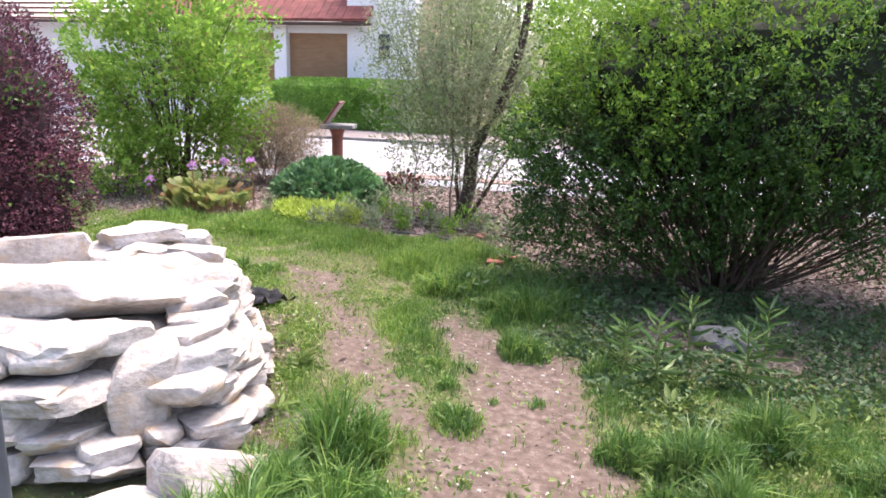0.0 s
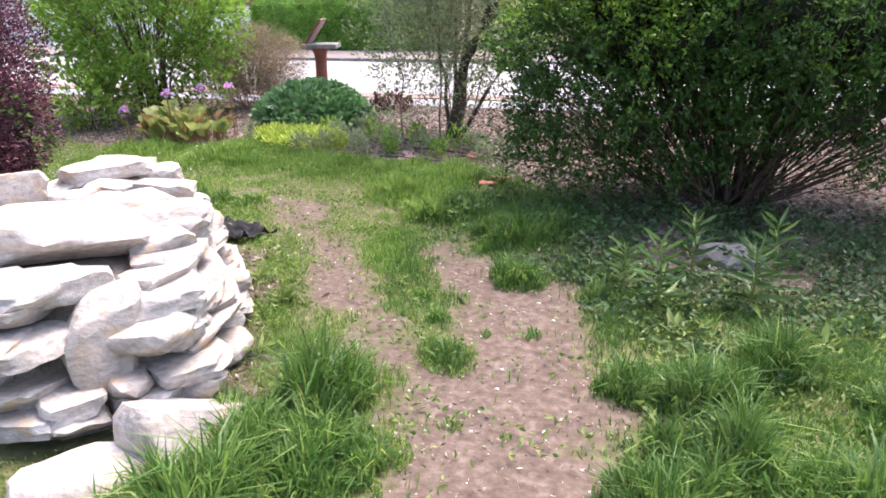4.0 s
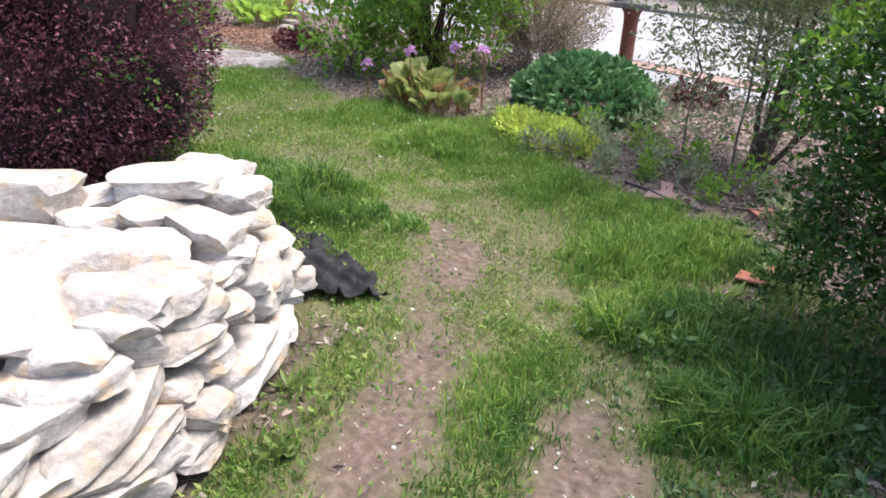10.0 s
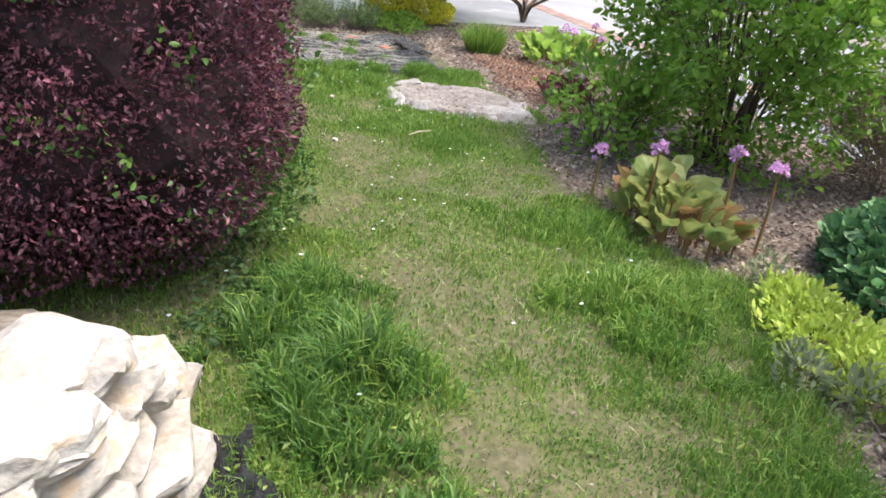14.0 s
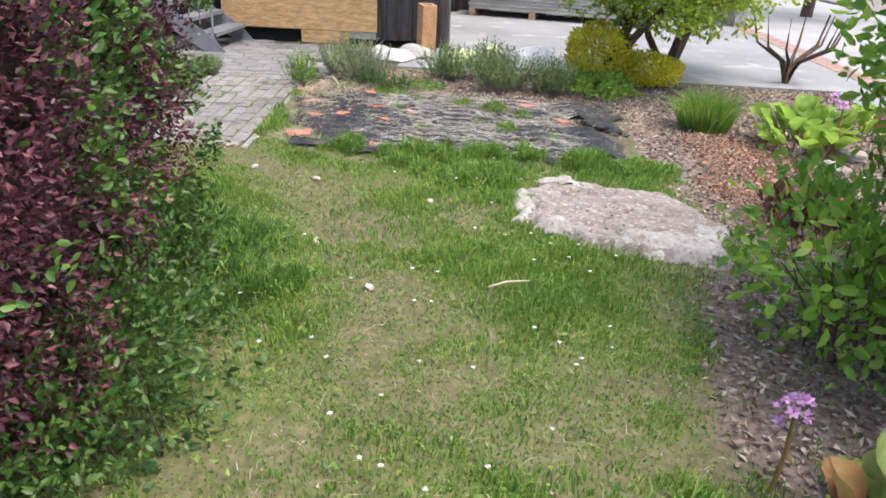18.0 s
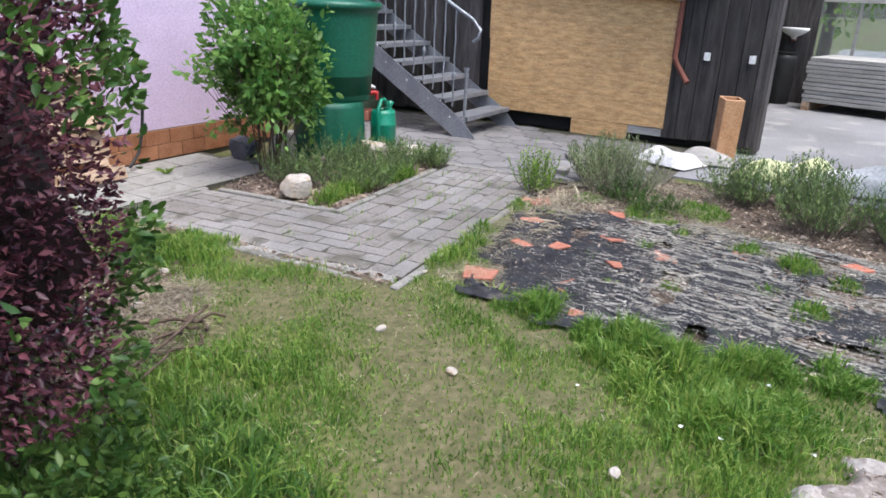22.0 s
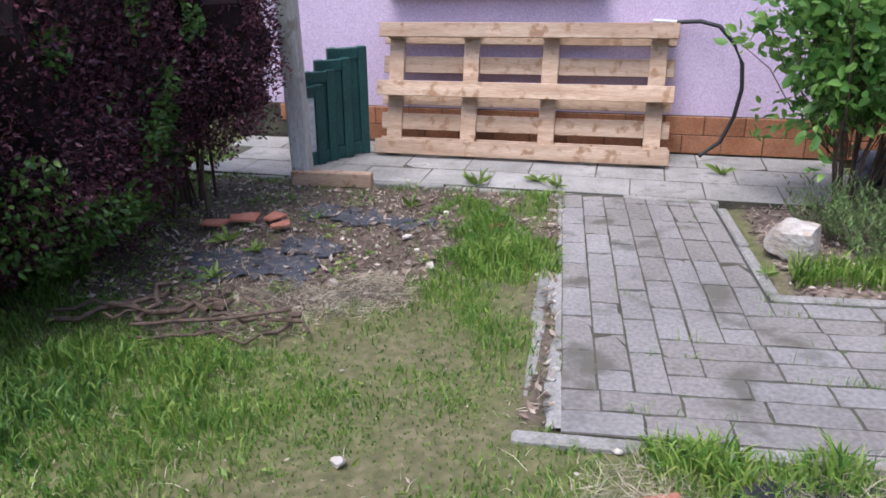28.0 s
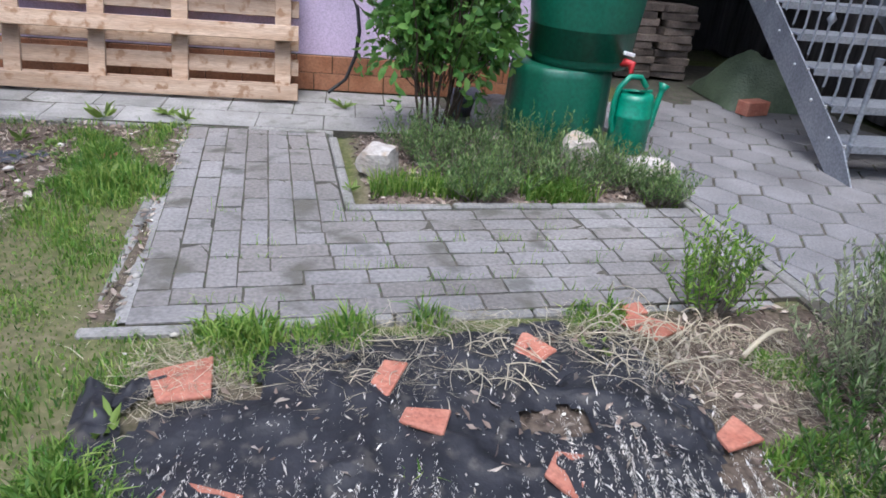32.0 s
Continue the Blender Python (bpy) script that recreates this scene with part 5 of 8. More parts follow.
shrub("cushion_plant", "dark green domed cushion plant with divided leaves", (-2.92, 7.5), 0.62, 0.55, -0.3, 0.43, 6500, 0.066, blue_green_mat, bark, 5, 2.0, 0.84, 0.07, 3, 0.05, 0.62, 0.006, 0.15, 0.55, 0, 0, 74, "plant")
for k, (x, y, r) in enumerate(((-2.62, 6.5, 0.34), (-2.3, 6.42, 0.24), (-2.9, 6.55, 0.2))):
    shrub("lime_spurge", "low clump of bright lime-green spurge", (x, y), r, r * 0.8, -0.06, 0.17, 1700 if k == 0 else 800, 0.042, lime_mat, weed_mat, 6, 2.0, 0.3, 0.2, 4, 0.12, 0.45, 0.004, 0.12, 0.9, 0, 0, 81 + k, "plant", "spurge clumps")
for k, (x, y, r) in enumerate(((-2.41, 6.13, 0.1), (-1.96, 6.78, 0.12), (-2.2, 6.54, 0.1), (-1.7, 6.45, 0.13), (-1.12, 6.6, 0.14), (-2.1, 7.3, 0.2), (-1.9, 6.2, 0.08), (-1.55, 6.75, 0.1), (-2.25, 6.25, 0.1), (-2.0, 6.42, 0.09), (-1.75, 6.62, 0.1), (-2.35, 6.8, 0.1), (-1.4, 6.42, 0.1), (-1.2, 6.25, 0.08), (-2.12, 6.95, 0.12), (-0.95, 6.55, 0.1), (-1.65, 6.3, 0.07), (-0.8, 6.2, 0.1), (-3.15, 6.6, 0.1), (-2.5, 6.95, 0.09))):
    shrub("herb_tuft", "small grey-green herb tuft in the mulch", (x, y), r, r, -0.02, 0.1 + r, 130, 0.04, (sage_mat, fresh_mat, sage_mat)[k % 3], weed_mat, 3, 2.0, 0.2, 0.2, 4, 0.1, 0.4, 0.003, 0.06, 0.9, 0, 0, 91 + k, "plant", "herb tufts")
shrub("coral_bells", "low clump of dark maroon leaves", (-6.6, 7.2), 0.3, 0.25, -0.05, 0.2, 350, 0.06, maroon_mat, maroon_mat, 3, 2.0, 0.4, 0.2, 4, 0.1, 0.8, 0.004, 0.08, 0.6, 0, 0, 101, "plant")
shrub("coral_bells", "low clump of dark maroon leaves beside the gravel", (-2.4, 8.55), 0.26, 0.22, -0.05, 0.2, 250, 0.06, maroon_mat, maroon_mat, 3, 2.0, 0.4, 0.2, 4, 0.1, 0.8, 0.004, 0.08, 0.6, 0, 0, 102, "plant")


def round_leaf(p, d, size, rand, face, wavy=0.07):
    """A broad cupped leaf with a sunken midrib and a wavy, toothed margin."""
    d = d / np.linalg.norm(d)
    s = np.cross(d, face + rand.normal(size=3) * 0.35)
    s /= np.linalg.norm(s)
    u = np.cross(s, d)
    cup, ph = rand.uniform(0.1, 0.35), rand.random() * 6
    vv = [p]
    for ring in (0.5, 0.85, 1.0):
        for a in np.linspace(-2.8, 2.8, 16):
            r = ring * size * 0.5 * (1 + wavy * math.sin(a * 4 + ph) * ring + 0.02 * rand.normal())
            lift = cup * size * (ring * math.sin(a)) ** 2 + 0.05 * size * ring * math.sin(a * 5 + ph) - (0.12 * size * ring * max(math.cos(a), 0))
            vv.append(p + d * (size * 0.5 + r * math.cos(a) * 1.05) + s * r * math.sin(a) * 0.95 + u * (lift + rand.normal() * 0.01 * size))
    vv.append(p + d * size * 0.5 - u * size * 0.03)
    c = len(vv) - 1
    ff = []
    for k in range(15):
        ff.append((c, 1 + k, 2 + k))
        for o in (1, 17):
            ff += [(o + k, o + 16 + k, o + 17 + k), (o + k, o + 17 + k, o + k + 1)]
    ff += [(c, 0, 1), (c, 16, 0), (0, 17, 1), (0, 33, 17), (0, 16, 32), (0, 32, 48)]
    return np.array(vv), np.array(ff)


def bergenia(x, y, r, n, seed, flowers, label, mat=bergenia_mat, red=5, size=0.16):
    rand = np.random.default_rng(seed)
    topb = thing("bergenia", x, y, 0, label, "plant")
    for j in range(n):
        a, rr = rand.random() * 6.283, r * math.sqrt(rand.random())
        base = np.array([x + rr * 0.8 * math.cos(a), y + rr * 0.55 * math.sin(a), 0.0])
        tipz = 0.03 + 0.22 * rand.random() * (1.1 - 0.6 * rr / r)
        e = radians(rand.uniform(52, 88) - 18 * rr / r)
        a += rand.normal() * 0.5
        d = np.array([math.cos(a) * math.cos(e), math.sin(a) * math.cos(e), math.sin(e)])
        st = base + np.array([0, 0, tipz])
        v1, f1 = round_leaf(st, d, size * (0.65 + 0.7 * rand.random()), rand, np.array([-math.cos(a) * math.sin(e), -math.sin(a) * math.sin(e), math.cos(e)]))
        lf = put("leaf", mesh_np("leaf", v1, f1, bergenia_red if j < red else mat, True), topb)
        v2, f2 = tube_np([base - [0, 0, 0.03], (base + st) / 2, st], [0.006, 0.006, 0.005], 5)
        put("leaf_stalk", mesh_np("leaf_stalk", v2, f2, bergenia_red, True), lf)
    for fx0, fy0, fz0 in flowers:
        v2, f2 = tube_np([(fx0 + 0.03, fy0 - 0.02, 0.02), (fx0 + 0.015, fy0, fz0 * 0.5), (fx0, fy0, fz0)], [0.009, 0.008, 0.006], 6)
        sk = put("flower_stalk", mesh_np("flower_stalk", v2, f2, bergenia_red, True), topb, "dark red flower stalk")
        for j in range(11):
            a, lift = j * 2.4, 0.05 * (j / 11 - 0.45)
            c = np.array([fx0 + 0.042 * math.sqrt((j + 0.5) / 11) * math.cos(a), fy0 + 0.042 * math.sqrt((j + 0.5) / 11) * math.sin(a), fz0 - lift + 0.012 * rand.normal()])
            ax = np.array([math.cos(a), math.sin(a), 0.7 + 0.4 * rand.normal()])
            b = np.linspace(0, 2 * np.pi, 8)[:-1]
            u = np.cross(ax, [0.3, 0.1, 1.0])
            u /= np.linalg.norm(u)
            w = np.cross(ax / np.linalg.norm(ax), u)
            ds = np.cos(b)[:, None] * u + np.sin(b)[:, None] * w + 0.7 * ax / np.linalg.norm(ax)
            v3, f3 = leaves_np(np.repeat(c[None], 7, 0) + ds * 0.002, ds, 0.024, 0.75, 0.2, rand)
            put("floret", mesh_np("floret", v3, f3, flower_mat), sk, "lilac-pink flower")


bergenia(-3.86, 6.52, 0.58, 110, 111, [(-3.474, 6.79, 0.48), (-3.87, 6.35, 0.46), (-4.29, 6.25, 0.30), (-3.78, 6.78, 0.47)], "bergenia with broad green and reddish leaves and lilac flowers", bergenia_mat, 16, 0.125)
bergenia(-8.35, 7.75, 0.5, 55, 112, [(-8.5, 8.0, 0.36), (-8.1, 7.9, 0.38), (-7.8, 8.1, 0.36)], "light green bergenia with a few pale lilac flowers", fresh_mat, 1, 0.15)
bergenia(-8.9, 8.5, 0.45, 18, 113, [(-8.9, 8.6, 0.34)], "light green bergenia at the back of the bed", fresh_mat, 1, 0.14)

# ornamental grass, yellow shrub and small tree at the west end


def grass_clump(name, x, y, r, n, h, mat, seed, label, splay=0.6, w=0.004, group=""):
    rand = np.random.default_rng(seed)
    a = rand.random(n) * 6.283
    rr = r * np.sqrt(rand.random(n)) * 0.6
    b = np.column_stack((x + rr * np.cos(a), y + rr * np.sin(a), np.full(n, -0.01)))
    ln = h * (0.55 + 0.6 * rand.random(n))
    out = np.column_stack((np.cos(a), np.sin(a))) * (splay * (0.2 + rand.random(n)) * rr / (r * 0.6 + 1e-6))[:, None] + rand.normal(size=(n, 2)) * 0.15
    v1, f1 = blades(b, ln, out, w * (0.7 + 0.6 * rand.random(n)), rand)
    ob = put(name, mesh_np(name, v1, f1, mat))
    return tagged(ob, label, "grass", group)


def blades(b, ln, out, w, rand):
    """Bent tapering blades: five points and three triangles each."""
    n = len(b)
    a = rand.random(n) * 6.283
    s = np.column_stack((np.cos(a), np.sin(a), np.zeros(n))) * w[:, None]
    o = np.column_stack((out, np.zeros(n)))
    m = b + o * (ln * 0.35)[:, None] + np.column_stack((np.zeros(n), np.zeros(n), ln * 0.62))
    t = b + o * ln[:, None] + np.column_stack((np.zeros(n), np.zeros(n), ln * (1.0 - 0.35 * np.minimum(np.hypot(out[:, 0], out[:, 1]), 1.2))))
    v = np.stack((b - s, b + s, m - s * 0.8, m + s * 0.8, t), 1).reshape(-1, 3)
    i = np.arange(n)[:, None] * 5
    return v, np.concatenate((i + [[0, 1, 3]], i + [[0, 3, 2]], i + [[2, 3, 4]]))


grass_clump("ornamental_grass", -8.75, 7.1, 0.32, 900, 0.36, grass_mat, 121, "dense clump of fresh green ornamental grass", 0.9)
shrub("yellow_shrub", "low golden-yellow leaved shrub", (-10.55, 6.35), 0.42, 0.35, 0.05, 0.62, 7500, 0.032, yellow_mat, bark, 6, 2.2, 0.5, 0.18, 3, 0.15, 0.5, 0.007, 0.1, 0.5, 0, 30, 122)
shrub("yellow_shrub", "low golden-yellow leaved shrub beside the tree", (-10.7, 6.95), 0.5, 0.35, 0.0, 0.32, 4200, 0.032, yellow_mat, bark, 4, 2.2, 0.5, 0.18, 3, 0.15, 0.5, 0.007, 0.1, 0.5, 0, 20, 123)
shrub("green_groundcover", "fresh green leaves under the small tree", (-10.0, 6.35), 0.5, 0.35, -0.05, 0.2, 900, 0.05, fresh_mat, weed_mat, 3, 2.0, 0.3, 0.2, 3, 0.2, 0.5, 0.004, 0.2, 0.6, 0, 0, 124, "plant")

tree_leaf_mat = leaf_mat("young_tree_leaf", (0.21, 0.33, 0.03), (0.52, 0.60, 0.11), (0.34, 0.46, 0.055), 0.55, 0.4)
tree = thing("small_tree", -10.45, 6.5, 0, "small garden tree with leaning trunks and light green leaves", "tree")
trnd = np.random.default_rng(131)
for pts, r in (([(-10.42, 6.42, -0.05), (-10.5, 6.5, 0.3), (-10.62, 6.68, 0.7), (-10.8, 6.85, 1.2), (-10.9, 7.0, 1.8)], [0.07, 0.06, 0.05, 0.035, 0.015]),
               ([(-10.55, 6.5, 0.2), (-10.4, 6.75, 0.6), (-10.35, 7.1, 1.0), (-10.3, 7.4, 1.5)], [0.05, 0.04, 0.03, 0.015]),
               ([(-11.5, 7.3, -0.02), (-11.45, 7.4, 0.5), (-11.4, 7.6, 1.0), (-11.3, 7.8, 1.6)], [0.06, 0.05, 0.04, 0.02]),
               ([(-11.48, 7.32, -0.02), (-11.62, 7.5, 0.45), (-11.7, 7.85, 0.9), (-11.7, 8.1, 1.4)], [0.055, 0.045, 0.035, 0.018]),
               ([(-11.5, 7.28, 0.0), (-11.6, 7.05, 0.4), (-11.65, 6.9, 0.9), (-11.6, 6.85, 1.4)], [0.05, 0.042, 0.03, 0.015]),
               ([(-10.6, 6.65, 0.65), (-10.5, 6.1, 1.0), (-10.4, 5.8, 1.25)], [0.03, 0.022, 0.01])):
    v, f = tube_np(pts, r, 8)
    put("trunk", mesh_np("trunk", v, f, bark, True), tree)
pa, qa = crown_points(21000, (-10.6, 7.0), 1.3, 1.3, 0.58, 2.3, 2.0, 0.2, 0.3, 2.6, 0.34, 132, trnd)
v, f = leaves_np(pa, qa * 0.5 + trnd.normal(size=pa.shape) * 0.6 + [0, 0, 0.1], 0.058 * (0.6 + 0.7 * trnd.random(len(pa))), 0.55, 0.2, trnd)
put("crown", mesh_np("crown", v, f, tree_leaf_mat), tree)
pb, qb = crown_points(9000, (-11.5, 7.75), 0.95, 1.0, 0.75, 2.5, 2.0, 0.2, 0.3, 2.6, 0.42, 133, trnd)
v, f = leaves_np(pb, qb * 0.5 + trnd.normal(size=pb.shape) * 0.6 + [0, 0, 0.1], 0.058 * (0.6 + 0.7 * trnd.random(len(pb))), 0.55, 0.2, trnd)
put("crown", mesh_np("crown", v, f, tree_leaf_mat), tree)
k = trnd.integers(0, len(pa), 160)
v, f = twigs_np(np.array([-10.6, 6.9, 0.7]) + (pa[k] - [-10.6, 6.9, 0.7]) * 0.35, pa[k], 0.006, 3, trnd)
tagged(put("branchwork", mesh_np("branchwork", v, f, bark), tree), kind="stuff")
bare = thing("pruned_shrub", -11.2, 8.6, 0, "small pruned shrub with bare upcurved branches", "shrub")
for j in range(12):
    a = trnd.random() * 6.283
    v, f = tube_np([(-11.2, 8.6, 0), (-11.2 + 0.1 * math.cos(a), 8.6 + 0.1 * math.sin(a), 0.25), (-11.2 + 0.4 * math.cos(a), 8.6 + 0.4 * math.sin(a), 0.42), (-11.2 + 0.5 * math.cos(a), 8.6 + 0.5 * math.sin(a), 0.75)], [0.035, 0.022, 0.014, 0.005], 6)
    put("branch", mesh_np("branch", v, f, bark, True), bare)

# clipped hedge across the road and trees behind
hedge = shrub("clipped_hedge", "clipped green garden hedge across the road", (-6.2, 16.75), 2.35, 0.45, 0.0, 1.22, 26000, 0.062, hedge_mat, bark, 0, 9.0, 0.9, 0.03, 2, 0.05, 0.6, 0.01, 0.1, 0.4, 0, 0, 141, "hedge")
part("core", box(-8.45, -3.95, 16.38, 17.1, 0.0, 1.15, 0.1), hedge_mat, hedge, "dense inside of the clipped hedge")
for k, (x, y, r, h, mat) in enumerate(((3.6, 7.7, 1.0, 3.2, spirea_mat), (5.2, 9.0, 1.3, 3.4, spirea_mat), (-3.0, 19.5, 2.0, 5.0, fresh_mat), (0.5, 18.5, 2.4, 5.2, sage_mat), (4.5, 18.0, 2.4, 5.0, spirea_mat),
                                       (9.0, 17.0, 2.6, 5.2, fresh_mat), (-19.5, 8.0, 1.9, 5.0, spirea_mat), (-21.0, 4.5, 2.2, 5.5, fresh_mat), (-20.0, 12.0, 2.4, 5.2, spirea_mat), (-24.0, 8.0, 2.6, 6.0, fresh_mat))):
    tr = thing("leafy_tree", x, y, 0, "leafy green tree beyond the garden", "tree", "trees beyond the garden")
    rnd = np.random.default_rng(150 + k)
    v, f = tube_np([(x, y, -0.05), (x + 0.1, y, h * 0.3), (x - 0.05, y + 0.1, h * 0.75)], [0.14, 0.1, 0.03], 8)
    put("trunk", mesh_np("trunk", v, f, bark, True), tr)
    n = 6000 if k < 2 else 4200
    pa, qa = crown_points(n, (x, y), r, r, 0.7 if k < 2 else 0.9, h, 2.0, 0.35, 0.28, 1.6, 0.3, 160 + k, rnd)
    v, f = leaves_np(pa, qa * 0.5 + rnd.normal(size=pa.shape) * 0.7, (0.05 if k < 2 else 0.14) * (0.6 + 0.8 * rnd.random(len(pa))), 0.55, 0.2, rnd)
    put("crown", mesh_np("crown", v, f, mat), tr)

# ---- things beside the house ----
# long pallet leaning on the wall, underside to the garden
pal = thing("wooden_pallet", -6.9, 0.7, 0, "long pale wooden pallet leaning on its edge against the wall", "pallet")
PALLET = Matrix.Translation((-6.9, 0.80, 0.02)) @ Matrix.Rotation(radians(16.5), 4, "X")


def plank(name, x0, x1, d0, d1, h0, h1):
    bm = box(x0, x1, -d1, -d0, h0, h1, 0.003, None, PALLET)
    part(name, bm, pale_wood, pal)


for h0, h1 in ((0.0, 0.10), (0.385, 0.485), (0.765, 0.86)):
    plank("rail", -0.955, 0.955, 0.0, 0.022, h0 + random.uniform(-0.004, 0.004), h1)
for x0 in (-0.90, -0.235, 0.285, 0.80):
    plank("cross_board", x0, x0 + 0.105, 0.095, 0.117, 0.005, 0.855)
    for h0 in (0.005, 0.39, 0.765):
        plank("block", x0 + 0.004, x0 + 0.10, 0.023, 0.094, h0, h0 + 0.09)
for h0, h1 in ((0.02, 0.12), (0.17, 0.28), (0.335, 0.43), (0.55, 0.66), (0.74, 0.85)):
    plank("deck_board", -0.95, 0.95, 0.118, 0.140, h0, h1)

hose = thing("garden_hose", -8.05, 0.45, 0, "black rubber hose looping from a wall tap down to the ground", "hose")
pipe("hose", [(-7.84, 0.42, 0.835), (-7.98, 0.44, 0.842), (-8.09, 0.46, 0.815), (-8.18, 0.48, 0.72), (-8.24, 0.50, 0.6), (-8.258, 0.50, 0.45), (-8.235, 0.50, 0.28), (-8.17, 0.52, 0.12), (-8.05, 0.56, 0.03)], 0.013, rubber, hose, "", 8)
pipe("tap_pipe", [(-7.7, 0.39, 0.84), (-7.8, 0.41, 0.838), (-7.86, 0.42, 0.836)], 0.012, zinc_light, hose)

gate_post = thing("fence_post", -5.55, 1.4, 0, "weathered pale fence post leaning beside old shutters", "post")
part("post", box(-0.055, 0.055, -0.05, 0.05, -0.05, 1.75, 0.008, None, pose(-5.70, 1.40, 0, 0, 0, 8)), weathered_post, gate_post)
part("foot_board", box(-0.25, 0.25, -0.03, 0.03, -0.02, 0.07, 0.006, None, pose(-5.9, 1.43, 0, 0, 0, 3)), pale_wood, gate_post)
for k, (sx, sy, h, w, rz) in enumerate(((-5.62, 1.12, 0.52, 0.22, 52), (-5.66, 1.02, 0.60, 0.22, 50), (-5.72, 0.92, 0.66, 0.24, 46), (-5.78, 0.80, 0.72, 0.26, 38))):
    sh = thing("window_shutter", sx, sy, 0, "old dark green wooden window shutter standing by the post", "shutter", "stacked shutters")
    m = pose(sx, sy, 0.0, -4, 0, rz)
    for nm, q in (("stile", (-w / 2, -w / 2 + 0.06, -0.02, 0.02, 0, h)), ("stile", (w / 2 - 0.06, w / 2, -0.02, 0.02, 0, h)), ("cross_rail", (-w / 2 + 0.06, w / 2 - 0.06, -0.018, 0.018, 0.005, 0.09)),
                  ("cross_rail", (-w / 2 + 0.06, w / 2 - 0.06, -0.018, 0.018, h - 0.075, h - 0.005)), ("panel", (-w / 2 + 0.06, w / 2 - 0.06, -0.006, 0.006, 0.09, h - 0.075))):
        part(nm, box(*q, 0.004, None, m), white_sheet if nm == "panel" and k == 0 else shutter_green, sh)

# rain barrel on its stand, with a tap, and the watering can
butt = thing("rain_barrel", -9.5, 1.39, 0, "dark green plastic rain barrel on a fluted green stand", "rain barrel")
bm = bmesh.new()
rings = []
for r, z in ((0.312, 0.0), (0.316, 0.02), (0.308, 0.3), (0.302, 0.47), (0.295, 0.515), (0.285, 0.522), (0.2, 0.522)):
    ring = []
    for k in range(64):
        a = 2 * math.pi * k / 64
        g = 1 - 0.035 * max(0.0, math.cos(8 * a)) ** 6
        ring.append(bm.verts.new((-9.43 + r * g * math.cos(a), 1.44 + r * g * math.sin(a), z)))
    rings.append(ring)
for a, b in zip(rings, rings[1:]):
    for k in range(64):
        bm.faces.new((a[k], a[(k + 1) % 64], b[(k + 1) % 64], b[k]))
part("stand", bm, green_plastic, butt, "green stand with vertical flutes", True)
part("barrel", lathe([(0.0, 0.525), (0.278, 0.525), (0.287, 0.55), (0.322, 0.85), (0.355, 1.20), (0.36, 1.27), (0.385, 1.275), (0.39, 1.30), (0.385, 1.325), (0.35, 1.33), (0.34, 1.29), (0.30, 0.58), (0.0, 0.57)], -9.52, 1.45, 48), green_plastic, butt, "", True)
part("lid", lathe([(0.36, 1.318), (0.33, 1.336), (0.1, 1.35), (0.0, 1.35)], -9.52, 1.45, 40), green_plastic, butt, "", True)
pipe("tap", [(-9.68, 1.64, 0.575), (-9.72, 1.68, 0.578), (-9.75, 1.71, 0.575), (-9.755, 1.72, 0.52)], [0.026, 0.026, 0.026, 0.016], red_plastic, butt, "red plastic tap")
part("tap_handle", box(-0.04, 0.04, -0.012, 0.012, -0.008, 0.014, 0.004, None, pose(-9.73, 1.69, 0.625, 0, -12, 20)), white_paint, butt, "white tap handle")

CX, CY = -9.785, 1.765
rest = thing("round_slab", CX, CY, 0, "thick round concrete block under the watering can", "slab")
part("slab", lathe([(0, -0.02), (0.17, -0.02), (0.172, 0.06), (0.165, 0.085), (0.15, 0.095), (0, 0.097)], CX - 0.02, CY + 0.01, 28), kerb_concrete, rest, "", True)
can = thing("watering_can", CX, CY, 0.098, "bright green plastic watering can beside the rain barrel", "watering can")
part("body", lathe([(0.0, 0.10), (0.108, 0.10), (0.116, 0.112), (0.114, 0.30), (0.118, 0.31), (0.112, 0.318), (0.108, 0.40), (0.098, 0.43), (0.06, 0.437), (0.056, 0.425)], CX, CY, 32), can_plastic, can, "", True)
pipe("handle", [(CX + 0.108, CY + 0.03, 0.21), (CX + 0.128, CY + 0.035, 0.27), (CX + 0.132, CY + 0.035, 0.38), (CX + 0.115, CY + 0.03, 0.46), (CX + 0.06, CY + 0.02, 0.525), (CX - 0.01, CY + 0.005, 0.52), (CX - 0.055, CY - 0.005, 0.47), (CX - 0.07, CY - 0.01, 0.43)], 0.016, can_plastic, can, "", 10)
pipe("spout", [(CX - 0.095, CY - 0.02, 0.17), (CX - 0.135, CY - 0.035, 0.25), (CX - 0.158, CY - 0.045, 0.36), (CX - 0.175, CY - 0.05, 0.45)], [0.03, 0.024, 0.018, 0.016], can_plastic, can, "", 10)
pipe("rose", [(CX - 0.172, CY - 0.05, 0.44), (CX - 0.186, CY - 0.056, 0.475), (CX - 0.187, CY - 0.057, 0.478)], [0.018, 0.036, 0.001], can_plastic, can, "", 12)
part("filler_bridge", box(-0.055, 0.02, -0.008, 0.008, -0.004, 0.012, 0.003, None, pose(CX - 0.05, CY - 0.01, 0.437, 0, 0, 10)), can_plastic, can)

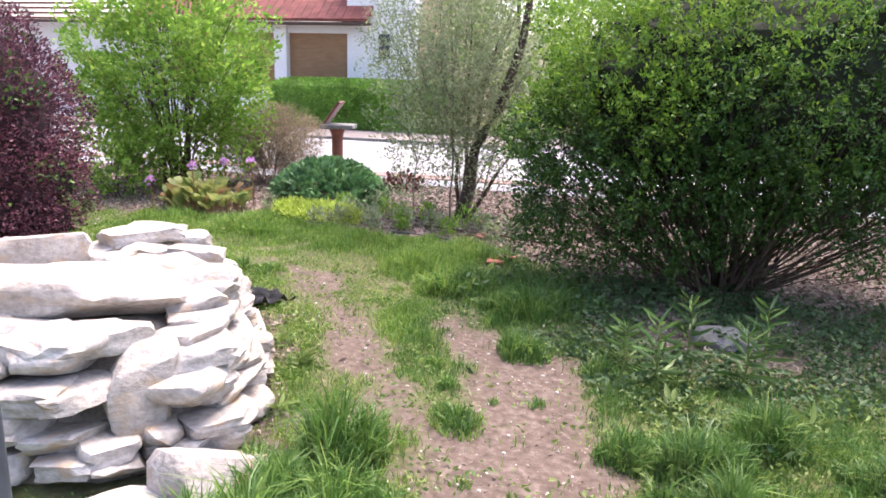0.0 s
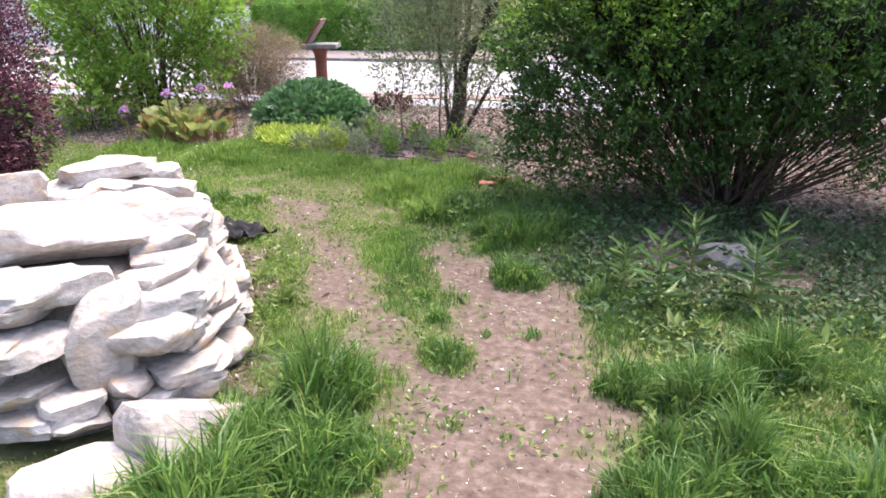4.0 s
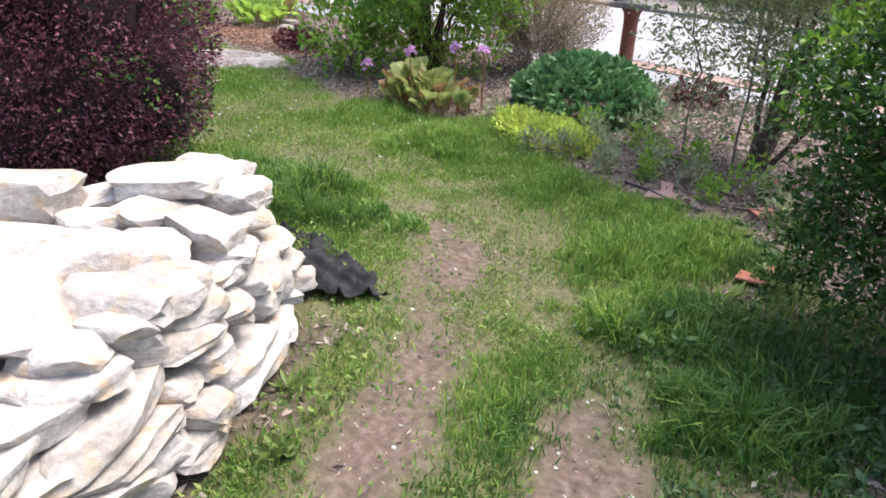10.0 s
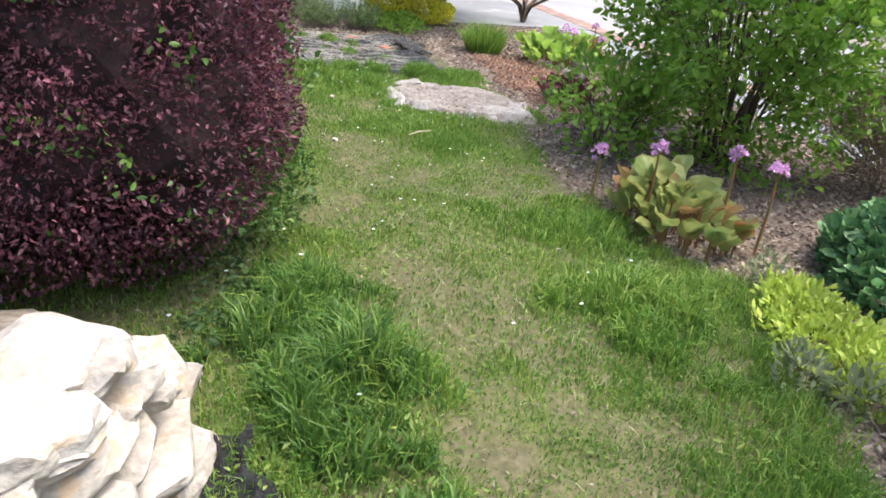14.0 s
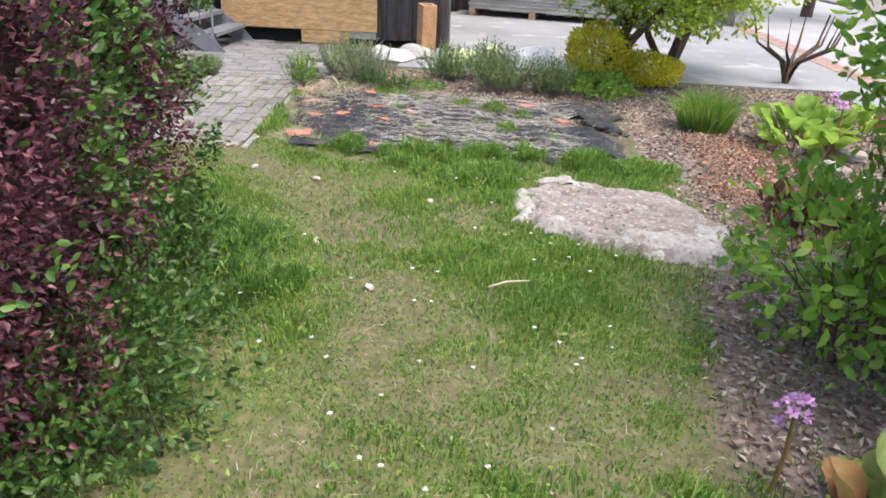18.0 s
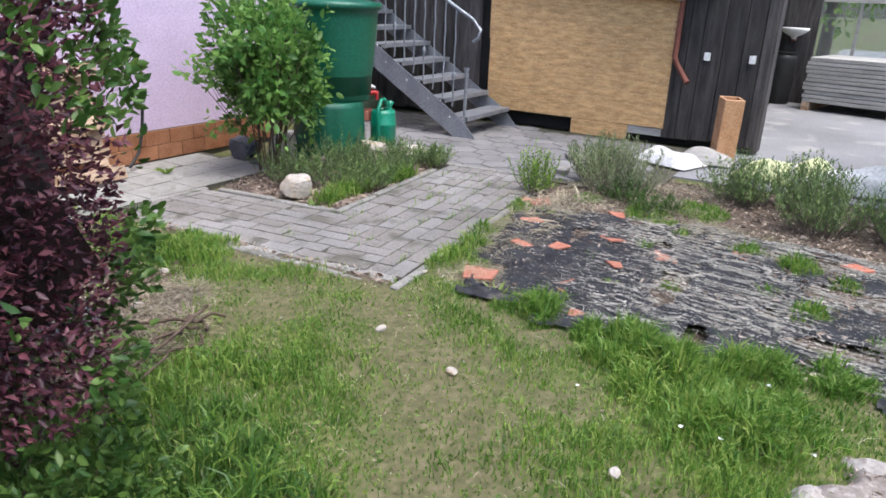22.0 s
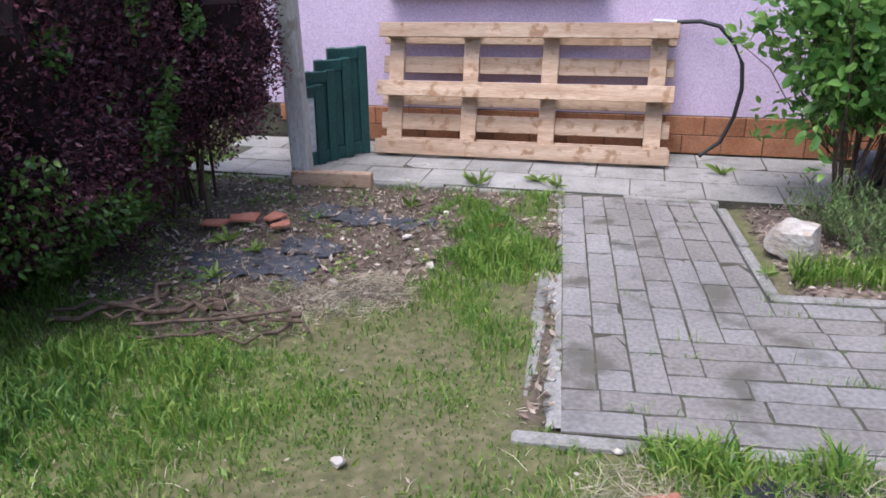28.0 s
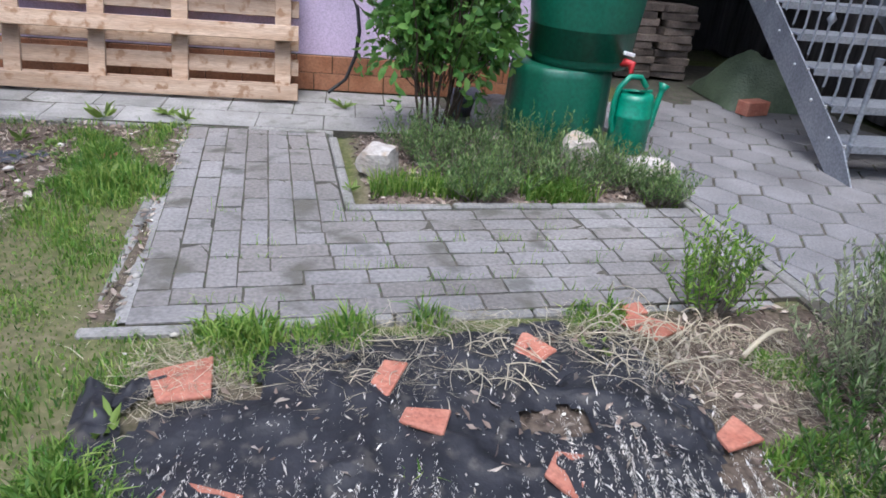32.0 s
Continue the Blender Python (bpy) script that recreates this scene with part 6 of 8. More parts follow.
# rocks of the inner bed
sandy_rock = surface("sandy_rock", (0.24, 0.20, 0.17), (0.38, 0.34, 0.30), 9, 60, 0.95, 0.6)
for k, (x, y, sx, sy, sz, rz, mat) in enumerate(((-8.34, 2.02, 0.22, 0.16, 0.17, -25, limestone), (-9.12, 1.2, 0.3, 0.24, 0.26, 10, limestone), (-9.5, 1.86, 0.34, 0.22, 0.24, 60, limestone), (-9.0, 0.85, 0.34, 0.26, 0.2, 20, slate_grey),
                                                 (-9.05, 1.62, 0.28, 0.2, 0.14, 70, grey_bark), (-9.82, 2.08, 0.3, 0.24, 0.16, 15, limestone), (0.95, 4.22, 0.36, 0.24, 0.11, 20, kerb_concrete), (-7.65, 7.75, 0.24, 0.16, 0.09, 30, sandy_rock), (-8.0, 8.0, 0.2, 0.16, 0.09, 80, sandy_rock))):
    bm = rough_stone(sx, sy, sz, 300 + k)
    bmesh.ops.transform(bm, matrix=pose(x, y, sz * 0.36, 0, 0, rz), verts=bm.verts)
    ob = part("garden_rock", bm, mat, None, "", True)
    ob.data.set_sharp_from_angle(angle=radians(28))
    tagged(ob, "rough pale garden rock set in the bed" if mat is limestone else "grey garden rock lying in the bed", "rock", "garden rocks")

shrub("rose_bush", "leafy green rose bush against the house wall", (-8.69, 1.42), 0.52, 0.44, 0.25, 1.42, 5200, 0.062, rose_mat, bark, 16, 2.0, 0.12, 0.45, 3.2, 0.38, 0.55, 0.010, 0.16, 0.25, 0.15, 110, 171)
for k, (x, y, r, h) in enumerate(((-8.75, 2.0, 0.28, 0.24), (-9.05, 2.1, 0.3, 0.27), (-9.4, 2.1, 0.3, 0.25), (-9.15, 1.75, 0.3, 0.32), (-9.65, 2.05, 0.26, 0.24), (-8.6, 1.75, 0.26, 0.28), (-9.35, 1.65, 0.28, 0.34), (-8.85, 2.3, 0.2, 0.16), (-9.8, 2.3, 0.16, 0.18))):
    sprigs("lavender_clump", "low bushy green lavender in the path bed", x, y, r * 1.1, h * 0.85 + 0.05, 90, lavender_mat, grey_bark, 181 + k, "lavender clumps", 0.028)
for k, (x, y, r, h, mat) in enumerate(((-9.95, 3.88, 0.36, 0.42, sage_mat), (-10.25, 3.66, 0.26, 0.36, lavender_mat), (-9.54, 3.38, 0.16, 0.33, lavender_mat), (-10.25, 4.75, 0.26, 0.36, lavender_mat), (-9.85, 5.35, 0.32, 0.42, lavender_mat), (-9.85, 5.85, 0.26, 0.34, lavender_mat),
                                       (-10.4, 5.2, 0.25, 0.4, lavender_mat), (-9.75, 4.05, 0.2, 0.16, green_mix_mat), (-9.55, 4.3, 0.18, 0.12, green_mix_mat))):
    sprigs("lavender_bush", "woody lavender bush at the end of the bed", x, y, r * 1.15, h + 0.04, 130 if r > 0.2 else 60 if k == 2 else 34, fresh_mat if k == 2 else mat, grey_bark, 191 + k, "lavender bushes", 0.034)

for k, (x, y, r, h) in enumerate(((-9.42, 3.82, 0.3, 0.16), (-9.85, 3.85, 0.34, 0.26), (-9.62, 4.45, 0.3, 0.2), (-9.25, 4.75, 0.26, 0.14), (-10.05, 4.35, 0.36, 0.26), (-8.62, 3.68, 0.24, 0.08), (-8.25, 3.74, 0.26, 0.09), (-7.72, 3.82, 0.2, 0.09), (-9.05, 3.66, 0.24, 0.1), (-6.3, 3.02, 0.24, 0.09), (-6.62, 2.82, 0.2, 0.06))):
    tr = np.random.default_rng(1200 + k)
    m = 1400
    a, q = tr.random(m) * 6.283, np.sqrt(tr.random(m))
    p = np.column_stack((x + r * q * np.cos(a), y + r * q * np.sin(a), 0.008 + h * 0.55 * (1 - q) * tr.random(m)))
    d = np.column_stack((tr.normal(size=m), tr.normal(size=m), tr.normal(size=m) * 0.22 + 0.08))
    v, f = leaves_np(p, d, 0.025 + 0.08 * tr.random(m) ** 2, 0.022, 0.02, tr)
    tagged(put("dry_grass_clump", mesh_np("dry_grass_clump", v, f, straw_mat)), "matted heap of dry straw-coloured grass", "grass", "dry grass clumps")

# black film bed with broken tiles
film = thing("weed_film", -8.4, 4.9, 0, "torn black weed film laid over the bed and littered with straw", "ground film")
fxs, fys = np.meshgrid(np.linspace(-9.55, -7.35, 110), np.linspace(3.6, 6.45, 140))
fxr, fyr = fxs.ravel(), fys.ravel()
wob = (vnoise(np.column_stack((fxr, fyr)), 3, 61) - 0.5) * 0.26 + (vnoise(np.column_stack((fxr, fyr)), 9, 66) - 0.5) * 0.12
fin = sdist(PLAST, fxr, fyr) + wob
fold = np.abs(np.sin((fxr * 0.97 - fyr * 0.16) * 20 + vnoise(np.column_stack((fxr, fyr)), 2.1, 62) * 9)) ** 3 * vnoise(np.column_stack((fxr, fyr)), 2.6, 67)
fz = 0.012 + 0.02 * fold + 0.035 * np.clip(1 - np.abs(2 * vnoise(np.column_stack((fxr, fyr)), 6.5, 68) - 1) * 1.3, 0, 1) ** 3 * vnoise(np.column_stack((fxr, fyr)), 2.0, 69) + 0.03 * (vnoise(np.column_stack((fxr, fyr)), 2.2, 63) - 0.4)
fi = (np.arange(139)[:, None] * 110 + np.arange(109)[None]).ravel()
quad = np.column_stack((fi, fi + 1, fi + 111, fi + 110))
torn = vnoise(np.column_stack((fxr, fyr)), 4.2, 64) - 0.12 * np.clip((fyr - 4.6), 0, 1)
fz = 0.008 + (fz - 0.008 + 0.045 * np.exp(-((fyr - 6.08 - 0.08 * (fxr + 8.4)) / 0.13) ** 2) * (0.5 + vnoise(np.column_stack((fxr, fyr)), 3.2, 71))) * np.clip(-fin / 0.12, 0, 1)
FILM_Z = fz.reshape(140, 110)


def film_z(x, y):
    return FILM_Z[np.clip(np.rint((y - 3.6) / 2.85 * 139), 0, 139).astype(int), np.clip(np.rint((x + 9.55) / 2.2 * 109), 0, 109).astype(int)]


keep = (fin[quad] < 0.02).all(1) & (torn[quad] > 0.21).all(1)
fband = np.digitize(fyr[quad[:, 0]] - 0.35 * (fxr[quad[:, 0]] + 8.4) + 0.3 * wob[quad[:, 0]], (4.45, 5.3))
for j in range(3):
    qk = quad[keep & (fband == j)]
    used, inv = np.unique(qk, return_inverse=True)
    put("sheet", mesh_np("sheet", np.column_stack((fxr, fyr, fz))[used], inv.reshape(-1, 4), black_film, True), film)
# low folds along its torn edge: middle line, width
for x0, y0, x1, y1, wide, bow in ((-7.47, 3.86, -7.52, 4.2, 0.11, 0.03), (-7.56, 3.98, -7.66, 3.84, 0.09, 0.02), (-8.13, 3.77, -8.30, 3.71, 0.055, 0.02), (-8.72, 3.60, -8.93, 3.55, 0.075, 0.0), (-9.06, 3.58, -8.80, 3.90, 0.06, 0.02),
                                  (-9.09, 3.72, -9.04, 3.95, 0.04, -0.02), (-9.14, 3.9, -9.2, 4.2, 0.07, 0.03), (-8.98, 6.22, -8.3, 6.34, 0.12, -0.05), (-7.62, 6.28, -7.44, 6.1, 0.1, 0.03)):
    n_u, n_w = 40, 13
    U, W = np.meshgrid(np.linspace(0, 1, n_u), np.linspace(-1, 1, n_w), indexing="ij")
    u, w = U.ravel(), W.ravel()
    ln = math.hypot(x1 - x0, y1 - y0)
    ex, ey = (x1 - x0) / ln, (y1 - y0) / ln
    uv = np.column_stack((u * ln, w * wide)) + [x0, y0]
    half = wide * (0.35 + 0.65 * np.sin(np.pi * np.clip(u, 0.03, 0.97)) ** 0.6) * (0.6 + 0.8 * vnoise(uv[:, :1] * [1, 0], 11, 303)) * 0.5
    side = w * half + bow * np.sin(np.pi * u) + 0.03 * (vnoise(uv, 9, 304) - 0.5)
    wz = 0.012 + (0.010 + 0.022 * vnoise(uv, 15, 305)) * np.clip(1 - w ** 2, 0, 1) * (wide / 0.1) ** 0.5 + 0.016 * (vnoise(uv, 34, 306) - 0.5)
    fi = (np.arange(n_u - 1)[:, None] * n_w + np.arange(n_w - 1)[None]).ravel()
    put("crumpled_edge", mesh_np("crumpled_edge", np.column_stack((x0 + ex * u * ln - ey * side, y0 + ey * u * ln + ex * side, wz)), np.column_stack((fi, fi + n_w, fi + n_w + 1, fi + 1)), black_film), film)
TILES = [(-7.73, 3.865, 0.25, 0.24, 25), (-8.29, 3.86, 0.1, 0.26, -21), (-8.39, 4.04, 0.18, 0.14, -10), (-8.74, 4.26, 0.16, 0.24, -20), (-7.83, 4.32, 0.24, 0.14, -20), (-7.54, 4.49, 0.17, 0.14, 10), (-8.3, 4.42, 0.14, 0.1, 40),
         (-8.6, 4.62, 0.26, 0.16, 15), (-8.79, 3.69, 0.2, 0.17, 60), (-9.24, 3.57, 0.27, 0.17, -32), (-9.23, 3.44, 0.14, 0.1, 20), (-9.27, 4.13, 0.2, 0.14, 35), (-8.9, 5.0, 0.18, 0.14, 10), (-9.1, 5.6, 0.2, 0.14, 60), (-8.6, 5.9, 0.2, 0.15, 30), (-7.75, 5.9, 0.2, 0.12, 10)]
TILES += [(-1.46, 6.24, 0.26, 0.1, -62), (-1.43, 6.08, 0.26, 0.16, 40), (-0.91, 6.3, 0.24, 0.16, 75), (-1.03, 6.9, 0.22, 0.16, -20), (-0.55, 5.62, 0.2, 0.14, 10), (-0.6, 5.45, 0.2, 0.12, 20), (-7.0, 2.02, 0.14, 0.08, 20), (-5.72, 2.15, 0.2, 0.15, 30), (-5.86, 2.1, 0.18, 0.14, 80), (-5.6, 2.25, 0.17, 0.12, 10), (-5.95, 2.2, 0.14, 0.1, 50)]
for k, (x, y, a, b, rz) in enumerate(TILES):
    tr = random.Random(500 + k)
    a, b = a * 0.79, b * 0.79
    bm = bmesh.new()
    cs = [(-a / 2, -b / 2), (a / 2 * tr.uniform(0.6, 1), -b / 2 * tr.uniform(0.7, 1)), (a / 2, b / 2 * tr.uniform(0.1, 1)), (-a / 2 * tr.uniform(0.2, 0.9), b / 2)]
    lo = [bm.verts.new((px, py, 0)) for px, py in cs]
    hi = [bm.verts.new((px, py, 0.013)) for px, py in cs]
    bm.faces.new(lo[::-1])
    bm.faces.new(hi)
    for j in range(4):
        bm.faces.new((lo[j], lo[(j + 1) % 4], hi[(j + 1) % 4], hi[j]))
    bmesh.ops.bevel(bm, geom=bm.edges[:], offset=0.003, segments=1, affect="EDGES")
    bmesh.ops.transform(bm, matrix=pose(x, y, 0.016, tr.uniform(-3, 3), tr.uniform(-3, 3), rz), verts=bm.verts)
    ob = part("broken_tile", bm, brick_edge if k in (16, 17) else terracotta)
    tagged(ob, "broken orange clay roof tile lying on the black film" if k < 16 else "broken orange clay roof tile lying on the soil", "tile", "broken tiles")

# bare bed by the house: slate pieces, uprooted vine
for k, (x, y, a, b) in enumerate(((-6.3, 1.95, 0.66, 0.3), (-5.98, 2.65, 0.56, 0.36), (-6.2, 2.38, 0.34, 0.2))):
    qx, qy = np.meshgrid(np.linspace(-1.2, 1.2, 60), np.linspace(-1.2, 1.2, 40))
    wx, wy = x + qx.ravel() * a / 2, y + qy.ravel() * b / 2
    wxy = np.column_stack((wx, wy))
    inside = np.hypot(qx.ravel(), qy.ravel()) + 1.1 * (vnoise(wxy, 7, 610 + k) - 0.5) + 0.7 * (vnoise(wxy, 22, 611 + k) - 0.5) < 0.92
    qi = (np.arange(39)[:, None] * 60 + np.arange(59)[None]).ravel()
    qf = np.column_stack((qi, qi + 1, qi + 61, qi + 60))
    qf = qf[inside[qf].all(1)]
    used, inv = np.unique(qf, return_inverse=True)
    wz = ground_z(wx, wy) + 0.009 + 0.006 * vnoise(wxy, 16, 612)
    ob = put("film_scrap", mesh_np("film_scrap", np.column_stack((wx, wy, wz))[used], inv.reshape(-1, 4), blue_film, True))
    tagged(ob, "ragged blue-grey scrap of weed film on the bare bed", "ground film", "film scraps")
vine = thing("uprooted_vine", -6.05, 3.2, 0, "heap of uprooted woody brown vine stems", "vine")
vr = np.random.default_rng(701)
for k in range(13):
    c = np.array([-6.05, 3.2, 0.05]) + vr.normal(size=3) * [0.16, 0.07, 0.02]
    a = vr.normal() * 1.0
    d = np.array([math.cos(a), math.sin(a) * 0.6, 0.0])
    t = np.linspace(-0.16, 0.16, 7)[:, None]
    pts = c + d * t * (0.5 + vr.random()) + np.cumsum(vr.normal(size=(7, 3)) * [0.035, 0.035, 0.012], 0)
    pts[:, 2] = np.maximum(pts[:, 2], 0.012)
    v, f = tube_np(pts, 0.009 * (0.4 + vr.random()), 6)
    put("stem", mesh_np("stem", v, f, bark, True), vine)

# flat limestone slabs in the lawn
sandy_stone = surface("sandy_stone", (0.13, 0.105, 0.09), (0.27, 0.235, 0.21), 12, 70, 0.95, 0.7, spot=(0.34, 0.31, 0.285))
pale_rock = surface("pale_rock", (0.27, 0.245, 0.225), (0.42, 0.39, 0.36), 11, 50, 0.95, 0.7, spot=(0.2, 0.17, 0.145))
flat = thing("limestone_slab", -6.4, 6.1, 0, "flat pale limestone rock level with the lawn under dry litter", "stone slab")
rx_, ry_ = np.meshgrid(np.linspace(-7.25, -5.75, 90), np.linspace(5.35, 6.85, 90))
rx_, ry_ = rx_.ravel(), ry_.ravel()
rxy = np.column_stack((rx_, ry_))
inner = -sdist(SLAB, rx_, ry_) + 0.16 * (vnoise(rxy, 4.5, 91) - 0.5) + 0.06 * (vnoise(rxy, 14, 92) - 0.5)
rim = np.exp(-((inner - 0.1) / 0.09) ** 2) * (vnoise(rxy, 2.6, 93) > 0.42)
rz_ = -0.055 + 0.06 * np.clip(inner / 0.08, 0, 1) + 0.03 * rim * vnoise(rxy, 7, 94) + 0.018 * vnoise(rxy, 5, 95) + 0.008 * vnoise(rxy, 24, 96)
ri = (np.arange(89)[:, None] * 90 + np.arange(89)[None]).ravel()
rq = np.column_stack((ri, ri + 1, ri + 91, ri + 90))
rq = rq[(inner[rq] > -0.03).all(1)]
used, inv = np.unique(rq, return_inverse=True)
put("slab", mesh_np("slab", np.column_stack((rx_, ry_, rz_))[used], inv.reshape(-1, 4), sandy_stone, True), flat)
for k, (x, y, a, b, rz) in enumerate(((-6.16, 5.66, 0.5, 0.22, -50), (-6.05, 6.3, 0.56, 0.34, 80), (-6.55, 5.53, 0.6, 0.16, -6), (-6.2, 6.62, 0.36, 0.24, 40), (-6.98, 5.75, 0.4, 0.18, 70))):
    ca, sa = math.cos(radians(rz)), math.sin(radians(rz))
    lx0, ly0 = (rx_ - x) * ca + (ry_ - y) * sa, (ry_ - y) * ca - (rx_ - x) * sa
    d = np.hypot(lx0 / a * 2, ly0 / b * 2) + 0.9 * (vnoise(rxy, 8, 720 + k) - 0.5) + 0.4 * (vnoise(rxy, 22, 730 + k) - 0.5)
    oz = rz_ - 0.006 + 0.032 * np.clip((1.05 - d) * 2.0, 0, 1) * (0.6 + 0.8 * vnoise(rxy, 11, 740 + k)) + 0.010 * (vnoise(rxy, 30, 97) - 0.5)
    oq = np.column_stack((ri, ri + 1, ri + 91, ri + 90))
    oq = oq[((d[oq] < 1.1) & (inner[oq] > 0.0)).all(1)]
    used, inv = np.unique(oq, return_inverse=True)
    put("outcrop", mesh_np("outcrop", np.column_stack((rx_, ry_, oz))[used], inv.reshape(-1, 4), pale_rock, False), flat, "pale worn crown of the rock")

# sign on its post by the road
sign = thing("sign_stand", -3.57, 9.2, 0, "small rusty post with a pale shelf and a tilted red-edged board", "sign")
pipe("post", [(-3.57, 9.2, -0.05), (-3.57, 9.2, 0.3), (-3.57, 9.2, 0.52), (-3.57, 9.2, 0.6), (-3.57, 9.2, 0.66)], [0.075, 0.075, 0.075, 0.085, 0.12], rusty_red, sign, "", 12)
part("shelf", box(-0.22, 0.22, -0.17, 0.17, 0, 0.06, 0.01, None, pose(-3.55, 9.2, 0.66, 0, 0, 12)), kerb_concrete, sign, "weathered pale shelf")
bm = box(-0.014, 0.014, -0.17, 0.17, 0, 0.40, 0.004, None, pose(-3.75, 9.18, 0.69, 0, 36, 12))
bd = part("board", bm, rusty_red, sign, "red-edged tilted board")
part("board_face", box(0.015, 0.019, -0.15, 0.15, 0.02, 0.38, 0.0, None, pose(-3.75, 9.18, 0.69, 0, 36, 12)), pink_concrete, bd)

# concrete ring planter and steel post at the start of the walk
ring = thing("concrete_planter", 1.335, 1.40, 0, "round pinkish washed-concrete planter ring", "planter")
bm = lathe([(0.42, -0.02)] + [(0.42, 0.03 * k) for k in range(1, 16)] + [(0.42, 0.47), (0.412, 0.505), (0.39, 0.517), (0.36, 0.52), (0.33, 0.517), (0.31, 0.505)] + [(0.295, 0.48 - 0.03 * k) for k in range(9)], 1.335, 1.40, 110)
rv = np.array([w.co[:] for w in bm.verts])
rd = vnoise(rv, 38, 5) * 0.6 + vnoise(rv, 75, 6) * 0.5 - 0.55
for w, dd in zip(bm.verts, rd):
    w.co += Vector((w.co.x - 1.335, w.co.y - 1.40, 0.25)).normalized() * dd * 0.012
part("ring", bm, pink_concrete, ring, "", True)
part("soil", lathe([(0.30, 0.24), (0.15, 0.25), (0.0, 0.25)], 1.335, 1.40, 24), core_soil, ring)
steel = thing("steel_post", -0.245, 0.735, 0, "dark grey steel post beside the garden path", "post")
part("post", lathe([(0.055, -0.05), (0.055, 2.4), (0.0, 2.41)], -0.245, 0.735, 20), dark_steel, steel, "", True)
part("base_plate", box(-0.335, -0.155, 0.645, 0.825, -0.02, 0.012, 0.003), dark_steel, steel)

# west end: flue block, sheets, paving slabs, timber pack, basin, greenhouse
tan_clay = surface("tan_clay", (0.42, 0.22, 0.11), (0.54, 0.32, 0.18), 8, 60, 0.85, 0.3)
flue = thing("clay_flue_block", -11.75, 4.35, 0, "hollow orange clay flue block standing on end", "flue block")
m = pose(-11.75, 4.35, 0.0, 0, 3, 25)
for q in ((-0.11, -0.085, -0.09, 0.09, 0, 0.62), (0.085, 0.11, -0.09, 0.09, 0, 0.62), (-0.085, 0.085, -0.09, -0.068, 0, 0.62), (-0.085, 0.085, 0.068, 0.09, 0, 0.62)):
    part("wall", box(*q, 0.004, None, m), tan_clay, flue)
part("inner_liner", box(-0.012, 0.012, -0.067, 0.067, 0.01, 0.60, 0.003, None, m), white_paint, flue)
for k, (x, y, a, b, rz, mat) in enumerate(((-11.35, 3.95, 0.6, 0.4, 20, white_sheet), (-11.6, 4.25, 0.5, 0.35, -10, grey_wood), (-11.35, 5.0, 0.9, 0.5, 5, yellow_sheet), (-11.25, 5.6, 0.9, 0.45, -12, white_sheet), (-11.3, 5.2, 0.7, 0.45, 10, white_sheet))):
    n = 14
    sx, sy = np.meshgrid(np.linspace(-1, 1, n), np.linspace(-1, 1, n))
    ca, sa = math.cos(radians(rz)), math.sin(radians(rz))
    px, py = sx.ravel() * a / 2, sy.ravel() * b / 2
    wx, wy = x + px * sa + py * ca, y + px * ca - py * sa
    wz = 0.02 + (0.10 if k < 2 else 0.17) * np.clip(1 - (sx.ravel() ** 4 + sy.ravel() ** 4), 0, 1) * (0.6 + 0.8 * vnoise(np.column_stack((wx, wy)), 5, k)) + 0.02 * k / 5
    si = (np.arange(n - 1)[:, None] * n + np.arange(n - 1)[None]).ravel()
    ob = put("plastic_sack", mesh_np("plastic_sack", np.column_stack((wx, wy, wz)), np.column_stack((si, si + 1, si + n + 1, si + n)), mat, True))
    tagged(ob, "white plastic sack lying at the edge of the yard" if mat is white_sheet else "pale crumpled sheet lying at the edge of the yard", "sack", "plastic sacks")
for k, (x, y, rz) in enumerate(((-10.30, 3.3, 12), (-10.9, 3.16, 30))):
    ob = part("concrete_block", box(-0.08, 0.08, -0.055, 0.055, 0, 0.045, 0.006, None, pose(x, y, 0.003, 0, 0, rz)), kerb_concrete)
    tagged(ob, "loose grey concrete block lying on the pavers", "block", "loose blocks")
pack = thing("timber_pack", -16.75, 4.55, 0, "big pack of weathered grey boards on bearers", "timber")
PACK = pose(-16.75, 4.55, 0, 0, 0, -13)
for r in range(11):
    for c in range(2):
        part("board", box(-0.6 * c - 0.57, -0.6 * c + random.uniform(-0.02, 0.01), random.uniform(0, 0.05), 3.3 + random.uniform(0, 0.1), 0.13 + r * 0.06, 0.182 + r * 0.06, 0.004, None, PACK), grey_wood, pack)
for yy in (0.04, 1.2, 2.6):
    part("bearer", box(-1.17, 0.0, yy, yy + 0.12, 0.0, 0.128, 0.006, None, PACK), pale_wood, pack)
basin = thing("wash_basin", -17.42, 4.25, 1.0, "white wash basin on the dark barn wall", "basin")
part("bowl", lathe([(0.03, 1.0), (0.05, 1.04), (0.12, 1.07), (0.2, 1.13), (0.215, 1.165), (0.2, 1.17), (0.11, 1.10), (0.0, 1.08)], -17.38, 4.25, 28), white_paint, basin, "", True)
part("bracket", box(-17.62, -17.36, 4.22, 4.28, 0.97, 1.01, 0.004), rusty_red, basin)
drum = thing("black_drum", -17.36, 4.17, 0, "black ribbed plastic drum in the dark recess", "drum")
rib = [(0.0, 0.0), (0.18, 0.0)] + [(0.19 + 0.012 * (j % 2), 0.02 + 0.06 * j) for j in range(13)] + [(0.17, 0.77), (0.0, 0.77)]
part("shell", lathe(rib, -17.36, 4.17, 28), rubber, drum, "", True)
part("lid", lathe([(0.0, 0.77), (0.185, 0.77), (0.19, 0.80), (0.0, 0.81)], -17.36, 4.17, 28), rubber, drum)
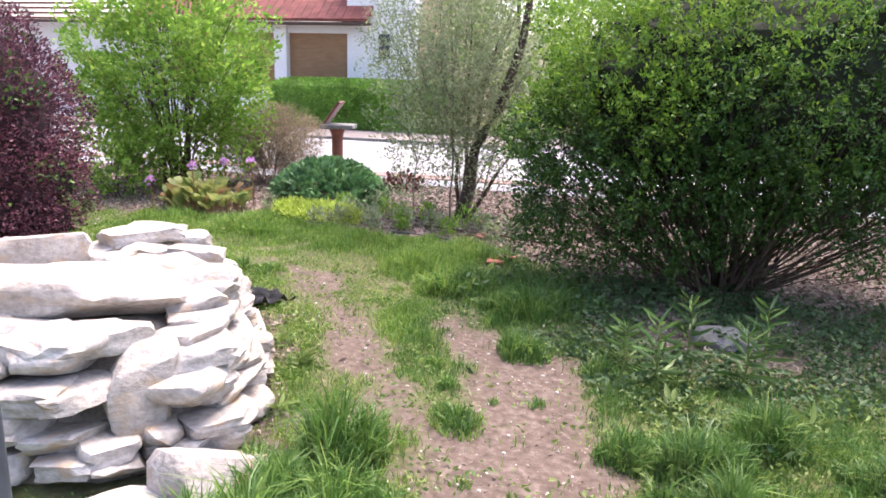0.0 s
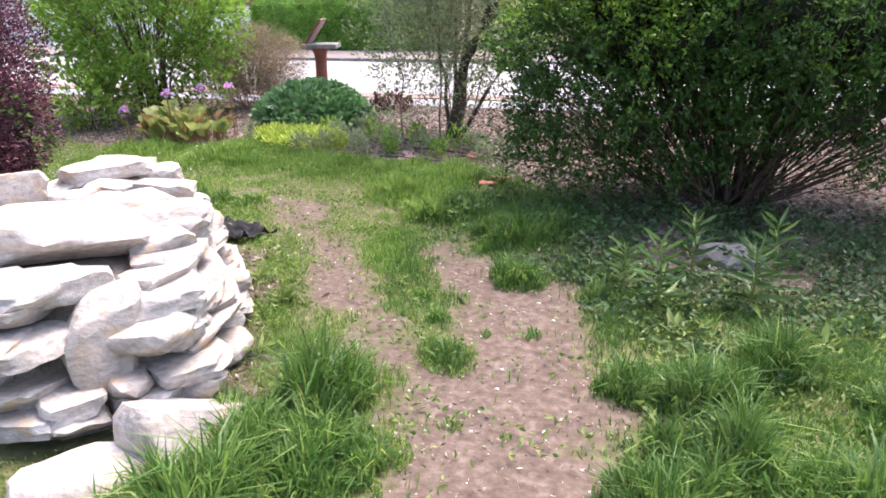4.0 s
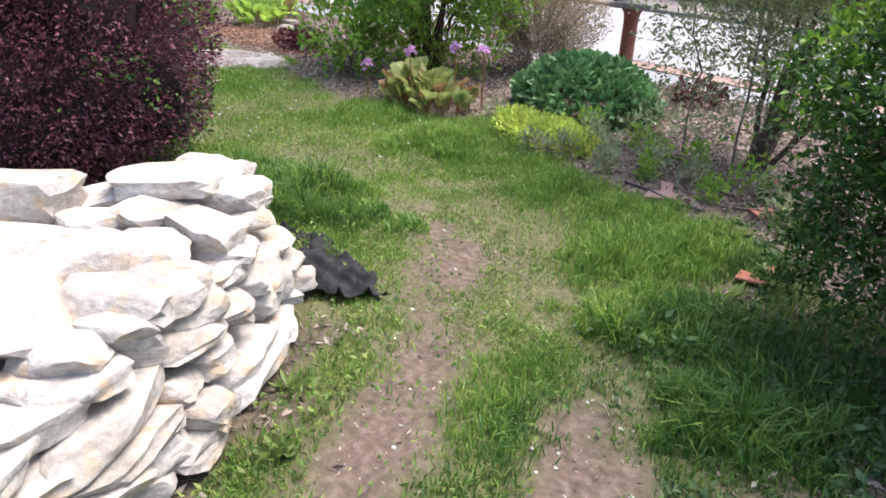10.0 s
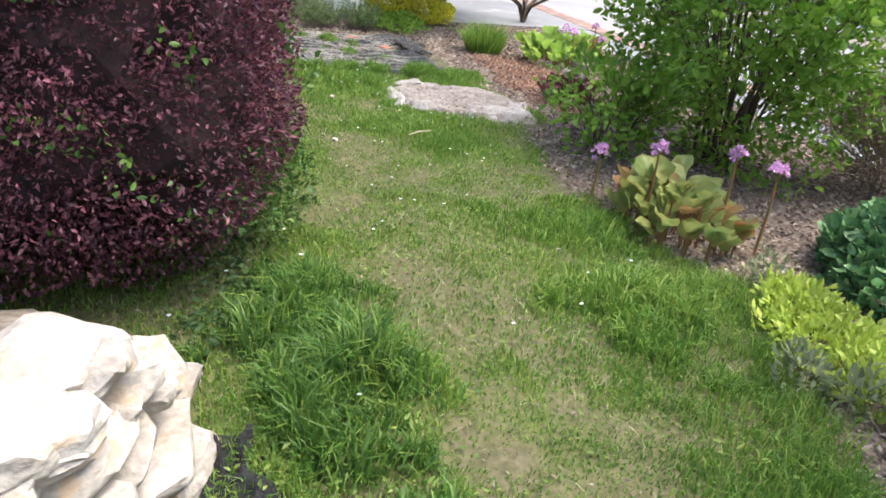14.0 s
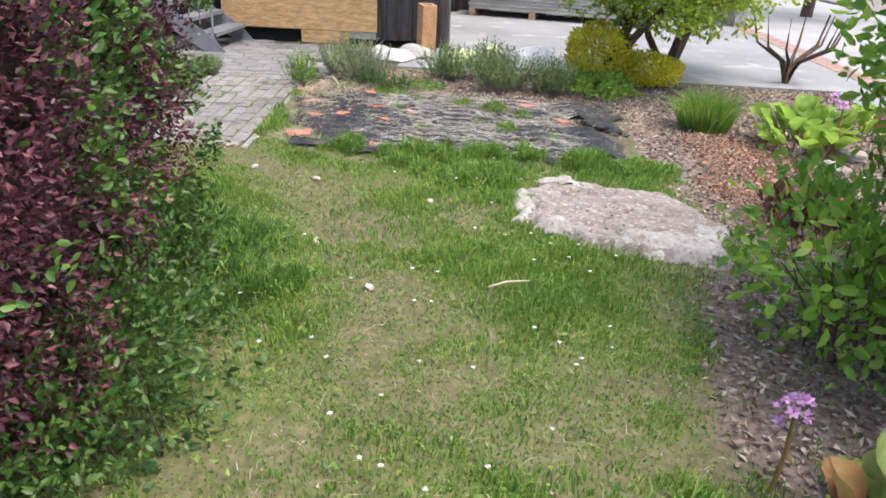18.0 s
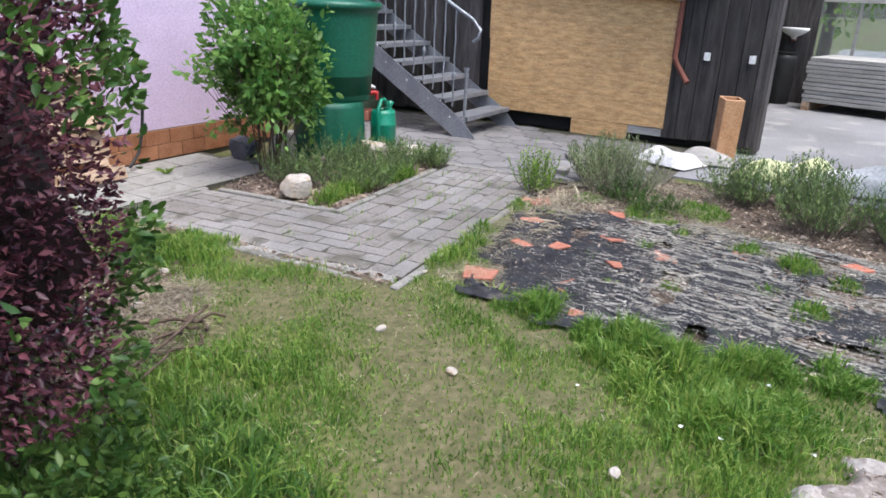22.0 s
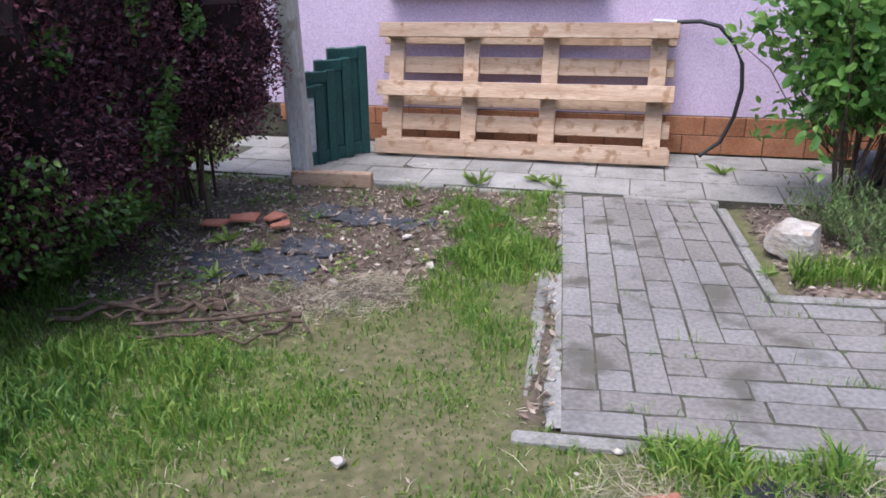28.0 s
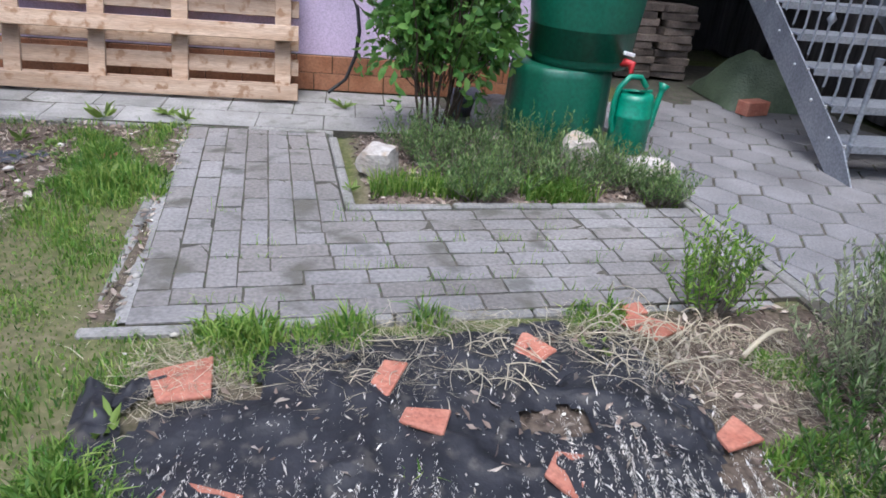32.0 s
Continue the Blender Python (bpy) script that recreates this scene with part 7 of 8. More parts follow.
gh = thing("greenhouse", -18.3, 6.2, 0, "old glass greenhouse behind the timber pack", "greenhouse")
part("glass_wall", box(-18.3, -18.28, 4.4, 9.0, 0.5, 1.6), glass, gh)
part("base_wall", box(-18.35, -18.2, 4.4, 9.0, 0, 0.5), kerb_concrete, gh)
part("ridge", box(-18.36, -18.22, 4.4, 9.0, 1.58, 1.66), grey_wood, gh)
for k in range(8):
    part("mullion", box(-18.33, -18.25, 4.4 + k * 0.65, 4.45 + k * 0.65, 0.5, 1.6), grey_wood, gh)

# under the stair: bundled papers, tarpaulin, box
for r in range(10):
    for c in range(2):
        ob = part("newspaper", box(-0.16, 0.16, -0.11, 0.11, 0, 0.062, 0.006, None, pose(-10.75 - 0.36 * c + random.uniform(-0.03, 0.03), -0.75 + random.uniform(-0.03, 0.03), 0.02 + r * 0.064, 0, random.uniform(-2, 2), random.uniform(-14, 14))), paper)
        tagged(ob, "bundle of old newspapers stacked in the passage", "papers", "paper stack")
tx, ty = np.meshgrid(np.linspace(-1, 1, 22), np.linspace(-1, 1, 16))
tz = 0.36 * np.clip(1 - tx.ravel() ** 2, 0, 1) ** 0.6 * np.clip(1 - ty.ravel() ** 2, 0, 1) ** 0.6 * (0.7 + 0.6 * vnoise(np.column_stack((tx.ravel(), ty.ravel())), 3, 8))
ti = (np.arange(15)[:, None] * 22 + np.arange(21)[None]).ravel()
tarp = put("tarpaulin", mesh_np("tarpaulin", np.column_stack((-11.65 + tx.ravel() * 0.45, -0.05 + ty.ravel() * 0.4, 0.006 + tz)), np.column_stack((ti, ti + 1, ti + 23, ti + 22)), olive_tarp, True))
tagged(tarp, "crumpled olive tarpaulin heaped under the stair", "tarpaulin")
ob = part("clay_brick", box(-0.12, 0.12, -0.06, 0.06, 0, 0.11, 0.006, None, pose(-11.35, 0.42, 0.004, 0, 0, 20)), terracotta)
tagged(ob, "loose clay brick lying under the stair", "brick")

# lilies beside the path
for k, (x, y, h) in enumerate(((0.55, 3.5, 0.34), (0.72, 3.95, 0.32), (1.06, 3.82, 0.36), (0.95, 3.6, 0.3), (0.4, 3.72, 0.22), (-0.5, 5.45, 0.36))):
    ly = thing("lily_plant", x, y, 0, "young lily shoot with whorled narrow leaves", "plant", "lilies")
    lr = np.random.default_rng(800 + k)
    v, f = tube_np([(x, y, -0.01), (x + 0.01, y, h * 0.5), (x, y + 0.01, h * 0.95)], [0.006, 0.005, 0.003], 6)
    put("stem", mesh_np("stem", v, f, weed_mat, True), ly)
    n = 26
    zz = np.linspace(0.08, 0.97, n) * h
    a = np.arange(n) * 2.4
    p = np.column_stack((np.full(n, x), np.full(n, y), zz))
    d = np.column_stack((np.cos(a), np.sin(a), 0.1 + 0.7 * np.linspace(0, 1, n)))
    v, f = leaves_np(p, d, 0.16 * (1.1 - 0.4 * np.linspace(0, 1, n)), 0.15, 0.1, lr)
    put("leaf_whorl", mesh_np("leaf_whorl", v, f, green_mix_mat), ly)

# ---- grass, weeds and litter ----
grnd = np.random.default_rng(901)


def scatter(n, x0, x1, y0, y1, weight):
    x, y = grnd.uniform(x0, x1, n), grnd.uniform(y0, y1, n)
    keep = grnd.random(n) < weight(x, y)
    return x[keep], y[keep]


FILM_TUFTS = [
    (-7.45, 4.62, 0.14, 0.15), (-7.5, 5.25, 0.18, 0.16), (-7.3, 5.05, 0.2, 0.15), (-7.6, 5.6, 0.16, 0.13), (-7.45, 6.0, 0.2, 0.14), (-8.55, 4.9, 0.07, 0.1), (-8.2, 4.75, 0.06, 0.08), (-9.0, 5.0, 0.12, 0.1),
    (-8.4, 5.2, 0.09, 0.1)]
EDGE_TUFTS = [
    (-8.75, 5.55, 0.1, 0.1), (-8.0, 5.75, 0.1, 0.1), (-7.86, 3.62, 0.2, 0.14), (-8.12, 3.58, 0.2, 0.15), (-8.46, 3.50, 0.18, 0.13), (-9.1, 3.42, 0.14, 0.12), (-7.5, 4.3, 0.2, 0.14),
    (-7.35, 4.8, 0.2, 0.13), (-8.0, 4.5, 0.1, 0.1), (-8.35, 4.25, 0.08, 0.09), (-8.7, 4.45, 0.08, 0.09), (-8.2, 5.4, 0.12, 0.12), (-8.9, 5.3, 0.14, 0.12), (-9.1, 4.6, 0.1, 0.1), (-9.5, 4.25, 0.2, 0.1),
    (-9.75, 4.6, 0.2, 0.12), (-9.3, 4.45, 0.12, 0.08), (-9.6, 3.8, 0.1, 0.1), (-7.3, 6.4, 0.3, 0.12)]
LAWN_TUFTS = [
    (-2.4, 4.45, 0.24, 0.2), (-2.75, 4.5, 0.3, 0.2), (-3.1, 4.35, 0.35, 0.2), (-3.0, 5.9, 0.45, 0.14), (-3.9, 6.05, 0.4, 0.13), (-5.2, 4.2, 0.45, 0.15), (-5.7, 4.0, 0.4, 0.14), (-6.3, 3.6, 0.3, 0.07),
    (-7.0, 5.2, 0.4, 0.14), (-7.1, 2.35, 0.26, 0.14), (-7.0, 2.0, 0.24, 0.12), (-6.85, 1.75, 0.22, 0.1), (-6.3, 3.45, 0.25, 0.08), (-5.9, 3.55, 0.25, 0.08), (-2.1, 4.65, 0.16, 0.1)]
BARE_TUFTS = [
    (-0.24, 2.89, 0.11, 0.1), (-0.31, 2.24, 0.12, 0.08), (0.03, 2.9, 0.05, 0.05), (-0.11, 2.45, 0.05, 0.05), (0.07, 2.41, 0.05, 0.05), (-0.39, 3.2, 0.1, 0.08), (0.42, 2.8, 0.1, 0.12), (-0.14, 3.12, 0.05, 0.06)]
RUT_TUFTS = [
    (-0.6, 2.5, 0.18, 0.24), (-0.45, 2.12, 0.18, 0.2), (-0.72, 2.2, 0.18, 0.24), (-0.7, 1.85, 0.2, 0.28), (0.7, 2.8, 0.22, 0.22), (0.52, 2.1, 0.2, 0.22), (1.1, 2.3, 0.26, 0.22), (0.95, 3.1, 0.2, 0.2),
    (1.44, 2.74, 0.26, 0.2), (0.72, 2.45, 0.22, 0.26), (0.05, 3.15, 0.06, 0.08), (-0.12, 3.74, 0.13, 0.16), (-0.5, 3.4, 0.08, 0.08), (0.3, 3.6, 0.1, 0.14), (-0.7, 3.75, 0.1, 0.08),
    (-0.6, 4.84, 0.4, 0.2), (-0.2, 4.5, 0.4, 0.17), (-1.1, 5.2, 0.4, 0.15), (-1.12, 3.25, 0.06, 0.08)]
TUFTS = FILM_TUFTS + EDGE_TUFTS + LAWN_TUFTS + BARE_TUFTS + RUT_TUFTS


def tall(x, y):
    h = np.zeros(len(x))
    rag = 0.6 * vnoise(np.column_stack((x, y)), 3.5, 38) + 0.4 * vnoise(np.column_stack((x, y)), 9.0, 40)
    for tx0, ty0, r, hh in TUFTS:
        h = np.maximum(h, hh * np.clip(1.35 - np.hypot(x - tx0, y - ty0) / r - 1.1 * (rag - 0.45), 0, 1))
    return h * (0.35 + 1.0 * vnoise(np.column_stack((x, y)), 11.0, 39))


def grass_weight(x, y):
    g = zones(x, y)[4]
    xy = np.column_stack((x, y))
    patch = 0.46 + 0.95 * np.clip(vnoise(xy, 1.6, 30) + vnoise(xy, 4.5, 31) - 0.55, 0.06, 1) * (0.45 + 1.1 * vnoise(xy, 14.0, 32))
    return np.clip(np.maximum(g * patch * 0.8 * (1 - zones(x, y)[0] * (vnoise(xy, 7.0, 36) < 0.57)), (tall(x, y) > 0.03) * 0.6 * (1 - step(sdist(PAVED, x, y) + 0.0, 0.02))), 0, 1)


lx, ly_ = scatter(850000, -7.6, 3.0, 0.9, 6.7, grass_weight)
mx, my = scatter(70000, -10.0, -7.2, 3.4, 6.6, lambda x, y: (tall(x, y) > 0.03) * 1.0)
nx, ny = scatter(40000, -1.3, 3.0, 1.6, 4.4, lambda x, y: grass_weight(x, y))
ux, uy = scatter(5000, -9.9, -8.3, 2.2, 2.36, lambda x, y: np.clip(2.2 * vnoise(np.column_stack((x, y)), 4.0, 58) - 0.75, 0, 1))
x, y = np.concatenate((lx, mx, nx, ux)), np.concatenate((ly_, my, ny, uy))
n = len(x)
th = np.maximum(tall(x, y), (x < -8.2) * (y < 2.4) * 0.13)
worn_here = zones(x, y)[3]
hgt = np.maximum((0.023 + 0.052 * vnoise(np.column_stack((x, y)), 2.6, 33) ** 1.3 + 0.055 * (x > -4.3) * step(np.abs(sdist(NBED, x, y) - 0.3) - 0.4, 0.3) * (0.3 + vnoise(np.column_stack((x, y)), 3.2, 133))) * (1 - 0.45 * worn_here) * (0.6 + 0.8 * vnoise(np.column_stack((x, y)), 8.0, 34)), th) * (0.55 + 0.7 * grnd.random(n))
b = np.column_stack((x, y, ground_z(x, y) - 0.004))
v, f = blades(b, hgt, grnd.normal(size=(n, 2)) * 0.42, (0.0018 + 0.0016 * grnd.random(n)) * (1 + 0.6 * (th > 0.06)), grnd)
# Tufts, random blades, and darker grass standing in for the spirea's shade.
cool = (th > 0.05) & (x > -1.5) & (y < 3.4) & (grnd.random(n) < 0.85) | (th > 0.06) & (y > 3.6) & (y < 4.8) & (x < -1.9) & (x > -6.2) & (grnd.random(n) < 0.6) | (x > 0.3) & (y > 2.2) & (grnd.random(n) < 0.7) | (x > -0.75) & (y > 3.1) & (grnd.random(n) < 0.8) | (grnd.random(n) < 0.10)
for nm, sel, mt, lb in (("lawn_grass", ~cool, grass_mat, "uneven yellow-green lawn grass, worn and patchy"), ("grass_tufts", cool, tuft_mat, "taller tufts of bluish green grass, and darker grass for shade by the spirea")):
    i5 = np.nonzero(sel)[0]
    j5 = np.arange(len(i5))[:, None] * 5
    tagged(put(nm, mesh_np(nm, v.reshape(-1, 5, 3)[i5].reshape(-1, 3), np.concatenate((j5 + [[0, 1, 3]], j5 + [[0, 3, 2]], j5 + [[2, 3, 4]])), mt)), lb, "grass", kind="stuff")

ex, ey = scatter(150000, -3.6, 5.0, -2.6, 6.5, lambda x, y: ((y < 1.0) | (x > 2.9)) * (0.35 + 0.6 * vnoise(np.column_stack((x, y)), 2.0, 54)) * (1 - zones(x, y)[0]) * (1 - zones(x, y)[1]) * np.clip(np.minimum(np.minimum(x + 3.6, 5 - x), np.minimum(y + 2.6, 6.5 - y)) / 1.3, 0, 1))
m = len(ex)
v, f = blades(np.column_stack((ex, ey, ground_z(ex, ey) - 0.004)), 0.03 + 0.06 * grnd.random(m), grnd.normal(size=(m, 2)) * 0.45, 0.004 + 0.003 * grnd.random(m), grnd)
tagged(put("outer_grass", mesh_np("outer_grass", v, f, grass_mat)), "rougher grass around the start of the path", "grass", kind="stuff")

sx_, sy_ = scatter(160000, -9.6, 2.5, 1.3, 6.8, lambda x, y: np.clip(zones(x, y)[4] * 0.22 * vnoise(np.column_stack((x, y)), 2.0, 35) + 0.25 * zones(x, y)[2] * (sdist(PLAST, x, y) > -0.08) * vnoise(np.column_stack((x, y)), 2.5, 37) * (1 - step(sdist(PAVED, x, y), 0.02)), 0, 1))
n = len(sx_)
b = np.column_stack((sx_, sy_, ground_z(sx_, sy_) + 0.004 + 0.03 * (sdist(PLAST, sx_, sy_) < 0)))
v, f = blades(b, 0.014 + 0.026 * grnd.random(n), grnd.normal(size=(n, 2)) * 1.3, 0.0008 + 0.0008 * grnd.random(n), grnd)
tagged(put("dry_straw", mesh_np("dry_straw", v, f, straw_mat)), "dry pale straw lying in the grass and beds", "straw", kind="stuff")


def weed_weight(x, y):
    g = zones(x, y)[4]
    xy = np.column_stack((x, y))
    side = np.clip(1.2 - np.abs(band(RUT_L, x, y) - 0.2) / 0.45, 0, 1) * (y < 5) + step(np.hypot(x - 0.9, y - 3.6) - 1.0, 0.5) * 1.2 + 0.5 * step(np.hypot((x + 3.5) / 1.2, y - 4.55) - 0.3, 0.3) + 1.2 * step(np.hypot((x + 1.1) / 0.5, (y - 3.0) / 1.2) - 0.7, 0.4)
    return np.clip(g * side * (vnoise(xy, 3.5, 41) > 0.48) * 0.45 + g * 0.16 * vnoise(xy, 2.2, 44) + 0.45 * zones(x, y)[2] * (vnoise(xy, 4.5, 46) > 0.62) * (x > -7.3) + 0.22 * zones(x, y)[0] * (vnoise(xy, 6.0, 42) > 0.6), 0, 1)


wx_, wy_ = scatter(140000, -7.2, 2.8, 1.4, 6.4, weed_weight)
n = len(wx_)
b = np.column_stack((wx_, wy_, ground_z(wx_, wy_) + 0.01 + 0.07 * grnd.random(n) * vnoise(np.column_stack((wx_, wy_)), 3.5, 41)))
v, f = leaves_np(b, np.column_stack((grnd.normal(size=(n, 2)), 0.2 + 0.5 * grnd.random(n))), 0.012 + 0.024 * grnd.random(n), 0.5, 0.2, grnd)
tagged(put("weeds", mesh_np("weeds", v, f, weed_mat)), "low broad-leaved weeds among the grass", "weeds", kind="stuff")

# leafy weeds by the spirea and hedge, dark green and darkened further for shade
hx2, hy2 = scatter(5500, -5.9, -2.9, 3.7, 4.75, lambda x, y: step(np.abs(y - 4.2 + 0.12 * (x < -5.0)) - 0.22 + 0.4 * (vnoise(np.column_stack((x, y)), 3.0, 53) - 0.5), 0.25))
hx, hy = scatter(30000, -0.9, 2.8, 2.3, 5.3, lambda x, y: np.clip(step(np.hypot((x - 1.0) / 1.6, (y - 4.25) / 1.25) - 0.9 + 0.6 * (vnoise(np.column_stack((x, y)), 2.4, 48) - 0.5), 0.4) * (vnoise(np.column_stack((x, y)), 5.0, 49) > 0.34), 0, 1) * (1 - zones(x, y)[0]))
hx, hy = np.concatenate((hx, hx2)), np.concatenate((hy, hy2))
n = len(hx)
b = np.column_stack((hx, hy, ground_z(hx, hy) + 0.01 + np.where(hx < -2, 0.06, 0.12) * grnd.random(n) * vnoise(np.column_stack((hx, hy)), 3.0, 50)))
v, f = leaves_np(b, np.column_stack((grnd.normal(size=(n, 2)), 0.15 + 0.5 * grnd.random(n))), 0.02 + 0.032 * grnd.random(n) ** 1.5, 0.55, 0.2, grnd)
tagged(put("shade_weeds", mesh_np("shade_weeds", v, f, shade_weed_mat)), "dark green leafy weeds by the bushes, darkened further for the shade", "weeds", kind="stuff")

dx, dy = scatter(290000, -10.8, 3.6, 1.3, 9.0, lambda x, y: np.clip(zones(x, y)[1] * 0.75 + zones(x, y)[0] * 0.14 + zones(x, y)[3] * zones(x, y)[4] * 0.10 + zones(x, y)[2] * np.where(sdist(PLAST, x, y) < 0, 0.1, 0.4) + 0.75 * (sdist(SLAB, x, y) < -0.08) * (vnoise(np.column_stack((x, y)), 3.0, 45) > 0.3), 0, 1) * np.maximum(1 - step(sdist(PAVED, x, y), 0.02), sdist(INBED, x, y) < 0))
n = len(dx)
b = np.column_stack((dx, dy, ground_z(dx, dy) + 0.004 + 0.014 * grnd.random(n) + 0.02 * (sdist(PLAST, dx, dy) < 0) + 0.025 * (sdist(SLAB, dx, dy) < 0)))
v, f = leaves_np(b, np.column_stack((grnd.normal(size=(n, 2)), grnd.normal(size=n) * 0.25)), (0.016 + 0.036 * grnd.random(n)) * np.where((sdist(SLAB, dx, dy) < 0) | (zones(dx, dy)[1] < 0.3) & (zones(dx, dy)[2] < 0.3), 0.5, 1.0), 0.38, 0.1, grnd)
tagged(put("bark_mulch", mesh_np("bark_mulch", v, f, debris_mat)), "bark mulch and dry leaf litter", "mulch", kind="stuff")
cx_, cy_ = scatter(14000, -8.8, -5.9, 6.7, 8.0, lambda x, y: step(np.hypot((x + 7.4) / 1.2, (y - 7.15) / 0.42) - 0.95 + 0.4 * (vnoise(np.column_stack((x, y)), 4, 43) - 0.5), 0.3))
n = len(cx_)
b = np.column_stack((cx_, cy_, ground_z(cx_, cy_) + 0.012 + 0.02 * grnd.random(n)))
v, f = leaves_np(b, np.column_stack((grnd.normal(size=(n, 2)), grnd.normal(size=n) * 0.3)), 0.010 + 0.022 * grnd.random(n), 0.6, 0.1, grnd)
tagged(put("clay_chips", mesh_np("clay_chips", v, f, chips_mat)), "scattered orange clay chips on the bed", "chips", kind="stuff")

px_, py_ = scatter(14000, -9.4, 1.0, 0.8, 6.4, lambda x, y: np.clip(zones(x, y)[0] * 0.5 + zones(x, y)[2] * 0.25 + 1.6 * step(sdist(EDGE, x, y), 0.03) + 1.0 * step(np.abs(sdist(PAVED, x, y)) - 0.04, 0.08) * (y > 1.3) * (vnoise(np.column_stack((x, y)), 5, 52) > 0.35), 0, 1))
pieces = []
ico = bmesh.new()
bmesh.ops.create_icosphere(ico, subdivisions=1, radius=1)
iv = np.array([w.co[:] for w in ico.verts])
ifc = np.array([[w.index for w in t.verts] for t in ico.faces])
ico.free()
for x0, y0 in zip(px_[:5200], py_[:5200]):
    s = 0.002 + (0.010 if x0 > -5 else 0.018) * grnd.random() ** 4
    pieces.append((iv * s * np.array([1, 0.8, 0.5]) + grnd.normal(size=iv.shape) * s * 0.12 + [x0, y0, float(ground_z(np.array([x0]), np.array([y0]))[0]) + s * 0.2], ifc))
v, f = join_np(pieces)
pebble_mat = leaf_mat("pebble", (0.30, 0.26, 0.22), (0.72, 0.69, 0.64), None, 0.0, 0.9)
tagged(put("pebbles", mesh_np("pebbles", v, f, pebble_mat)), "small pale pebbles on the bare earth", "pebbles", kind="stuff")

# straw caught in the folds of the black film
FLOW = np.array([0.14, 0.99])


def ribs(x, y):
    xy = np.column_stack((x, y))
    return (x * FLOW[1] - y * FLOW[0] + 0.10 * (vnoise(xy, 1.6, 62) - 0.5) + 0.03 * (vnoise(xy, 5.0, 65) - 0.5)) / 0.047


def chaff_weight(x, y):
    xy = np.column_stack((x, y))
    r = ribs(x, y) % 1.0
    east = np.clip(0.05 + 1.1 * (y - 4.3) + 0.9 * np.maximum(-8.5 - x, 0) + 0.3 * vnoise(xy, 3.0, 47), 0.05, 1.0) * np.clip((6.02 - y) * 6, 0.04, 1)
    thick = np.clip(2.6 * vnoise(xy, 3.4, 56) - 0.5, 0.15, 1)
    return (sdist(PLAST, x, y) < -0.02) * ((r < 0.34) * 1.0 + 0.10) * east * thick * (0.3 + 0.7 * (vnoise(xy, 14.0, 57) > 0.42))


ax_, ay_ = scatter(620000, -9.5, -7.4, 3.65, 6.4, chaff_weight)
n = len(ax_)
b = np.column_stack((ax_, ay_, film_z(ax_, ay_) + 0.004 + 0.006 * grnd.random(n)))
ln_ = np.where(grnd.random(n) < 0.05, 0.012 + 0.03 * grnd.random(n), 0.004 + 0.012 * grnd.random(n))
v, f = leaves_np(b, np.column_stack((FLOW[0] + grnd.normal(size=n) * 0.4, FLOW[1] + grnd.normal(size=n) * 0.3, grnd.normal(size=n) * 0.05)), ln_, 0.17, 0.05, grnd, False)
qx_, qy_ = scatter(900, -9.5, -6.4, 3.62, 6.3, lambda x, y: np.where(sdist(PLAST, x, y) < 0, 0.42, 0.10))
m = len(qx_)
b = np.column_stack((qx_, qy_, np.where(sdist(PLAST, qx_, qy_) < 0, film_z(qx_, qy_) + 0.005, 0.03) + 0.006 * grnd.random(m)))
v2, f2 = leaves_np(b, np.column_stack((grnd.normal(size=(m, 2)), grnd.normal(size=m) * 0.1)), 0.006 + 0.011 * grnd.random(m) ** 2, 0.6, 0.1, grnd, False)
v, f = np.concatenate((v, v2)), np.concatenate((f, f2 + len(v)))
chaff_mat = leaf_mat("pale_chaff", (0.30, 0.275, 0.25), (0.72, 0.69, 0.66), None, 0.1, 0.9)
tagged(put("chaff", mesh_np("chaff", v, f, chaff_mat)), "pale straw chaff lying in the folds of the film", "straw", kind="stuff")
# bleached stalks of old plants at the end of the film
heap = thing("dry_stalks", -9.2, 3.7, 0, "tangle of bleached dry stalks at the end of the film", "stalks")
for k in range(110):
    x0, y0 = (-9.25 + grnd.normal() * 0.16, 3.66 + grnd.normal() * 0.12) if k < 60 else (grnd.uniform(-9.1, -8.2), grnd.uniform(3.6, 3.9))
    a, ln, up = grnd.random() * 6.283, 0.03 + 0.07 * grnd.random() + (0.05 if k == 0 else 0), 0.012 + 0.05 * grnd.random() * (k < 60)
    t = np.linspace(-1, 1, 6)[:, None]
    pts = np.array([x0, y0, 0.034]) + np.array([math.cos(a), math.sin(a), 0]) * t * ln + np.array([-math.sin(a), math.cos(a), 0]) * (t ** 2) * ln * grnd.normal() * 0.3 + np.array([0, 0, up]) * (1 - t ** 2)
    sv, sf = tube_np(pts, 0.0011 + 0.0014 * grnd.random() + (0.007 if k == 0 else 0), 5)
    put("stalk", mesh_np("stalk", sv, sf, straw_mat, True), heap)
# daisies in the lawn
dz_x, dz_y = scatter(900, -7.3, -2.5, 3.9, 6.0, lambda x, y: zones(x, y)[4] * 0.14)
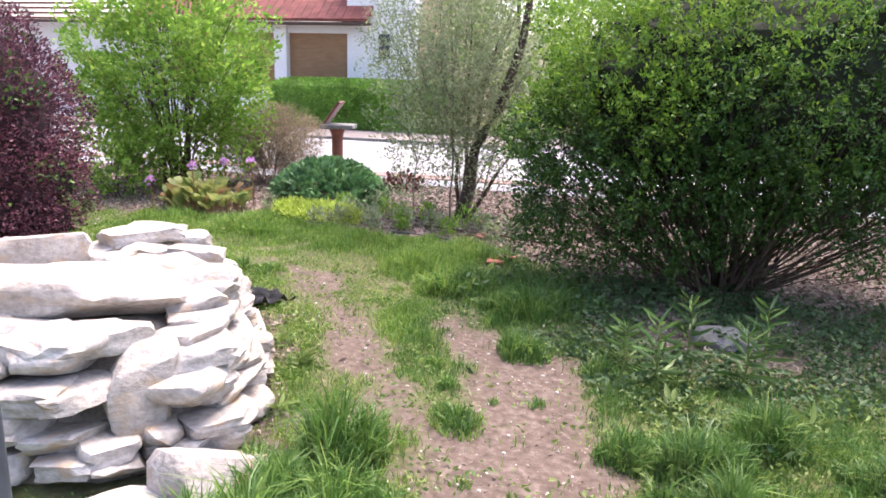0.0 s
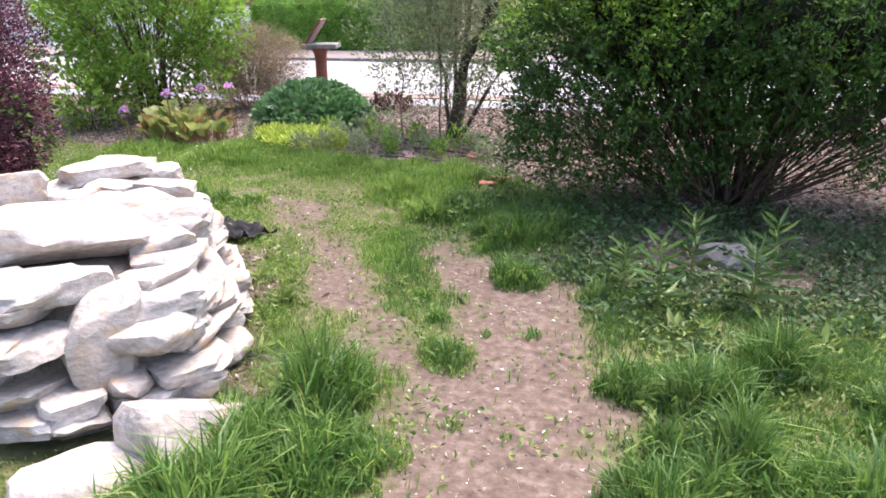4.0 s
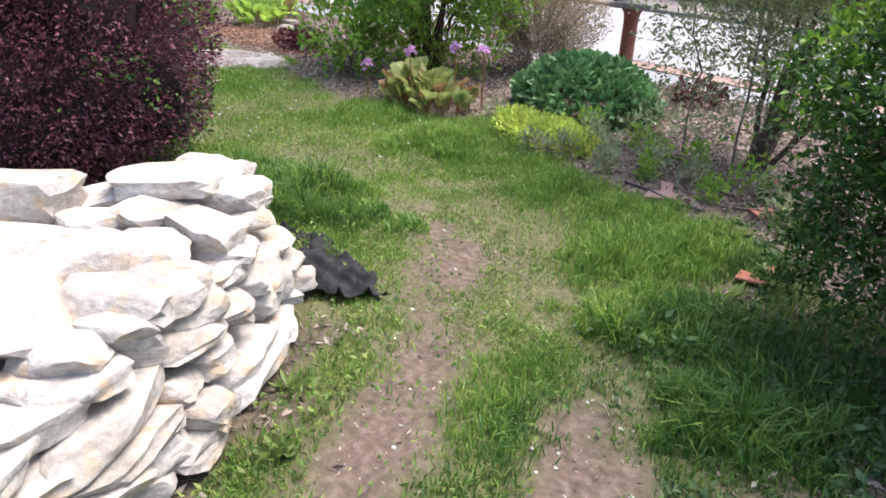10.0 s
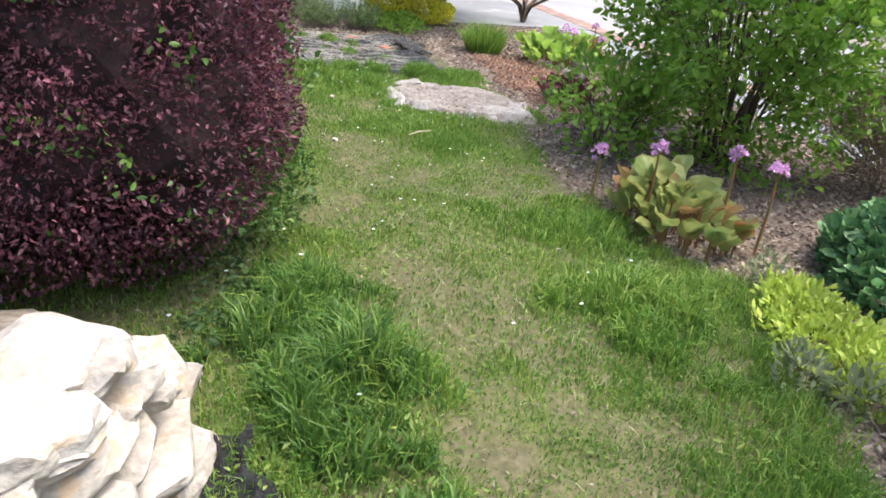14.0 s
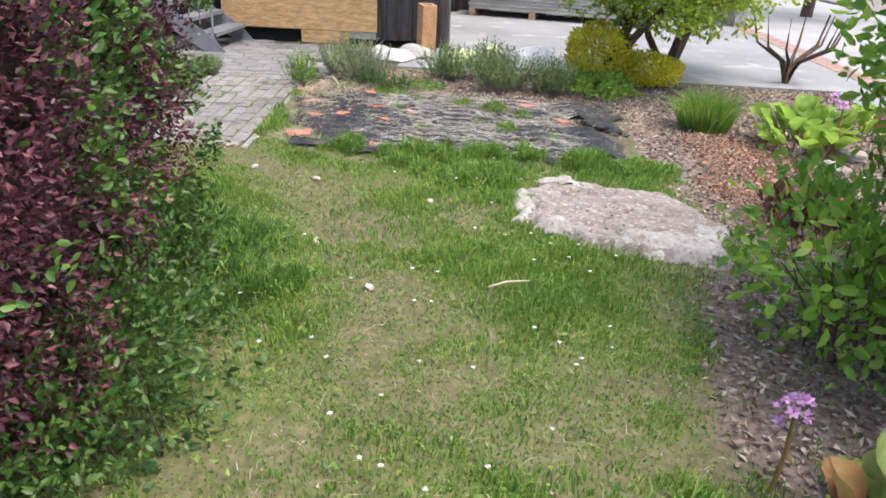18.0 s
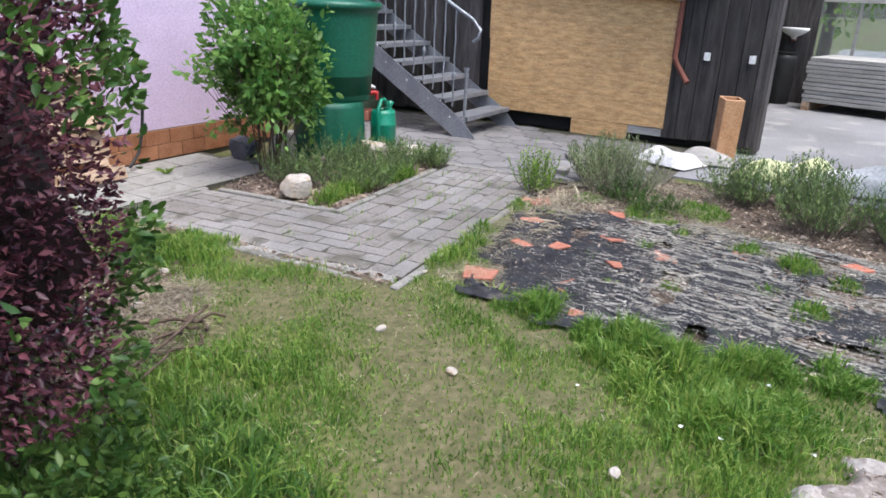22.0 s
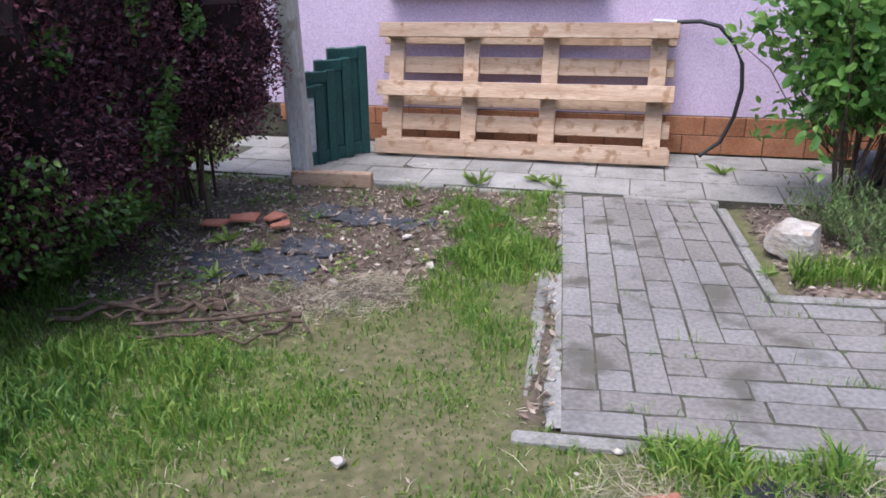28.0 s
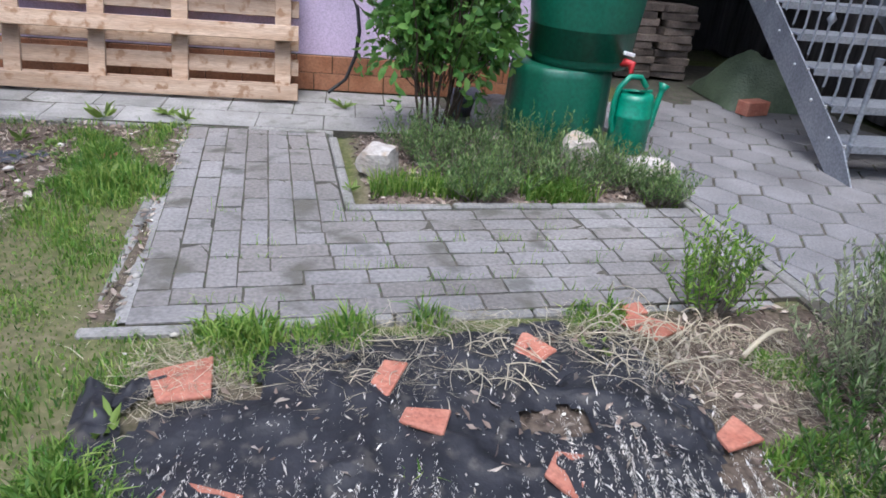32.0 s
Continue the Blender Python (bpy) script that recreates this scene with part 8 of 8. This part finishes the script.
for k, (x0, y0) in enumerate(zip(dz_x[:60], dz_y[:60])):
    z0 = 0.04 + 0.03 * grnd.random()
    dn = thing("daisy", x0, y0, 0, "small white daisy in the lawn", "flower", "daisies")
    v, f = tube_np([(x0, y0, -0.015), (x0 + 0.004, y0, z0 * 0.5), (x0, y0, z0)], 0.0012, 4)
    put("stalk", mesh_np("stalk", v, f, weed_mat), dn)
    a = np.linspace(0, 2 * np.pi, 11)[:-1]
    v, f = leaves_np(np.repeat([[x0, y0, z0]], 10, 0), np.column_stack((np.cos(a), np.sin(a), np.full(10, 0.25))), 0.011, 0.45, 0.05, grnd)
    put("petals", mesh_np("petals", v, f, white_paint), dn)
# roots and a black soaker hose in the mulch
for k, pts in enumerate(([(-1.7, 6.14, 0.015), (-1.5, 6.1, 0.025), (-1.3, 6.02, 0.03), (-1.12, 6.06, 0.015)], [(-1.5, 6.5, 0.02), (-1.3, 6.42, 0.035), (-1.05, 6.4, 0.02), (-0.7, 6.25, 0.02)], [(-2.0, 6.95, 0.02), (-1.7, 6.8, 0.03), (-1.45, 6.72, 0.03)],
                         [(2.3, 6.3, 0.02), (2.6, 6.1, 0.04), (3.0, 5.95, 0.03), (3.3, 5.9, 0.02)], [(-1.1, 6.2, 0.02), (-0.8, 6.35, 0.03), (-0.3, 6.2, 0.02)])):
    v, f = tube_np(pts, 0.010 if k in (0, 3) else 0.009, 7)
    ob = put("dead_branch", mesh_np("dead_branch", v, f, rubber if k in (0, 3) else bark, True))
    tagged(ob, "dark dead branch lying on the mulch", "branch", "dead branches")

# dandelion rosettes, sprouts in the paver joints, a pale twig and scraps
for k, (x, y, r) in enumerate(((-6.76, 1.29, 0.2), (-7.1, 1.18, 0.13), (-7.22, 1.26, 0.12), (-7.08, 2.3, 0.15), (-8.16, 0.84, 0.14), (-5.95, 2.5, 0.12), (-5.92, 2.79, 0.1), (-6.26, 2.86, 0.09), (-6.5, 1.75, 0.12), (-5.75, 2.4, 0.14), (-1.12, 3.22, 0.13), (-1.0, 2.75, 0.13),
                               (-1.36, 3.44, 0.12), (-3.56, 4.4, 0.17), (-3.9, 4.4, 0.13), (-0.62, 5.2, 0.14), (0.62, 3.3, 0.16), (1.2, 3.3, 0.15), (0.45, 2.75, 0.12), (-0.45, 2.55, 0.1), (-8.2, 2.3, 0.1), (-9.0, 3.68, 0.1), (-7.55, 4.05, 0.1))):
    rr = np.random.default_rng(1300 + k)
    dand = thing("dandelion", x, y, 0, "leafy dandelion rosette growing at the edge of the bed", "weed", "dandelion rosettes")
    for j in range(12):
        a = j * 2.4 + rr.normal() * 0.3
        v, f = leaves_np(np.array([[x, y, 0.0]]) + rr.normal(size=(1, 3)) * [0.008, 0.008, 0.002], np.array([[math.cos(a), math.sin(a), 0.25 + 0.7 * rr.random()]]), r * (0.45 + 0.45 * rr.random()), 0.24, 0.15, rr)
        put("leaf", mesh_np("leaf", v, f, weed_mat), dand)
jx, jy = [], []
for k in range(70):
    row = int(grnd.integers(0, 8))
    cxj, cyj, _ = PATH_AXES @ Vector((grnd.uniform(-2.45, -0.2), -PITCH * (row + 1), 0))
    if row < 5 or grnd.random() < 0.4:
        m = int(grnd.integers(4, 14))
        jx += list(cxj + grnd.normal(size=m) * 0.035)
        jy += list(cyj + grnd.normal(size=m) * 0.004)
m = len(jx)
v, f = blades(np.column_stack((jx, jy, np.full(m, -0.012))), 0.03 + 0.06 * grnd.random(m) ** 2, grnd.normal(size=(m, 2)) * 0.4, np.full(m, 0.0013), grnd)
tagged(put("joint_grass", mesh_np("joint_grass", v, f, grass_mat)), "thin grass sprouting from the paver joints", "grass", kind="stuff")
v, f = tube_np([(-5.40, 5.38, 0.03), (-5.43, 5.46, 0.045), (-5.47, 5.56, 0.04)], [0.005, 0.006, 0.003], 6)
tagged(put("pale_twig", mesh_np("pale_twig", v, f, straw_mat, True)), "short bleached twig lying on the lawn", "twig")
for k, (x, y) in enumerate(((-6.49, 5.0), (-5.35, 4.85), (-6.75, 4.25), (-6.9, 3.8), (-5.8, 4.5), (-6.6, 2.2), (-6.8, 2.5), (-6.45, 2.75))):
    bm = rough_stone(0.05, 0.035, 0.022, 1400 + k)
    bmesh.ops.transform(bm, matrix=pose(x, y, 0.006, 5, -8, 47 * k), verts=bm.verts)
    tagged(part("stone_chip", bm, limestone), "small pale stone chip lying on the ground", "stone", "stone chips")
